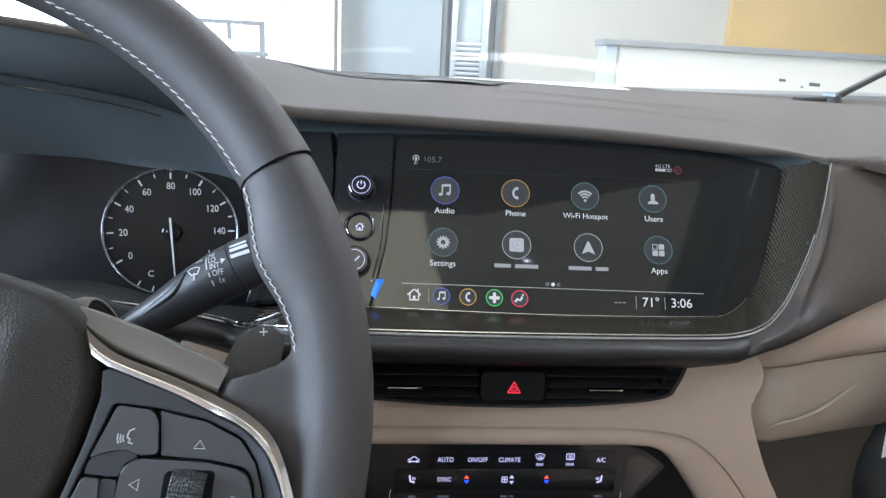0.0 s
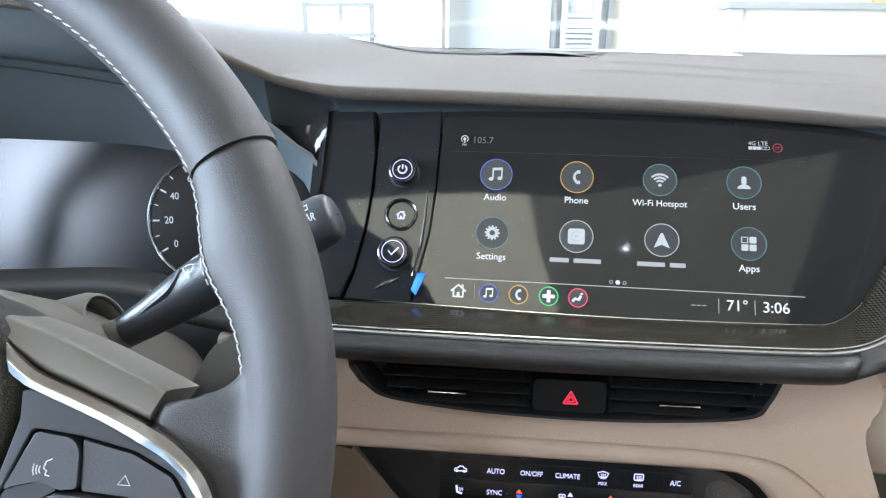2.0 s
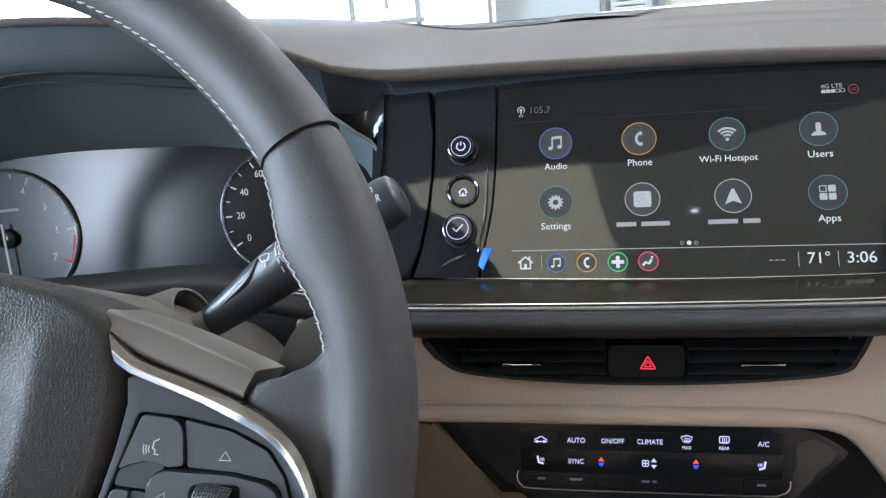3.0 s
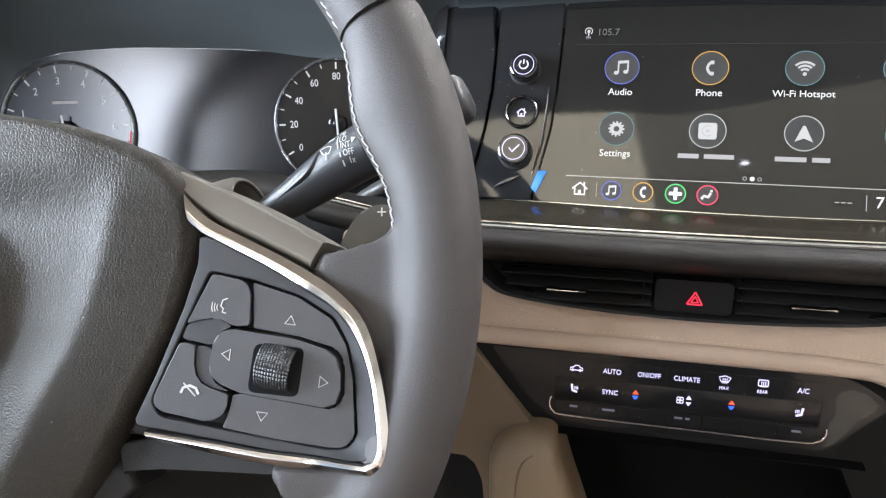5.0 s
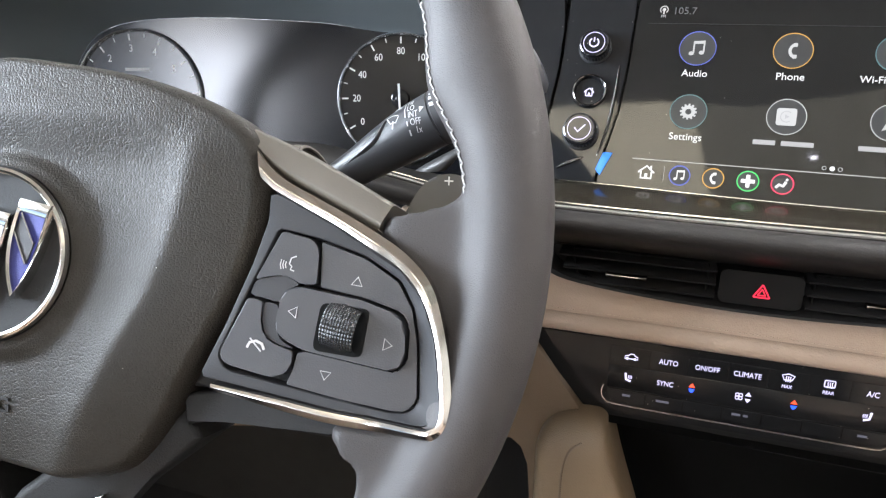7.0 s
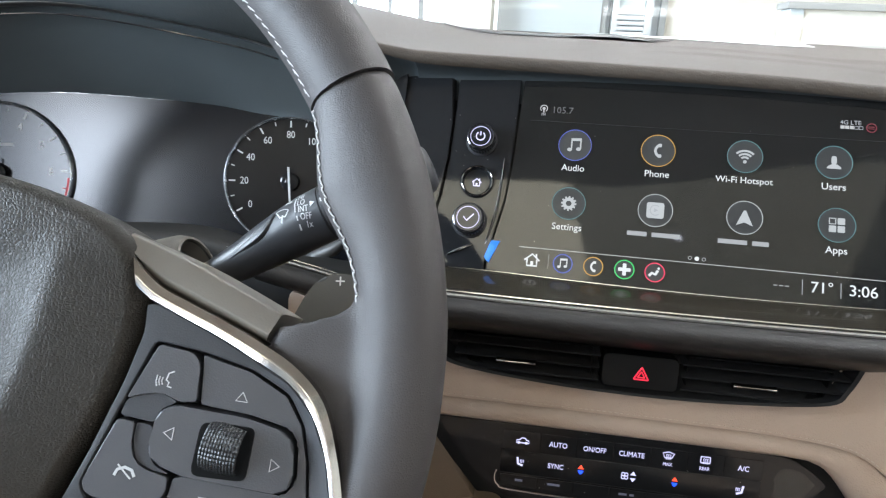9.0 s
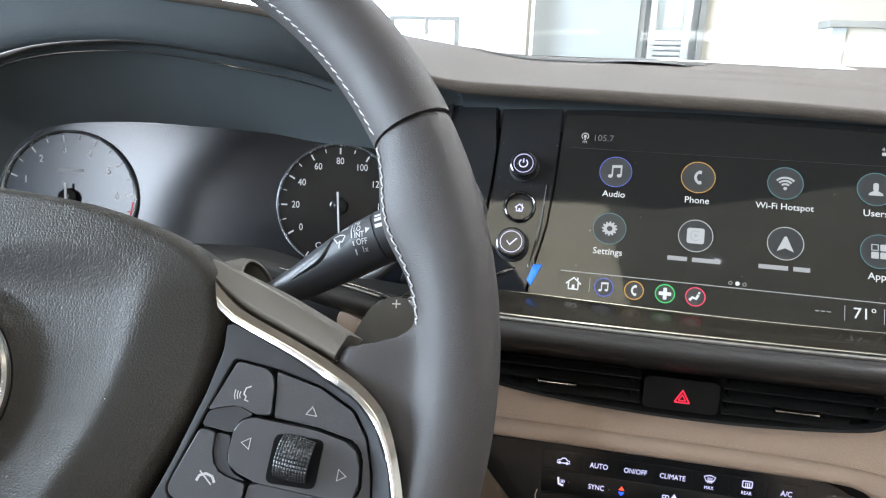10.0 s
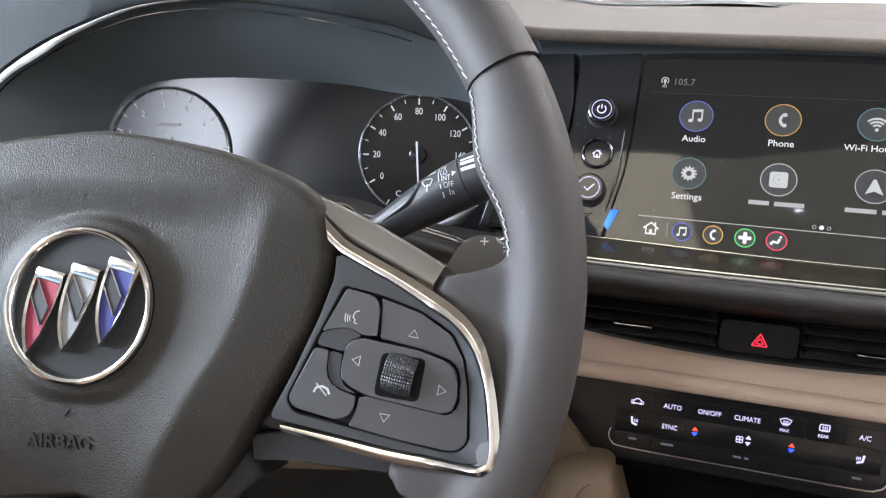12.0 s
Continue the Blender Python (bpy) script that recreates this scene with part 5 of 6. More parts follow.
part("protective_film", slab(film, -0.0046, -0.0042), FILM, clim, "leftover clear protective film")
KZ = -0.0040
keys = [-0.0735, -0.0477, -0.0237, 0.0004, 0.0241, 0.0475, 0.0703, 0.0945]
for a, b in zip(keys, keys[1:]):
    part("upper_key", slab(rounded(rect(a + 0.0002, -0.0065, b - 0.0002, 0.0065), 0.0008, 2), -0.012, KZ, 0.0004, 2), GLOSS, clim)
    part("toggle", slab(rounded(rect(a + 0.0002, -0.0320, b - 0.0002, -0.0235), 0.0008, 2), -0.012, KZ + 0.0006, 0.0005, 2), GLOSS, clim)
part("lower_screen", slab(rect(-0.0735, -0.0230, 0.0945, -0.0070), -0.012, KZ - 0.0002, 0.0004), GLOSS, clim)
line = curve([(-0.0755, -0.0215, KZ + 0.0004), (-0.0765, -0.0262, KZ + 0.001), (-0.0740, -0.0312, KZ + 0.0015), (-0.0640, -0.0334, KZ + 0.002), (0.0, -0.0338, KZ + 0.002), (0.08, -0.0336, KZ + 0.002), (0.0940, -0.0320, KZ + 0.0015), (0.0985, -0.0285, KZ + 0.001), (0.0990, -0.0235, KZ + 0.0004)], 6)
part("chrome_edge", tube(line, 0.00055, 6), SATIN, clim, "thin chrome edge below the keys")
LZ0, LZ1 = KZ + 0.0001, KZ + 0.0003
for text, x, y, size in (("AUTO", -0.0357, 0.0, 0.0049), ("ON/OFF", -0.0118, 0.0, 0.0047), ("CLIMATE", 0.0121, 0.0, 0.0047), ("MAX", 0.0353, -0.0034, 0.0031), ("REAR", 0.0585, -0.0032, 0.0031), ("A/C", 0.0824, 0.0, 0.0048), ("SYNC", -0.0362, -0.0146, 0.0047)):
    part("lettering", words(text, size, x, y, LZ0, 0.0002, squeeze=0.88), LED_WHITE, clim)


def car_mark(x, y):
    bm = ribbon([(x - 0.0042, y - 0.0012), (x - 0.0038, y + 0.0004), (x - 0.0018, y + 0.0008), (x - 0.0006, y + 0.0021), (x + 0.0016, y + 0.0021), (x + 0.0026, y + 0.0008), (x + 0.0042, y + 0.0004), (x + 0.0044, y - 0.0012)], 0.0006, LZ0, LZ1, closed=True)
    disc(x - 0.0024, y - 0.0012, 0.0009, LZ0, LZ1, 14, bm=bm)
    return disc(x + 0.0026, y - 0.0012, 0.0009, LZ0, LZ1, 14, bm=bm)


def seat_heat(x, y, f):
    bm = ribbon([(x - f * 0.0016, y + 0.0032), (x - f * 0.0010, y - 0.0012), (x + f * 0.0022, y - 0.0022)], 0.0013, LZ0, LZ1)
    for i in range(3):
        ribbon([(x + f * (0.0004 + 0.0010 * i), y - 0.0004), (x + f * (0.0007 + 0.0010 * i), y + 0.0008), (x + f * (0.0003 + 0.0010 * i), y + 0.0018)], 0.0004, LZ0, LZ1, bm)
    return bm


def demist(x, y, rear):
    if rear:
        bm = ribbon(rounded(rect(x - 0.0029, y - 0.0012, x + 0.0029, y + 0.0028), 0.0005, 2), 0.0006, LZ0, LZ1, closed=True)
    else:
        bm = ribbon([(x - 0.0022, y - 0.0006), (x - 0.0036, y + 0.0022), (x, y + 0.0034), (x + 0.0036, y + 0.0022), (x + 0.0022, y - 0.0006)], 0.0006, LZ0, LZ1, closed=True)
    for i in (-1, 0, 1):
        ribbon([(x + 0.0012 * i, y - 0.0018), (x + 0.0012 * i + 0.0004, y - 0.0004), (x + 0.0012 * i, y + 0.0010), (x + 0.0012 * i + 0.0003, y + 0.0018)], 0.0005, LZ0, LZ1, bm)
    return bm


def fan_mark(x, y):
    bm = bmesh.new()
    for i in range(4):
        q = math.pi / 4 + i * math.pi / 2
        ribbon(circle(x + 0.0014 * math.cos(q), y + 0.0014 * math.sin(q), 0.0011, 16), 0.0005, LZ0, LZ1, bm, True)
    return bm


part("symbol", car_mark(-0.0596, 0.0), LED_WHITE, clim)
part("symbol", seat_heat(-0.0604, -0.0145, 1), LED_WHITE, clim)
part("symbol", seat_heat(0.0822, -0.0145, -1), LED_WHITE, clim)
part("symbol", demist(0.0353, 0.0016, False), LED_WHITE, clim)
part("symbol", demist(0.0585, 0.0018, True), LED_WHITE, clim)
part("symbol", fan_mark(0.0092, -0.0146), LED_WHITE, clim)
bm = slab([(0.0128, -0.0136), (0.0164, -0.0136), (0.0146, -0.0110)], LZ0, LZ1)
slab([(0.0128, -0.0156), (0.0164, -0.0156), (0.0146, -0.0182)], LZ0, LZ1, bm=bm)
part("symbol", bm, LED_WHITE, clim)
for x in (-0.0195, 0.0412):
    part("warm_mark", slab([(x - 0.0019, -0.0138), (x + 0.0019, -0.0138), (x, -0.0112)], LZ0, LZ1), LED_RED, clim)
    part("cool_mark", slab([(x - 0.0019, -0.0150), (x + 0.0019, -0.0150), (x + 0.0010, -0.0168), (x, -0.0175), (x - 0.0010, -0.0168)], LZ0, LZ1), LED_BLUE, clim)
for x, w in ((-0.0600, 0.0026), (-0.0365, 0.0042), (0.0092, 0.0026), (0.0150, 0.0014), (0.0815, 0.0026)):
    part("symbol_reflection", slab(rect(x - w, -0.0276, x + w, -0.0262), KZ + 0.0006, KZ + 0.0008), LED_REFLECTED, clim)

# ---- hang tag on the passenger side ----
TAGM = tilt((0.318, 0.400, 1.010), 14, -6)
tag = thing("hang_tag", TAGM, "white paper safety tag with a yellow band, hanging from the dash", "tag")
part("card", slab([(-0.0248, -0.0453), (-0.0010, -0.0415), (0.060, -0.0400), (0.060, 0.0550), (-0.0340, 0.0550), (-0.0265, 0.0420), (-0.0225, 0.0310), (-0.0225, 0.0250), (-0.0282, 0.0178), (-0.0365, 0.0035)], 0, 0.0006), PAPER, tag)
part("band", slab([(-0.0368, 0.0008), (0.058, 0.0070), (0.058, 0.0185), (-0.0330, 0.0095)], 0.0006, 0.0009), YELLOW, tag)
part("lettering", words("This Vehicle is Equipped with", 0.0046, -0.0010, 0.0082, 0.0009, turn=radians(4.5)), INK, tag)
part("lettering", words("Advanced Air Bags", 0.0046, -0.0170, 0.0040, 0.0009, turn=radians(4.5)), INK, tag)
for i in range(9):
    y0, x1 = -0.0045 - i * 0.0040, 0.045 - 0.008 * (i % 3)
    x0 = -0.0330 + 0.0012 * i
    part("text_bar", slab([(x0, y0), (x1, y0 + 0.0055), (x1, y0 + 0.0066), (x0, y0 + 0.0011)], 0.0006, 0.0008), PRINT_GREY, tag)

# ---- instrument cluster ----
clus = thing("instrument_cluster", G, "dark instrument cluster with two round dials under a deep hood", "instrument cluster")
INNER = [(-0.268, -0.070), (-0.264, -0.020), (-0.2585, 0.013), (-0.249, 0.034), (-0.234, 0.0490), (-0.205, 0.0575), (-0.157, 0.0600), (-0.110, 0.0585), (-0.055, 0.0550), (-0.018, 0.0493), (0.030, 0.0450), (0.055, 0.035), (0.068, 0.018), (0.074, -0.020), (0.076, -0.060)]
part("lens", slab([(p.x, p.y) for p in curve([(x, y, 0) for x, y in INNER], 4)], -0.01, 0.0, 0.001), LENS, clus, "dark glossy cluster face")
ARCH = [(-0.345, -0.070, 0.080), (-0.325, -0.015, 0.082), (-0.305, 0.022, 0.082), (-0.2874, 0.0463, 0.080), (-0.2571, 0.0660, 0.080), (-0.2270, 0.0800, 0.080), (-0.1900, 0.0930, 0.080), (-0.1500, 0.0985, 0.080), (-0.1089, 0.0983, 0.080), (-0.0422, 0.0893, 0.076), (0.0, 0.0820, 0.064), (0.038, 0.0692, 0.050), (0.0674, 0.0466, 0.046), (0.0775, 0.0387, 0.045), (0.0812, 0.0192, 0.042), (0.083, -0.02, 0.036), (0.085, -0.06, 0.030)]
arch = even(curve(ARCH, 6), 60)
inn = even(curve([(x, y, 0.0005) for x, y in INNER], 6), 60)
rows = []
for p, q in zip(arch, inn):
    rows.append([p, p.lerp(q, 0.05) + Vector((0, 0.002, 0)), p.lerp(q, 0.35) + Vector((0, 0.004, 0)), p.lerp(q, 0.7) + Vector((0, 0.004, 0)), p.lerp(q, 0.97), q])
part("hood_inside", sheet(rows), HOOD_HAZED, clus, angle=60)
# a flat bright strip, broad at its outer end and fading out along the crown, with a fine line under it
STRIP = ((0.0, 0.0016), (0.12, 0.0026), (0.20, 0.0042), (0.245, 0.0052), (0.29, 0.0030), (0.45, 0.0013), (0.58, 0.0004), (0.68, 0.0003), (0.80, 0.0020), (1.0, 0.0030))
strip = []
for i, p in enumerate(arch[2:58]):
    a, b = arch[i + 1], arch[i + 3]
    d = (b - a).normalized()
    n_in = Vector((d.y, -d.x, 0)).normalized()
    w = lerp_table(STRIP, i / 55)
    strip.append([p - n_in * 0.0002 + Vector((0, 0, -0.003)), p + Vector((0, 0, 0.0012)), p + n_in * w * 0.5 + Vector((0, 0, 0.0010)), p + n_in * w + Vector((0, 0, 0.0002)), p + n_in * w + Vector((0, 0, -0.004))])
part("hood_strip", sheet(strip), STRIPMETAL, clus, "tapered satin chrome strip round the hood", angle=50)
ledge2 = [p + Vector((0, -0.0052, -0.005)) for p in arch[3:42]]
part("hood_line", tube(ledge2, 0.0005, 6), BLACKCHROME, clus)
GI = G.inverted()
face_rows = []
I_E = max(i for i, p in enumerate(arch) if p.y > 0.0 and p.x < 0.056)
for i, p in enumerate(arch[:I_E + 1]):
    w = G @ p
    top = GI @ (pad_row(w.x)[-1] + Vector((0, 0.0, 0.0008)))
    if w.z > (G @ top).z - 0.004:
        top = p + Vector((0, 0.004, 0.001))
    face_rows.append([p, p + Vector((0, 0.002, 0.003)), p.lerp(top, 0.4) + Vector((0, 0, 0.003)), p.lerp(top, 0.75) + Vector((0, 0, 0.002)), top])
# inner corner where the cluster hood turns into the display hood
turn = []
last, first = list(reversed(face_rows[-1])), [GI @ q for q in hood_rows[0]]
for i in range(9):
    s = i / 8
    turn.append([a.lerp(b, ease(s)) + Vector((0.004, 0.0, -0.006)) * math.sin(math.pi * s) for a, b in zip(last, first)])
part("hood_corner", sheet(turn), HOOD_SHADED, clus, angle=80)
part("hood_face", sheet(face_rows), HOOD_SHADED, clus, angle=60)
bridge = []
for i, p in enumerate(arch[44:]):
    s = i / 15
    q = GI @ (S @ Vector((-0.114 - 0.022 * max(0, s - 0.4), 0.05 - 0.14 * s, 0.004)))
    bridge.append([p, p.lerp(q, 0.3) + Vector((0, 0, -0.006)), p.lerp(q, 0.7) + Vector((0, 0, -0.006)), q])
part("side_cheek", sheet(bridge), GLOSS, clus, "glossy black cheek between cluster and display", angle=60)
# smooth blade at the foot of the cheek
rows = []
for i in range(13):
    k = i / 12
    lo = Vector((-0.2010 + 0.0160 * k, 0.424, 1.0688 + 0.0197 * k ** 1.35))
    hi = Vector((-0.2215 + 0.0365 * k, 0.426, 1.0672 + 0.0213 * k ** 0.92))
    w = 0.004 * math.sin(math.pi * min(1.0, k + 0.15))
    rows.append([GI @ (hi + Vector((0, 0.006, 0.0))), GI @ hi, GI @ (hi.lerp(lo, 0.4) - Vector((0, w, 0))), GI @ (hi.lerp(lo, 0.75) - Vector((0, w * 0.7, 0))), GI @ lo, GI @ (lo + Vector((0, 0.006, 0)))])
part("cheek_blade", sheet(rows), PADDLE, clus, "smooth grey blade at the foot of the cheek", angle=70)
# ledge below the dials
skirt = []
low = [(-0.30, -0.030, 0.0), (-0.15, -0.0325, 0.0), (-0.06, -0.034, 0.0), (0.0, -0.050, 0.004), (0.08, -0.062, 0.01)]
rows = []
for p in curve(low, 6):
    rows.append([p + Vector((0, 0.001, 0)), p + Vector((0, 0, 0.004)), p + Vector((0, -0.0045, 0.021)), p + Vector((0, -0.0075, 0.0255)), p + Vector((0, -0.0120, 0.0260)), p + Vector((0, -0.016, 0.022))])
    if p.x < 0.016:
        skirt.append([p + Vector((0, -0.010, 0.0235)), p + Vector((0, -0.030, 0.018)), p + Vector((0, -0.110, 0.012))])
part("ledge", sheet(rows), LEDGESKIN, clus, angle=60)
part("gap_shade", sheet(skirt), MATTE, clus, "dark sheet added for the shadowed gap behind the steering column", angle=60)


def dial(name, cx, cy, r, marks, numbers, start, step, red=False):
    base = part(name, disc(cx, cy, r, 0.0004, 0.0012, 64), material(name + "_face", (0.012, 0.011, 0.011), 0.19, spec=0.40), clus)
    part("ring", lathe([(r * 0.965, 0.0010), (r * 0.975, 0.0034), (r * 0.995, 0.0042), (r * 1.012, 0.0034), (r * 1.02, 0.0006)], 72, cx, cy), RINGMETAL, base, "bright chrome dial ring")
    for i in range(marks):
        q = radians(start - step * i / 2)
        major = i % 2 == 0
        r0 = r * (0.84 if major else 0.88)
        part("tick", ribbon([(cx + r0 * math.cos(q), cy + r0 * math.sin(q)), (cx + r * 0.94 * math.cos(q), cy + r * 0.94 * math.sin(q))], 0.0011 if major else 0.0007, 0.0012, 0.0016),
             RED_PRINT if red and i >= 13 else PRINT, base)
    for i, n in enumerate(numbers):
        q = radians(start - step * i)
        part("numeral", words(str(n), r * 0.155, cx + r * 0.705 * math.cos(q), cy + r * 0.725 * math.sin(q), 0.0012, 0.0003, squeeze=0.85), PRINT, base)
    part("hub", lathe([(0, 0.0065), (r * 0.10, 0.0065), (r * 0.135, 0.0055), (r * 0.15, 0.0012)], 32, cx, cy), GLOSS, base)
    q = radians(-87)
    part("needle", slab([(cx - 0.22 * r * math.cos(q) - 0.0008, cy - 0.22 * r * math.sin(q)), (cx - 0.22 * r * math.cos(q) + 0.0008, cy - 0.22 * r * math.sin(q)), (cx + 0.74 * r * math.cos(q) + 0.0005, cy + 0.74 * r * math.sin(q)), (cx + 0.74 * r * math.cos(q) - 0.0005, cy + 0.74 * r * math.sin(q))], 0.0068, 0.0076, 0.0002), PRINT, base, "white needle at rest")
    return base


sp = dial("speedometer", 0.0008, 0.0008, 0.0472, 17, (0, 20, 40, 60, 80, 100, 120, 140, 160), 210, 30)
part("numeral", words("C", 0.0066, -0.0145, -0.0300, 0.0012, 0.0003), PRINT, sp)
for q in (238, 252, 264):
    part("tick", ribbon([(0.041 * math.cos(radians(q)), 0.041 * math.sin(radians(q))), (0.0445 * math.cos(radians(q)), 0.0445 * math.sin(radians(q)))], 0.0008, 0.0012, 0.0016), PRINT, sp)
ta = dial("tachometer", -0.2048, 0.0006, 0.0510, 15, (0, 1, 2, 3, 4, 5, 6, 7), 190, 31, True)
part("red_arc", ribbon(circle(-0.2048, 0.0006, 0.0480, 14, radians(-28), radians(-2)), 0.0014, 0.0012, 0.0015), RED_PRINT, ta)
part("caption_bar", slab(rect(-0.2148, 0.0205, -0.1948, 0.0228), 0.0012, 0.0014), PRINT_GREY, ta)

# ---- steering column and wiper stalk ----
col = thing("steering_column", W, "taupe steering column shroud behind the wheel", "steering column")
prof = []
for z, r, dy in ((-0.055, 0.80, 0.0), (-0.060, 0.92, 0.0), (-0.075, 1.0, 0.0), (-0.13, 1.06, -0.004), (-0.24, 1.1, -0.012)):
    row = []
    for i in range(40):
        q = 2 * math.pi * i / 40
        cx, cy = math.cos(q), math.sin(q)
        px = 0.077 * math.copysign(abs(cx) ** 0.7, cx)
        py = (0.052 if cy > 0 else 0.062) * math.copysign(abs(cy) ** 0.8, cy)
        row.append((px * r, 0.013 + py * r + dy, z))
    prof.append(row)
bm = sheet(prof, close_u=True)
bm.verts.ensure_lookup_table()
bm.faces.new(list(bm.verts)[:40])
part("shroud", bm, SHROUD, col, angle=70)

stalk = thing("wiper_stalk", T, "black wiper stalk with white printed settings", "wiper stalk")
ax = Vector((0.887, 0.462, 0.0))
ay = Vector((-0.462, 0.887, 0.0))
DEPTH = -0.0105
LEVER = ((-0.050, 0.0074, 0.0063, -0.0114), (-0.043, 0.0078, 0.0066, -0.0110), (-0.030, 0.0090, 0.0074, -0.0100), (-0.016, 0.0106, 0.0088, -0.0084), (-0.004, 0.0119, 0.0098, -0.0073), (0.008, 0.0126, 0.0104, -0.0063),
         (0.0178, 0.0128, 0.0105, -0.0060), (0.0181, 0.0122, 0.0100, -0.0060), (0.0188, 0.0122, 0.0100, -0.0060), (0.0191, 0.0130, 0.0107, -0.0060), (0.045, 0.0121, 0.0104, -0.0058), (0.0630, 0.0116, 0.0102, -0.0056), (0.0672, 0.0108, 0.0096, -0.0056), (0.0692, 0.0085, 0.0075, -0.0056), (0.0697, 0.001, 0.001, -0.0056))
rows = []
for d, ra, rb, c in LEVER:
    m0 = ax * d + ay * c + Vector((0, 0, DEPTH))
    rows.append([m0 + ay * ra * math.cos(q) + Vector((0, 0, 1)) * rb * math.sin(q) for q in [2 * math.pi * i / 32 for i in range(32)]])
part("lever", sheet(rows, close_u=True), PLASTIC, stalk, angle=50)
rid = curve([ax * -0.040 + ay * -0.0085 + Vector((0, 0, DEPTH + 0.0042)), ax * -0.025 + ay * -0.0058 + Vector((0, 0, DEPTH + 0.0060)), ax * -0.012 + ay * -0.0030 + Vector((0, 0, DEPTH + 0.0078)), ax * -0.004 + ay * 0.0028 + Vector((0, 0, DEPTH + 0.0050))], 6)
part("ridge", tube(rid, [0.0012 + 0.0008 * math.sin(math.pi * i / (len(rid) - 1)) for i in range(len(rid))], 8), PLASTIC, stalk)


def on_stalk(name, bm, mat=STALK_PRINT):
    """Print laid on the lever: local x along the lever, y across it."""
    for v in bm.verts:
        q = (v.co.y + 0.0060) / 0.0118
        v.co = ax * v.co.x + ay * (0.0128 * math.sin(q) - 0.0060) + Vector((0, 0, DEPTH + (0.0106 + v.co.z) * math.cos(q)))
    return part(name, bm, mat, stalk)


TURN = radians(-14)
for text, x, y in (("HI", 0.0109, 0.0058), ("LO", 0.0106, 0.0026), ("INT", 0.0109, -0.0007), ("OFF", 0.0112, -0.0042), ("1x", 0.0112, -0.0078)):
    on_stalk("lettering", words(text, 0.0040, x, y, 0.0002, 0.0002, turn=TURN, squeeze=0.78, bold=0.0))
on_stalk("pointer", slab([(0.0144, -0.0012), (0.0148, 0.0014), (0.0170, 0.0002)], 0.0002, 0.0004))
on_stalk("scale_line", ribbon([(0.0084, 0.0062), (0.0075, 0.0030), (0.0070, -0.0008)], 0.0005, 0.0002, 0.0004))
on_stalk("scale_line", ribbon([(0.0072, -0.0025), (0.0069, -0.0045)], 0.0006, 0.0002, 0.0004))
on_stalk("scale_line", ribbon([(0.0070, -0.0062), (0.0066, -0.0088)], 0.0006, 0.0002, 0.0004))
for y0, y1, x0 in ((0.0062, 0.0049, 0.0204), (0.0040, 0.0022, 0.0200), (0.0008, -0.0010, 0.0197)):
    on_stalk("bar_mark", slab([(x0, y0), (0.029, y0 - 0.0012), (0.029, y1 - 0.0012), (x0, y1)], 0.0005, 0.0007))
fan_out = [(0.0002 + 0.0058 * math.cos(radians(a)), -0.0026 + 0.0058 * math.sin(radians(a))) for a in range(48, 113, 8)]
fan_in = [(0.0002 + 0.0024 * math.cos(radians(a)), -0.0026 + 0.0024 * math.sin(radians(a))) for a in range(112, 47, -16)]
wp = ribbon(fan_out + fan_in, 0.00045, 0.0002, 0.0004, closed=True)
ribbon([(-0.0006, -0.0028), (0.0008, 0.0004)], 0.0006, 0.0002, 0.0004, wp)
on_stalk("symbol", wp)
on_stalk("symbol", ribbon([(0.0028, 0.0052), (0.0040, 0.0057), (0.0052, 0.0054), (0.0062, 0.0058)], 0.0007, 0.0002, 0.0004))
on_stalk("rear_mark", words("REAR", 0.0046, 0.0590, -0.0020, 0.0002, 0.0002, turn=TURN, squeeze=0.8))
on_stalk("rear_mark", ribbon([(0.0570, 0.0012), (0.0570, 0.0036), (0.0612, 0.0036), (0.0612, 0.0012)], 0.0006, 0.0002, 0.0004, closed=True))

# dark socket from which the stalk comes out
AIM = (T.to_3x3() @ ax).to_track_quat("Z", "Y").to_matrix().to_4x4()
SOCKET = W.inverted() @ Matrix.Translation((-0.2249, 0.2970, 1.1037)) @ AIM
part("socket_collar", lathe([(0.0125, -0.010), (0.0128, -0.002), (0.0136, 0.0002), (0.0150, 0.0), (0.0172, -0.004), (0.0225, -0.030)], 36), SHROUD, col, m=SOCKET)
part("socket", lathe([(0.0002, -0.009), (0.0128, -0.009), (0.0130, -0.0005)], 36), MATTE, col, m=SOCKET)
part("stub", lathe([(0.0086, -0.012), (0.0080, 0.001), (0.0074, 0.010)], 28), CAP, stalk, m=T.inverted() @ Matrix.Translation(T @ (ax * -0.054 + ay * -0.0112 + Vector((0, 0, DEPTH)))) @ AIM)

# ---- steering wheel ----
wheel = thing("steering_wheel", W, "black leather steering wheel with white stitching, chrome trimmed spokes and emblem", "steering wheel")
RC, RA, RY, RZ = 0.1685, 0.0148, 0.016, -0.0104


def rim_arc(a0, a1, k, thumb=False, grow=0.0, seg=22):
    bm = bmesh.new()
    rows = []
    for i in range(k + 1):
        q = radians(a0 + (a1 - a0) * i / k)
        deg = math.degrees(q)
        rows_i = []
        b = 0.0075 * math.exp(-((deg - 17) / 7.0) ** 2) if thumb == 1 else (0.0075 * math.exp(-((deg - 163) / 7.0) ** 2) if thumb == 2 else 0.0)
        for j in range(seg):
            s = 2 * math.pi * j / seg
            c, d = math.cos(s), math.sin(s)
            rr = RA + grow
            rad = RC + rr * c - (b * (max(0, -c) ** 1.5))
            rows_i.append((rad * math.cos(q), RY + rad * math.sin(q), RZ + (rr * 1.05) * d))
        rows.append(rows_i)
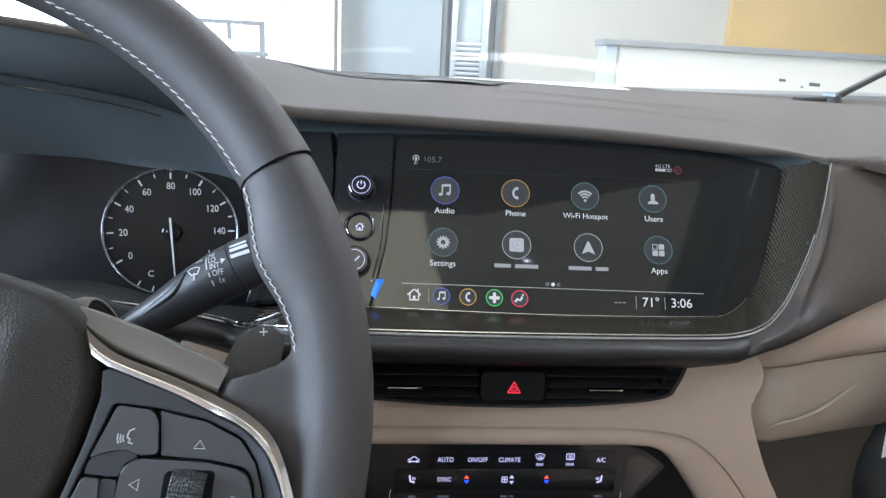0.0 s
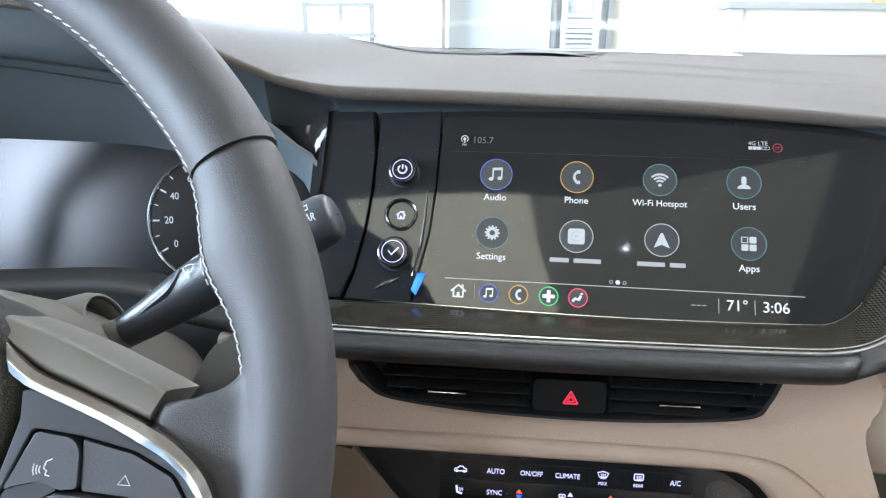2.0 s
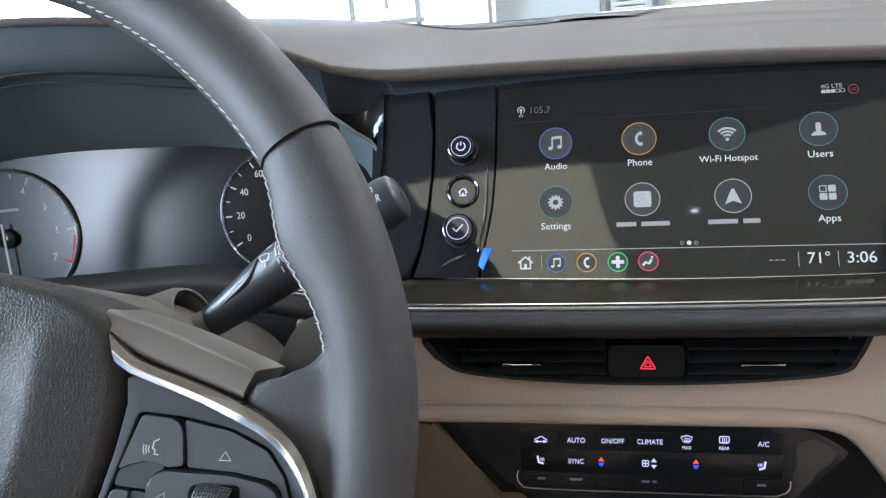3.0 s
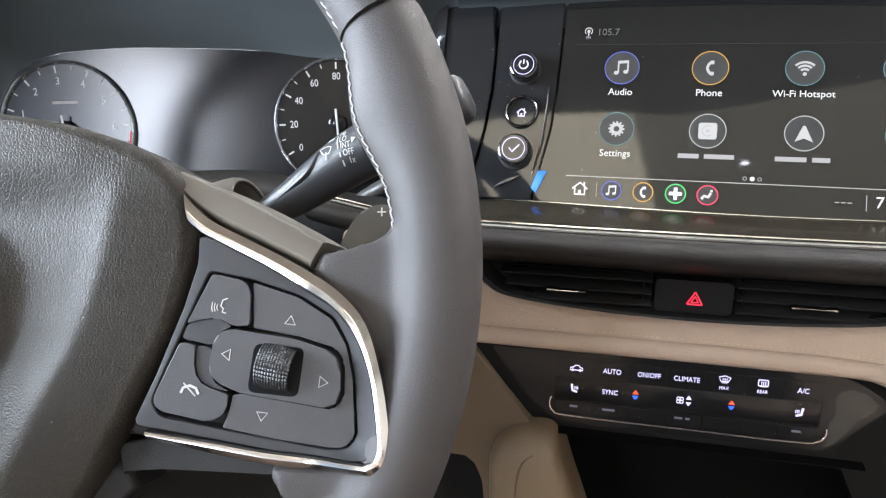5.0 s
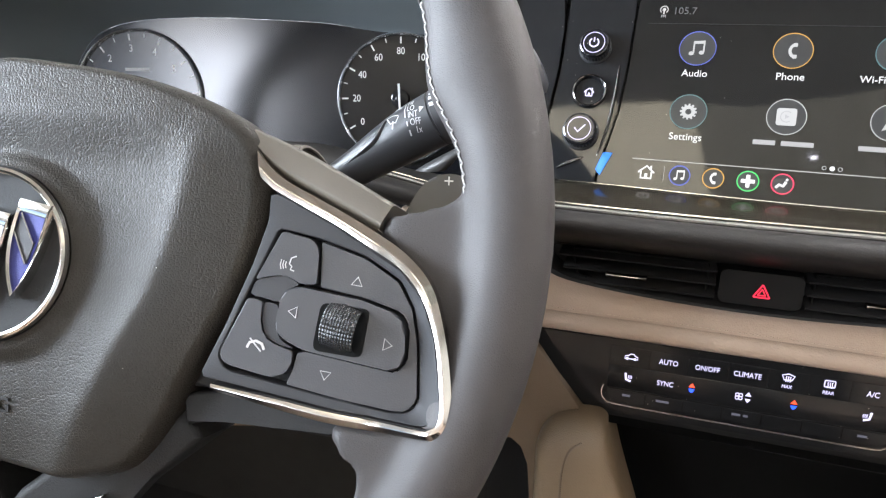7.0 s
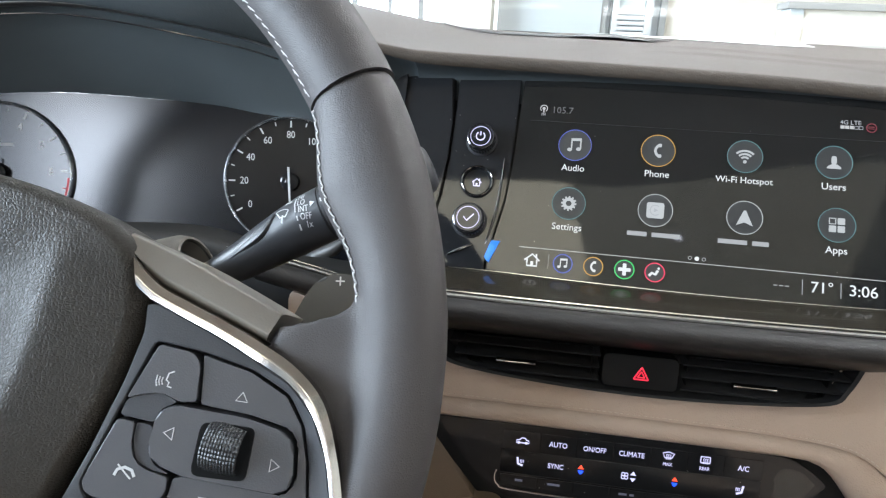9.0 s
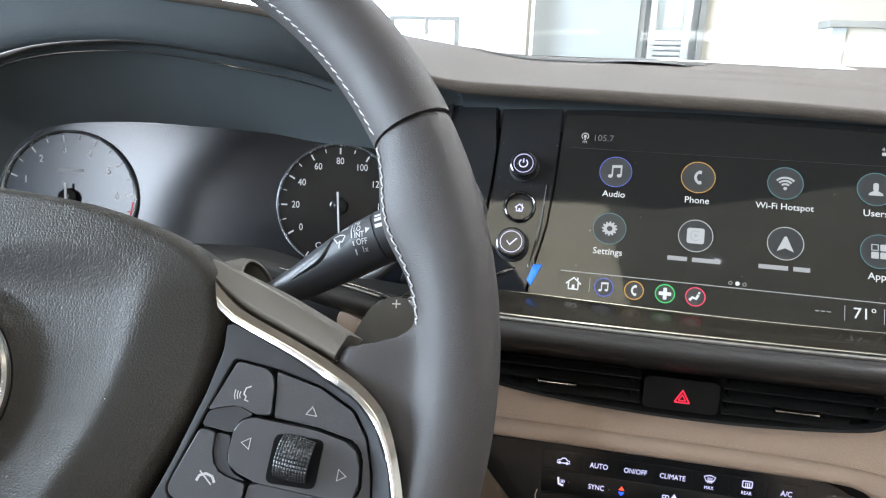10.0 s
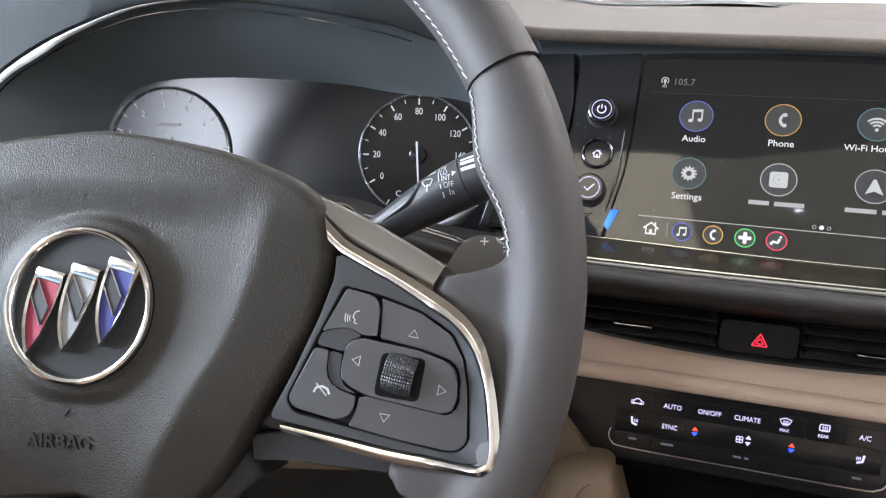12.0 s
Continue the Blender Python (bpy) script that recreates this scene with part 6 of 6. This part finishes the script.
    sheet(rows, bm, close_u=True)
    bm.verts.ensure_lookup_table()
    vs = list(bm.verts)
    bm.faces.new(list(reversed(vs[:seg])))
    bm.faces.new(vs[-seg:])
    return bm


part("rim_upper", rim_arc(27.32, 152.68, 90), LEATHER, wheel, "smooth black leather upper rim", angle=80)
GRIP = [(0.1317, 0.0192), (0.1372, 0.0172), (0.1420, 0.0176), (0.1475, 0.0200), (0.1560, 0.0270), (0.1680, 0.0200), (0.1700, -0.0200), (0.1650, -0.0600), (0.1500, -0.0950), (0.1300, -0.0980), (0.1180, -0.0900), (0.1210, -0.0800), (0.1265, -0.0700), (0.1279, -0.0640), (0.1268, -0.0587), (0.1200, -0.0540), (0.1168, -0.0530), (0.1168, -0.0470), (0.1444, -0.0470), (0.1513, -0.0465), (0.1540, -0.0430), (0.1540, -0.0339), (0.1515, -0.0189), (0.1470, -0.0045), (0.1390, 0.0045), (0.1285, 0.0110)]


def blended(name, arcs, grip, label):
    """Rim and spoke leather melted into one skin."""
    bm = rim_arc(*arcs, grow=-0.0006)
    slab(grip, -0.026, -0.0030, 0.003, 3, bm)
    ob = part(name, bm, LEATHER, wheel, label, angle=180)
    rm = ob.modifiers.new("skin", "REMESH")
    rm.mode, rm.voxel_size, rm.use_smooth_shade = "VOXEL", 0.0016, True
    sm = ob.modifiers.new("soften", "SMOOTH")
    sm.factor, sm.iterations = 0.5, 18
    return ob


blended("rim_side", (-95, 27.62, 90, 1), GRIP, "black leather rim side with thumb rest")
blended("rim_side", (152.38, 265, 80, 2), mirror(GRIP), "black leather rim side with thumb rest")
# white cross stitching round the inner rim


def inner_rim(a0, a1, k, thumb):
    out = []
    for i in range(k + 1):
        deg = a0 + (a1 - a0) * i / k
        q = radians(deg)
        b = 0.0060 * math.exp(-((deg - 17) / 7.0) ** 2) if thumb else 0.0
        rad = RC - RA * 0.90 - b
        out.append(Vector((rad * math.cos(q), RY + rad * math.sin(q), RZ + RA * 0.42)))
    return out


stitches("stitch", inner_rim(28, 78, 50, False), wheel, THREAD_WHITE, 36, 0.0042, 0.00025, up=(-0.6, -0.5, 0.6), slant=0.28)
stitches("stitch", [p + Vector((0, 0, -0.0006)) for p in inner_rim(28.4, 78.4, 50, False)], wheel, THREAD_WHITE, 36, 0.0020, 0.00024, up=(-0.6, -0.5, 0.6), slant=-0.8)
stitches("stitch", inner_rim(3, 26.5, 40, True), wheel, THREAD_WHITE, 18, 0.0036, 0.00025, up=(-0.8, -0.1, 0.6), slant=0.3)
stitches("stitch", inner_rim(3.4, 26.9, 40, True), wheel, THREAD_WHITE, 18, 0.0017, 0.00024, up=(-0.8, -0.1, 0.6), slant=-0.8)
low_edge_s = [Vector((x, y, -0.0150)) for x, y in ((0.1262, -0.0700), (0.1210, -0.0800), (0.1150, -0.0880), (0.1050, -0.0960))]
stitches("stitch", low_edge_s, wheel, THREAD_WHITE, 12, 0.0028, 0.00040, up=(-0.6, 0.4, 0.6))

# airbag cover
HALF = [(0.0, 0.0670), (0.0114, 0.0660), (0.0400, 0.0620), (0.0600, 0.0568), (0.0775, 0.0500), (0.0870, 0.0432), (0.0912, 0.0368), (0.0925, 0.0296), (0.0920, 0.0160), (0.0858, -0.0050), (0.0780, -0.0208), (0.0685, -0.0385), (0.0590, -0.0560), (0.0480, -0.0690), (0.0300, -0.0735), (0.0111, -0.0725), (0.0, -0.0710)]
right_half = even(curve([(x, y, 0) for x, y in HALF], 8), 90)
loop = [(p.x, p.y) for p in right_half] + [(-p.x, p.y) for p in reversed(right_half[1:-1])]
CREASE = ((-0.08, 0.0205), (-0.0650, 0.0275), (-0.0552, 0.0313), (-0.0392, 0.0399), (-0.0250, 0.0476), (-0.0128, 0.0545), (0.0003, 0.0598), (0.0135, 0.0636), (0.0278, 0.0665), (0.0422, 0.0692), (0.07, 0.0740))


def cover_z(x, y):
    """Cushion with a crease on either side of the emblem and a brow along its top."""
    d = abs(x) - lerp_table(CREASE, y)
    k = ease((0.050 - y) / 0.022)
    soft = math.sqrt(d * d + 0.0021 ** 2)
    rise = -0.0060 * (1 - math.exp(-0.5 * (soft - d) / 0.016)) - 0.5 * (soft + d) * 0.20
    brow = -0.10 * max(0.0, y - 0.047) - 0.05 * max(0.0, abs(x) - 0.055)
    curl = -2.6 * max(0.0, -0.018 - y) ** 2
    return 0.0020 + rise * k + brow * (1 - k) + curl


rows = [[(x * 0.985, y * 0.985, -0.040) for x, y in loop], [(x, y, -0.018) for x, y in loop]]
for q, drop in ((0.0, 0.0062), (0.012, 0.0034), (0.03, 0.0016), (0.055, 0.0005)) + tuple((0.055 + 0.945 * i / 48, 0.0) for i in range(1, 49)):
    row = []
    for x, y in loop:
        a = math.atan2(y, x)
        px, py = x + (0.0305 * math.cos(a) - x) * q, y + (0.0305 * math.sin(a) - y) * q
        z = cover_z(px, py) - drop
        s = ease((q - 0.85) / 0.15)
        row.append((px, py, z * (1 - s) - 0.0008 * s))
    rows.append(row)
rows.append([(0.0292 * math.cos(q), 0.0292 * math.sin(q), 0.0) for q in [math.atan2(y, x) for x, y in loop]])
rows.append([(0.0290 * math.cos(q), 0.0290 * math.sin(q), -0.002) for q in [math.atan2(y, x) for x, y in loop]])
cover = part("airbag_cover", sheet(rows, close_u=True), PAD, wheel, "grained black airbag cover with a moulded airbag mark", angle=60)
part("back_shell", slab([(x * 0.9, y * 0.9) for x, y in loop], -0.062, -0.03), MATTE, wheel)
bm = words("AIRBAG", 0.0072, -0.0052, -0.0500, 0.0, 0.0006, bold=0.0001)
for v in bm.verts:
    v.co.z += cover_z(v.co.x, v.co.y)
part("airbag_lettering", bm, material("embossed_vinyl", (0.015, 0.015, 0.015), 0.5, vary=0.05), cover, "embossed airbag lettering")
part("airbag_mark", ribbon([(-0.0120, -0.0375), (-0.0100, -0.0402), (-0.0040, -0.0402), (-0.0020, -0.0375)], 0.0008, cover_z(0, -0.04), cover_z(0, -0.04) + 0.0006), MATTE, cover)

emb = part("emblem", disc(0, 0, 0.0292, -0.002, -0.0006, 64), MATTE, wheel, "round emblem, chrome ring and three slanted shields in red, silver and blue")
part("emblem_ring", lathe([(0.0259, -0.0005), (0.0261, 0.0014), (0.0267, 0.0022), (0.0275, 0.0025), (0.0284, 0.0020), (0.0287, 0.0010), (0.0288, -0.0008)], 96), CHROME, emb)


def shield(x, y, colour):
    """A plain slanted shield: sloping chrome brow, raised chrome border and a dark diagonal band between two chrome lines."""
    left = even(curve([(x, y, 0), (x - 0.0024, y - 0.0085, 0), (x - 0.0036, y - 0.0175, 0), (x - 0.0030, y - 0.0255, 0), (x - 0.0008, y - 0.0325, 0)], 6), 14)
    right = even(curve([(x - 0.0008, y - 0.0325, 0), (x + 0.0036, y - 0.0262, 0), (x + 0.0068, y - 0.0190, 0), (x + 0.0094, y - 0.0105, 0), (x + 0.0112, y - 0.0022, 0)], 6), 14)
    out = [(a.x, a.y) for a in left] + [(a.x, a.y) for a in right[1:]]
    cx, cy = x + 0.0036, y - 0.0158
    small = [(cx + (a - cx) * 0.80, min(cy + (b - cy) * 0.90, y - 0.0042 - 0.20 * (a - x))) for a, b in out]
    mid = [((a + c) / 2, (b + d) / 2) for (a, b), (c, d) in zip(out, small)]
    rows = [[(a, b, -0.0006) for a, b in out], [(a, b, 0.0030) for a, b in out], [(a, b, 0.0037) for a, b in mid], [(a, b, 0.0031) for a, b in small], [(a, b, 0.0018) for a, b in small]]
    part("shield_border", sheet(rows, close_u=True), CHROME, emb)
    part("shield_field", slab(small, 0.0012, 0.0021), colour, emb)
    band = [(x + 0.0007, y - 0.0046), (x + 0.0056, y - 0.0145), (x + 0.0033, y - 0.0212), (x - 0.0014, y - 0.0108)]
    part("shield_band", slab(band, 0.0020, 0.0026), PLASTIC, emb)
    part("band_line", ribbon([band[0], band[1]], 0.0005, 0.0020, 0.0030), CHROME, emb)
    part("band_line", ribbon([band[2], band[3]], 0.0005, 0.0020, 0.0030), CHROME, emb)


SH_RED = material("emblem_red", (0.27, 0.022, 0.050), 0.45, metal=0.25, coat=0.15, bump=0.4, bump_scale=2500, vary=0.05)
SH_SILVER = material("emblem_silver", (0.25, 0.25, 0.255), 0.45, metal=0.3, coat=0.15, bump=0.4, bump_scale=2500, vary=0.05)
SH_BLUE = material("emblem_blue", (0.035, 0.042, 0.20), 0.45, metal=0.25, coat=0.15, bump=0.4, bump_scale=2500, vary=0.05)
shield(-0.0160, 0.0132, SH_RED)
shield(-0.0023, 0.0152, SH_SILVER)
shield(0.0120, 0.0182, SH_BLUE)

# spokes
C_OUT = [(0.0890, 0.0368), (0.0925, 0.0330), (0.0988, 0.0278), (0.1088, 0.0228), (0.1190, 0.0178), (0.1290, 0.0124), (0.1397, 0.0056), (0.1478, -0.0036), (0.1525, -0.0189), (0.1549, -0.0339), (0.1550, -0.0430), (0.1517, -0.0474), (0.1444, -0.0479), (0.1198, -0.0466), (0.1000, -0.0432), (0.0800, -0.0392)]
C_IN = [(0.0912, 0.0275), (0.0935, 0.0250), (0.0985, 0.0224), (0.1041, 0.0196), (0.1162, 0.0136), (0.1272, 0.0071), (0.1376, 0.0008), (0.1446, -0.0073), (0.1490, -0.0190), (0.1511, -0.0340), (0.1511, -0.0418), (0.1485, -0.0443), (0.1440, -0.0447), (0.1197, -0.0426), (0.1000, -0.0396), (0.0792, -0.0366)]
VOICE = [(0.0992, 0.0115), (0.1092, 0.0092), (0.1113, 0.0060), (0.1112, -0.0048), (0.1060, -0.0046), (0.1008, -0.0020), (0.0940, -0.0030), (0.0912, -0.0042)]
VOICE_DIP = [(0.0912, -0.0044), (0.0940, -0.0032), (0.1006, -0.0022), (0.1056, -0.0048), (0.1014, -0.0066), (0.0994, -0.0106), (0.0897, -0.0086)]
PHONE = [(0.0893, -0.0095), (0.0945, -0.0104), (0.0938, -0.0160), (0.0950, -0.0212), (0.0990, -0.0236), (0.1052, -0.0252), (0.1044, -0.0302), (0.1022, -0.0324), (0.0981, -0.0336), (0.0832, -0.0305), (0.0812, -0.0280), (0.0818, -0.0257)]
CALL_DIP = [(0.0946, -0.0106), (0.0991, -0.0114), (0.0984, -0.0181), (0.1004, -0.0222), (0.1050, -0.0247), (0.0992, -0.0234), (0.0953, -0.0210), (0.0941, -0.0160)]
ROCKER = [(0.1008, -0.0078), (0.1047, -0.0053), (0.1262, -0.0086), (0.1373, -0.0122), (0.1397, -0.0160), (0.1399, -0.0258), (0.1370, -0.0292), (0.1088, -0.0246), (0.1010, -0.0212), (0.0990, -0.0181)]
KEYRING = [(0.1118, 0.0088), (0.1259, 0.0040), (0.1364, -0.0026), (0.1410, -0.0106), (0.1430, -0.0207), (0.1438, -0.0376), (0.1406, -0.0410), (0.1358, -0.0410), (0.1199, -0.0387), (0.1028, -0.0356), (0.1050, -0.0310), (0.1059, -0.0256),
           (0.1090, -0.0253), (0.1370, -0.0299), (0.1406, -0.0264), (0.1407, -0.0158), (0.1380, -0.0114), (0.1264, -0.0078), (0.1120, -0.0054)]


def reach(poly, c, a):
    """How far from c the outline lies in the direction a."""
    d = Vector((math.cos(a), math.sin(a)))
    best = 0.0
    for p, q in zip(poly, poly[1:] + poly[:1]):
        e, g = Vector(q) - Vector(p), Vector(p) - c
        den = d.x * e.y - d.y * e.x
        if abs(den) > 1e-12:
            t, s = (g.x * e.y - g.y * e.x) / den, (g.x * d.y - g.y * d.x) / den
            if t > 0 and -1e-6 <= s <= 1 + 1e-6:
                best = max(best, t)
    return best


def spoke(f):
    def q(pts):
        return [(f * x, y) for x, y in pts]
    bez = rounded([(0.0975, 0.0119), (0.0990, 0.0121), (0.1117, 0.0095), (0.1262, 0.0048), (0.1372, -0.0020), (0.1418, -0.0106), (0.1437, -0.0207), (0.1446, -0.0378), (0.1412, -0.0418), (0.1358, -0.0418), (0.1127, -0.0380), (0.0828, -0.0324), (0.0800, -0.0278), (0.0893, -0.0066)], 0.002, 3)
    rim = rounded([(0.0938, 0.0235)] + C_IN[2:-2] + [(0.0742, -0.0350), (0.0815, -0.0190), (0.0895, 0.0010), (0.0938, 0.0150)], 0.0015, 3)
    mid = Vector((0.1150, -0.0150))
    rows = []
    for i in range(161):
        a = 2 * math.pi * i / 160
        r0, r1 = reach(bez, mid, a), reach(rim, mid, a)
        r0 = min(r0, r1 - 0.0006)
        rise = 0.0034 * ease((mid.x + r1 * math.cos(a) - 0.128) / 0.022)
        ring_pts = ((r1, -0.035), (r1, -0.0030 + rise), (r1 - 0.0005, -0.0024 + rise), (r0 + (r1 - r0) * 0.45, -0.0022 + rise * 0.18), (r0 + 0.0004, -0.0022), (r0, -0.0026), (r0, -0.010))
        rows.append([(f * (mid.x + r * math.cos(a)), mid.y + r * math.sin(a), z) for r, z in ring_pts])
    body = part("spoke", sheet(rows), SPOKEBODY, wheel, angle=35)
    co = even(curve([(f * x, y, 0) for x, y in C_OUT], 8), 80)
    fine = even(curve([(f * x, y, 0) for x, y in C_IN], 12), 500)
    ci = [min(fine, key=lambda c: (c - a).length) for a in co]
    ci[0], ci[-1] = fine[0], fine[-1]
    lift = []
    for a in co:
        s = min(1, max(0, (abs(a.x) - 0.128) / 0.022))
        lift.append(Vector((0, 0, 0.0042 * s * s * (3 - 2 * s))))
    co, ci = [a + h for a, h in zip(co, lift)], [b + h for b, h in zip(ci, lift)]
    rows = []
    for a, b in zip(co, ci):
        prof = ((0.0, -0.012), (0.0, -0.0022), (0.05, -0.0012), (0.50, -0.0002), (0.55, -0.0001), (0.60, -0.0001), (0.92, -0.0003), (1.0, -0.0012), (1.0, -0.010))
        rows.append([a.lerp(b, s) + Vector((0, 0, z)) for s, z in prof])
    part("chrome_trim", sheet(rows), TRIMCHROME, wheel, "bent chrome trim round the spoke", angle=24)
    part("spoke_core", slab(q([(0.070, 0.044), (0.094, 0.033), (0.1080, 0.0240), (0.115, -0.040), (0.080, -0.041), (0.060, -0.040), (0.075, 0.0)]), -0.040, -0.0125, 0.002, 2), MATTE, wheel)
    up = even(curve([(f * x, y, 0) for x, y in ((0.0640, 0.0525), (0.0766, 0.0482), (0.0913, 0.0426), (0.1048, 0.0366), (0.1152, 0.0312), (0.1264, 0.0252), (0.1328, 0.0215))], 6), 30)
    dn = even(curve([(f * x, y, 0) for x, y in ((0.0760, 0.0440), (0.0883, 0.0374), (0.0919, 0.0334), (0.0984, 0.0283), (0.1086, 0.0232), (0.1187, 0.0183), (0.1288, 0.0132))], 6), 30)
    rows = []
    for a, b in zip(up, dn):
        rows.append([a + Vector((0, 0, -0.040)), a + Vector((0, 0, -0.0100)), a.lerp(b, 0.05) + Vector((0, 0, -0.0062)), a.lerp(b, 0.12) + Vector((0, 0, -0.0050)), a.lerp(b, 0.45) + Vector((0, 0, -0.0038)), a.lerp(b, 0.74) + Vector((0, 0, -0.0028)), a.lerp(b, 0.82) + Vector((0, 0, -0.0029)), b + Vector((0, 0, -0.0044)), b + Vector((0, 0, -0.03))])
    cap = sheet(rows)
    cap.verts.ensure_lookup_table()
    cap.faces.new(list(cap.verts)[-9:])
    part("spoke_cap", cap, CAP, wheel, "dark satin cover over the spoke", angle=55)
    part("lower_cap", slab(q([(0.0640, -0.0430), (0.0851, -0.0398), (0.1198, -0.0466), (0.1240, -0.0470), (0.1166, -0.0500), (0.1160, -0.0532), (0.0790, -0.0500), (0.0660, -0.0530)]), -0.036, -0.0125, 0.003, 3), MATTE, wheel)
    part("button_well", slab(q(bez), -0.014, -0.0085), MATTE, body)
    for name, pts, h, r in (("voice_button", VOICE, -0.0010, 0.0014), ("call_button", PHONE, -0.0010, 0.0014), ("rocker", ROCKER, 0.0006, 0.0022), ("direction_plate", KEYRING, -0.0018, 0.0009)):
        part(name, slab(q(rounded(pts, r, 3)), -0.010, h, 0.0007 if name == "rocker" else 0.0004, 3), BUTTON, body)
    part("thumb_recess", slab(q(rounded(VOICE_DIP, 0.0012, 3)), -0.010, -0.0018), RECESS_SHADE, body, smooth=False)
    part("thumb_recess", slab(q(rounded(CALL_DIP, 0.0012, 3)), -0.010, -0.0018), RECESS_SHADE, body, smooth=False)
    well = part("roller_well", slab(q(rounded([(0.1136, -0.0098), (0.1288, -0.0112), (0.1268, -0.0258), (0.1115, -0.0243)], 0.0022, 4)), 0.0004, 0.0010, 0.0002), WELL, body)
    # knurled roller
    rows = []
    c0, c1 = Vector((f * 0.1150, -0.0160, -0.0012)), Vector((f * 0.1254, -0.0180, -0.0012))
    side = (c1 - c0).normalized()
    upv = Vector((0, 0, 1)).cross(side).normalized()
    for i in range(25):
        c = c0.lerp(c1, i / 24)
        bulge = 0.0005 * math.sin(math.pi * i / 24)
        row = []
        for j in range(72):
            s = 2 * math.pi * j / 72
            r = 0.0064 + bulge + (0.00045 if (i % 2 and j % 2) else 0.0)
            row.append(c + upv * r * math.cos(s) + Vector((0, 0, 1)) * r * math.sin(s))
        rows.append(row)
    part("roller", sheet(rows, close_u=True), RUBBER, body, "knurled black roller", angle=20)
    # printed marks
    for x, y, a in ((0.1237, -0.0034, 90), (0.1153, -0.0316, -90), (0.1051, -0.0132, 180), (0.1343, -0.0213, 0)):
        tri = [(0.0018, 0.0), (-0.0008, 0.0017), (-0.0008, -0.0017)]
        ca, sa = math.cos(radians(a - 7)), math.sin(radians(a - 7))
        z = 0.0006 if a in (180, 0) else -0.0018
        part("arrow_mark", ribbon([(f * (x + px * ca - py * sa), y + px * sa + py * ca) for px, py in tri], 0.00034, z, z + 0.0002, closed=True), MARK, body)
    bm = bmesh.new()
    vx, vy = f * 0.1023, 0.0014
    for i in range(3):
        ribbon([(vx - 0.0012 - 0.0008 * i, vy + 0.0007 + 0.0003 * i), (vx - 0.0015 - 0.0008 * i, vy - 0.0004), (vx - 0.0012 - 0.0008 * i, vy - 0.0014 - 0.0002 * i)], 0.0003, -0.0010, -0.0008, bm)
    ribbon([(vx + 0.0020, vy + 0.0024), (vx + 0.0004, vy + 0.0018), (vx - 0.0002, vy), (vx + 0.0006, vy - 0.0008), (vx + 0.0002, vy - 0.0018), (vx + 0.0014, vy - 0.0022)], 0.0004, -0.0010, -0.0008, bm)
    part("voice_mark", bm, MARK, body)
    px0, py0 = f * 0.0929, -0.0242
    bm = ribbon([(px0 - 0.0028, py0 - 0.0008), (px0 - 0.0020, py0 + 0.0008), (px0, py0 + 0.0014), (px0 + 0.0020, py0 + 0.0006), (px0 + 0.0028, py0 - 0.0012)], 0.0008, -0.0010, -0.0008)
    ribbon([(px0 - 0.0020, py0 + 0.0022), (px0 + 0.0018, py0 - 0.0018)], 0.0004, -0.0010, -0.0008, bm)
    part("call_mark", bm, MARK, body)
    # shift paddle behind the spoke
    pad_pts = rounded([(0.1180, 0.0050), (0.1246, 0.0193), (0.1310, 0.0322), (0.1360, 0.0385), (0.1440, 0.0400), (0.1505, 0.0385), (0.1520, 0.0330), (0.1500, 0.0240), (0.1440, 0.0100), (0.135, -0.01), (0.118, -0.01)], 0.003, 3)
    pd = part("shift_paddle", slab(q(pad_pts), -0.060, -0.0535, 0.0025, 3), PADDLE, wheel)
    part("plus_mark" if f > 0 else "minus_mark", ribbon([(f * 0.1420, 0.0368), (f * 0.1446, 0.0372)], 0.0005, -0.0535, -0.0532) if f < 0 else ribbon([(0.1433, 0.0352), (0.1433, 0.0386)], 0.0005, -0.0535, -0.0532, ribbon([(0.1416, 0.0369), (0.1450, 0.0369)], 0.0005, -0.0535, -0.0532)), PRINT, pd)


spoke(1)
spoke(-1)
# lower spokes with chrome inlays
for f in (1, -1):
    a = [(f * x, y) for x, y in ((0.0180, -0.0700), (0.0640, -0.0480), (0.0700, -0.0580), (0.0560, -0.0690), (0.0420, -0.0800), (0.0250, -0.1000), (0.0150, -0.1300), (-0.0100, -0.1400), (-0.0100, -0.1000), (0.0050, -0.0800))]
    part("lower_spoke", slab(a, -0.040, -0.0140, 0.004, 3), MATTE, wheel)
    b = [(f * x, y) for x, y in ((0.0400, -0.0775), (0.0330, -0.0800), (0.0170, -0.0935), (0.0060, -0.1150), (0.0130, -0.1150), (0.0230, -0.0960))]
    part("lower_inlay", slab(b, -0.016, -0.0115, 0.0012, 2), CHROME, wheel, "chrome inlay")
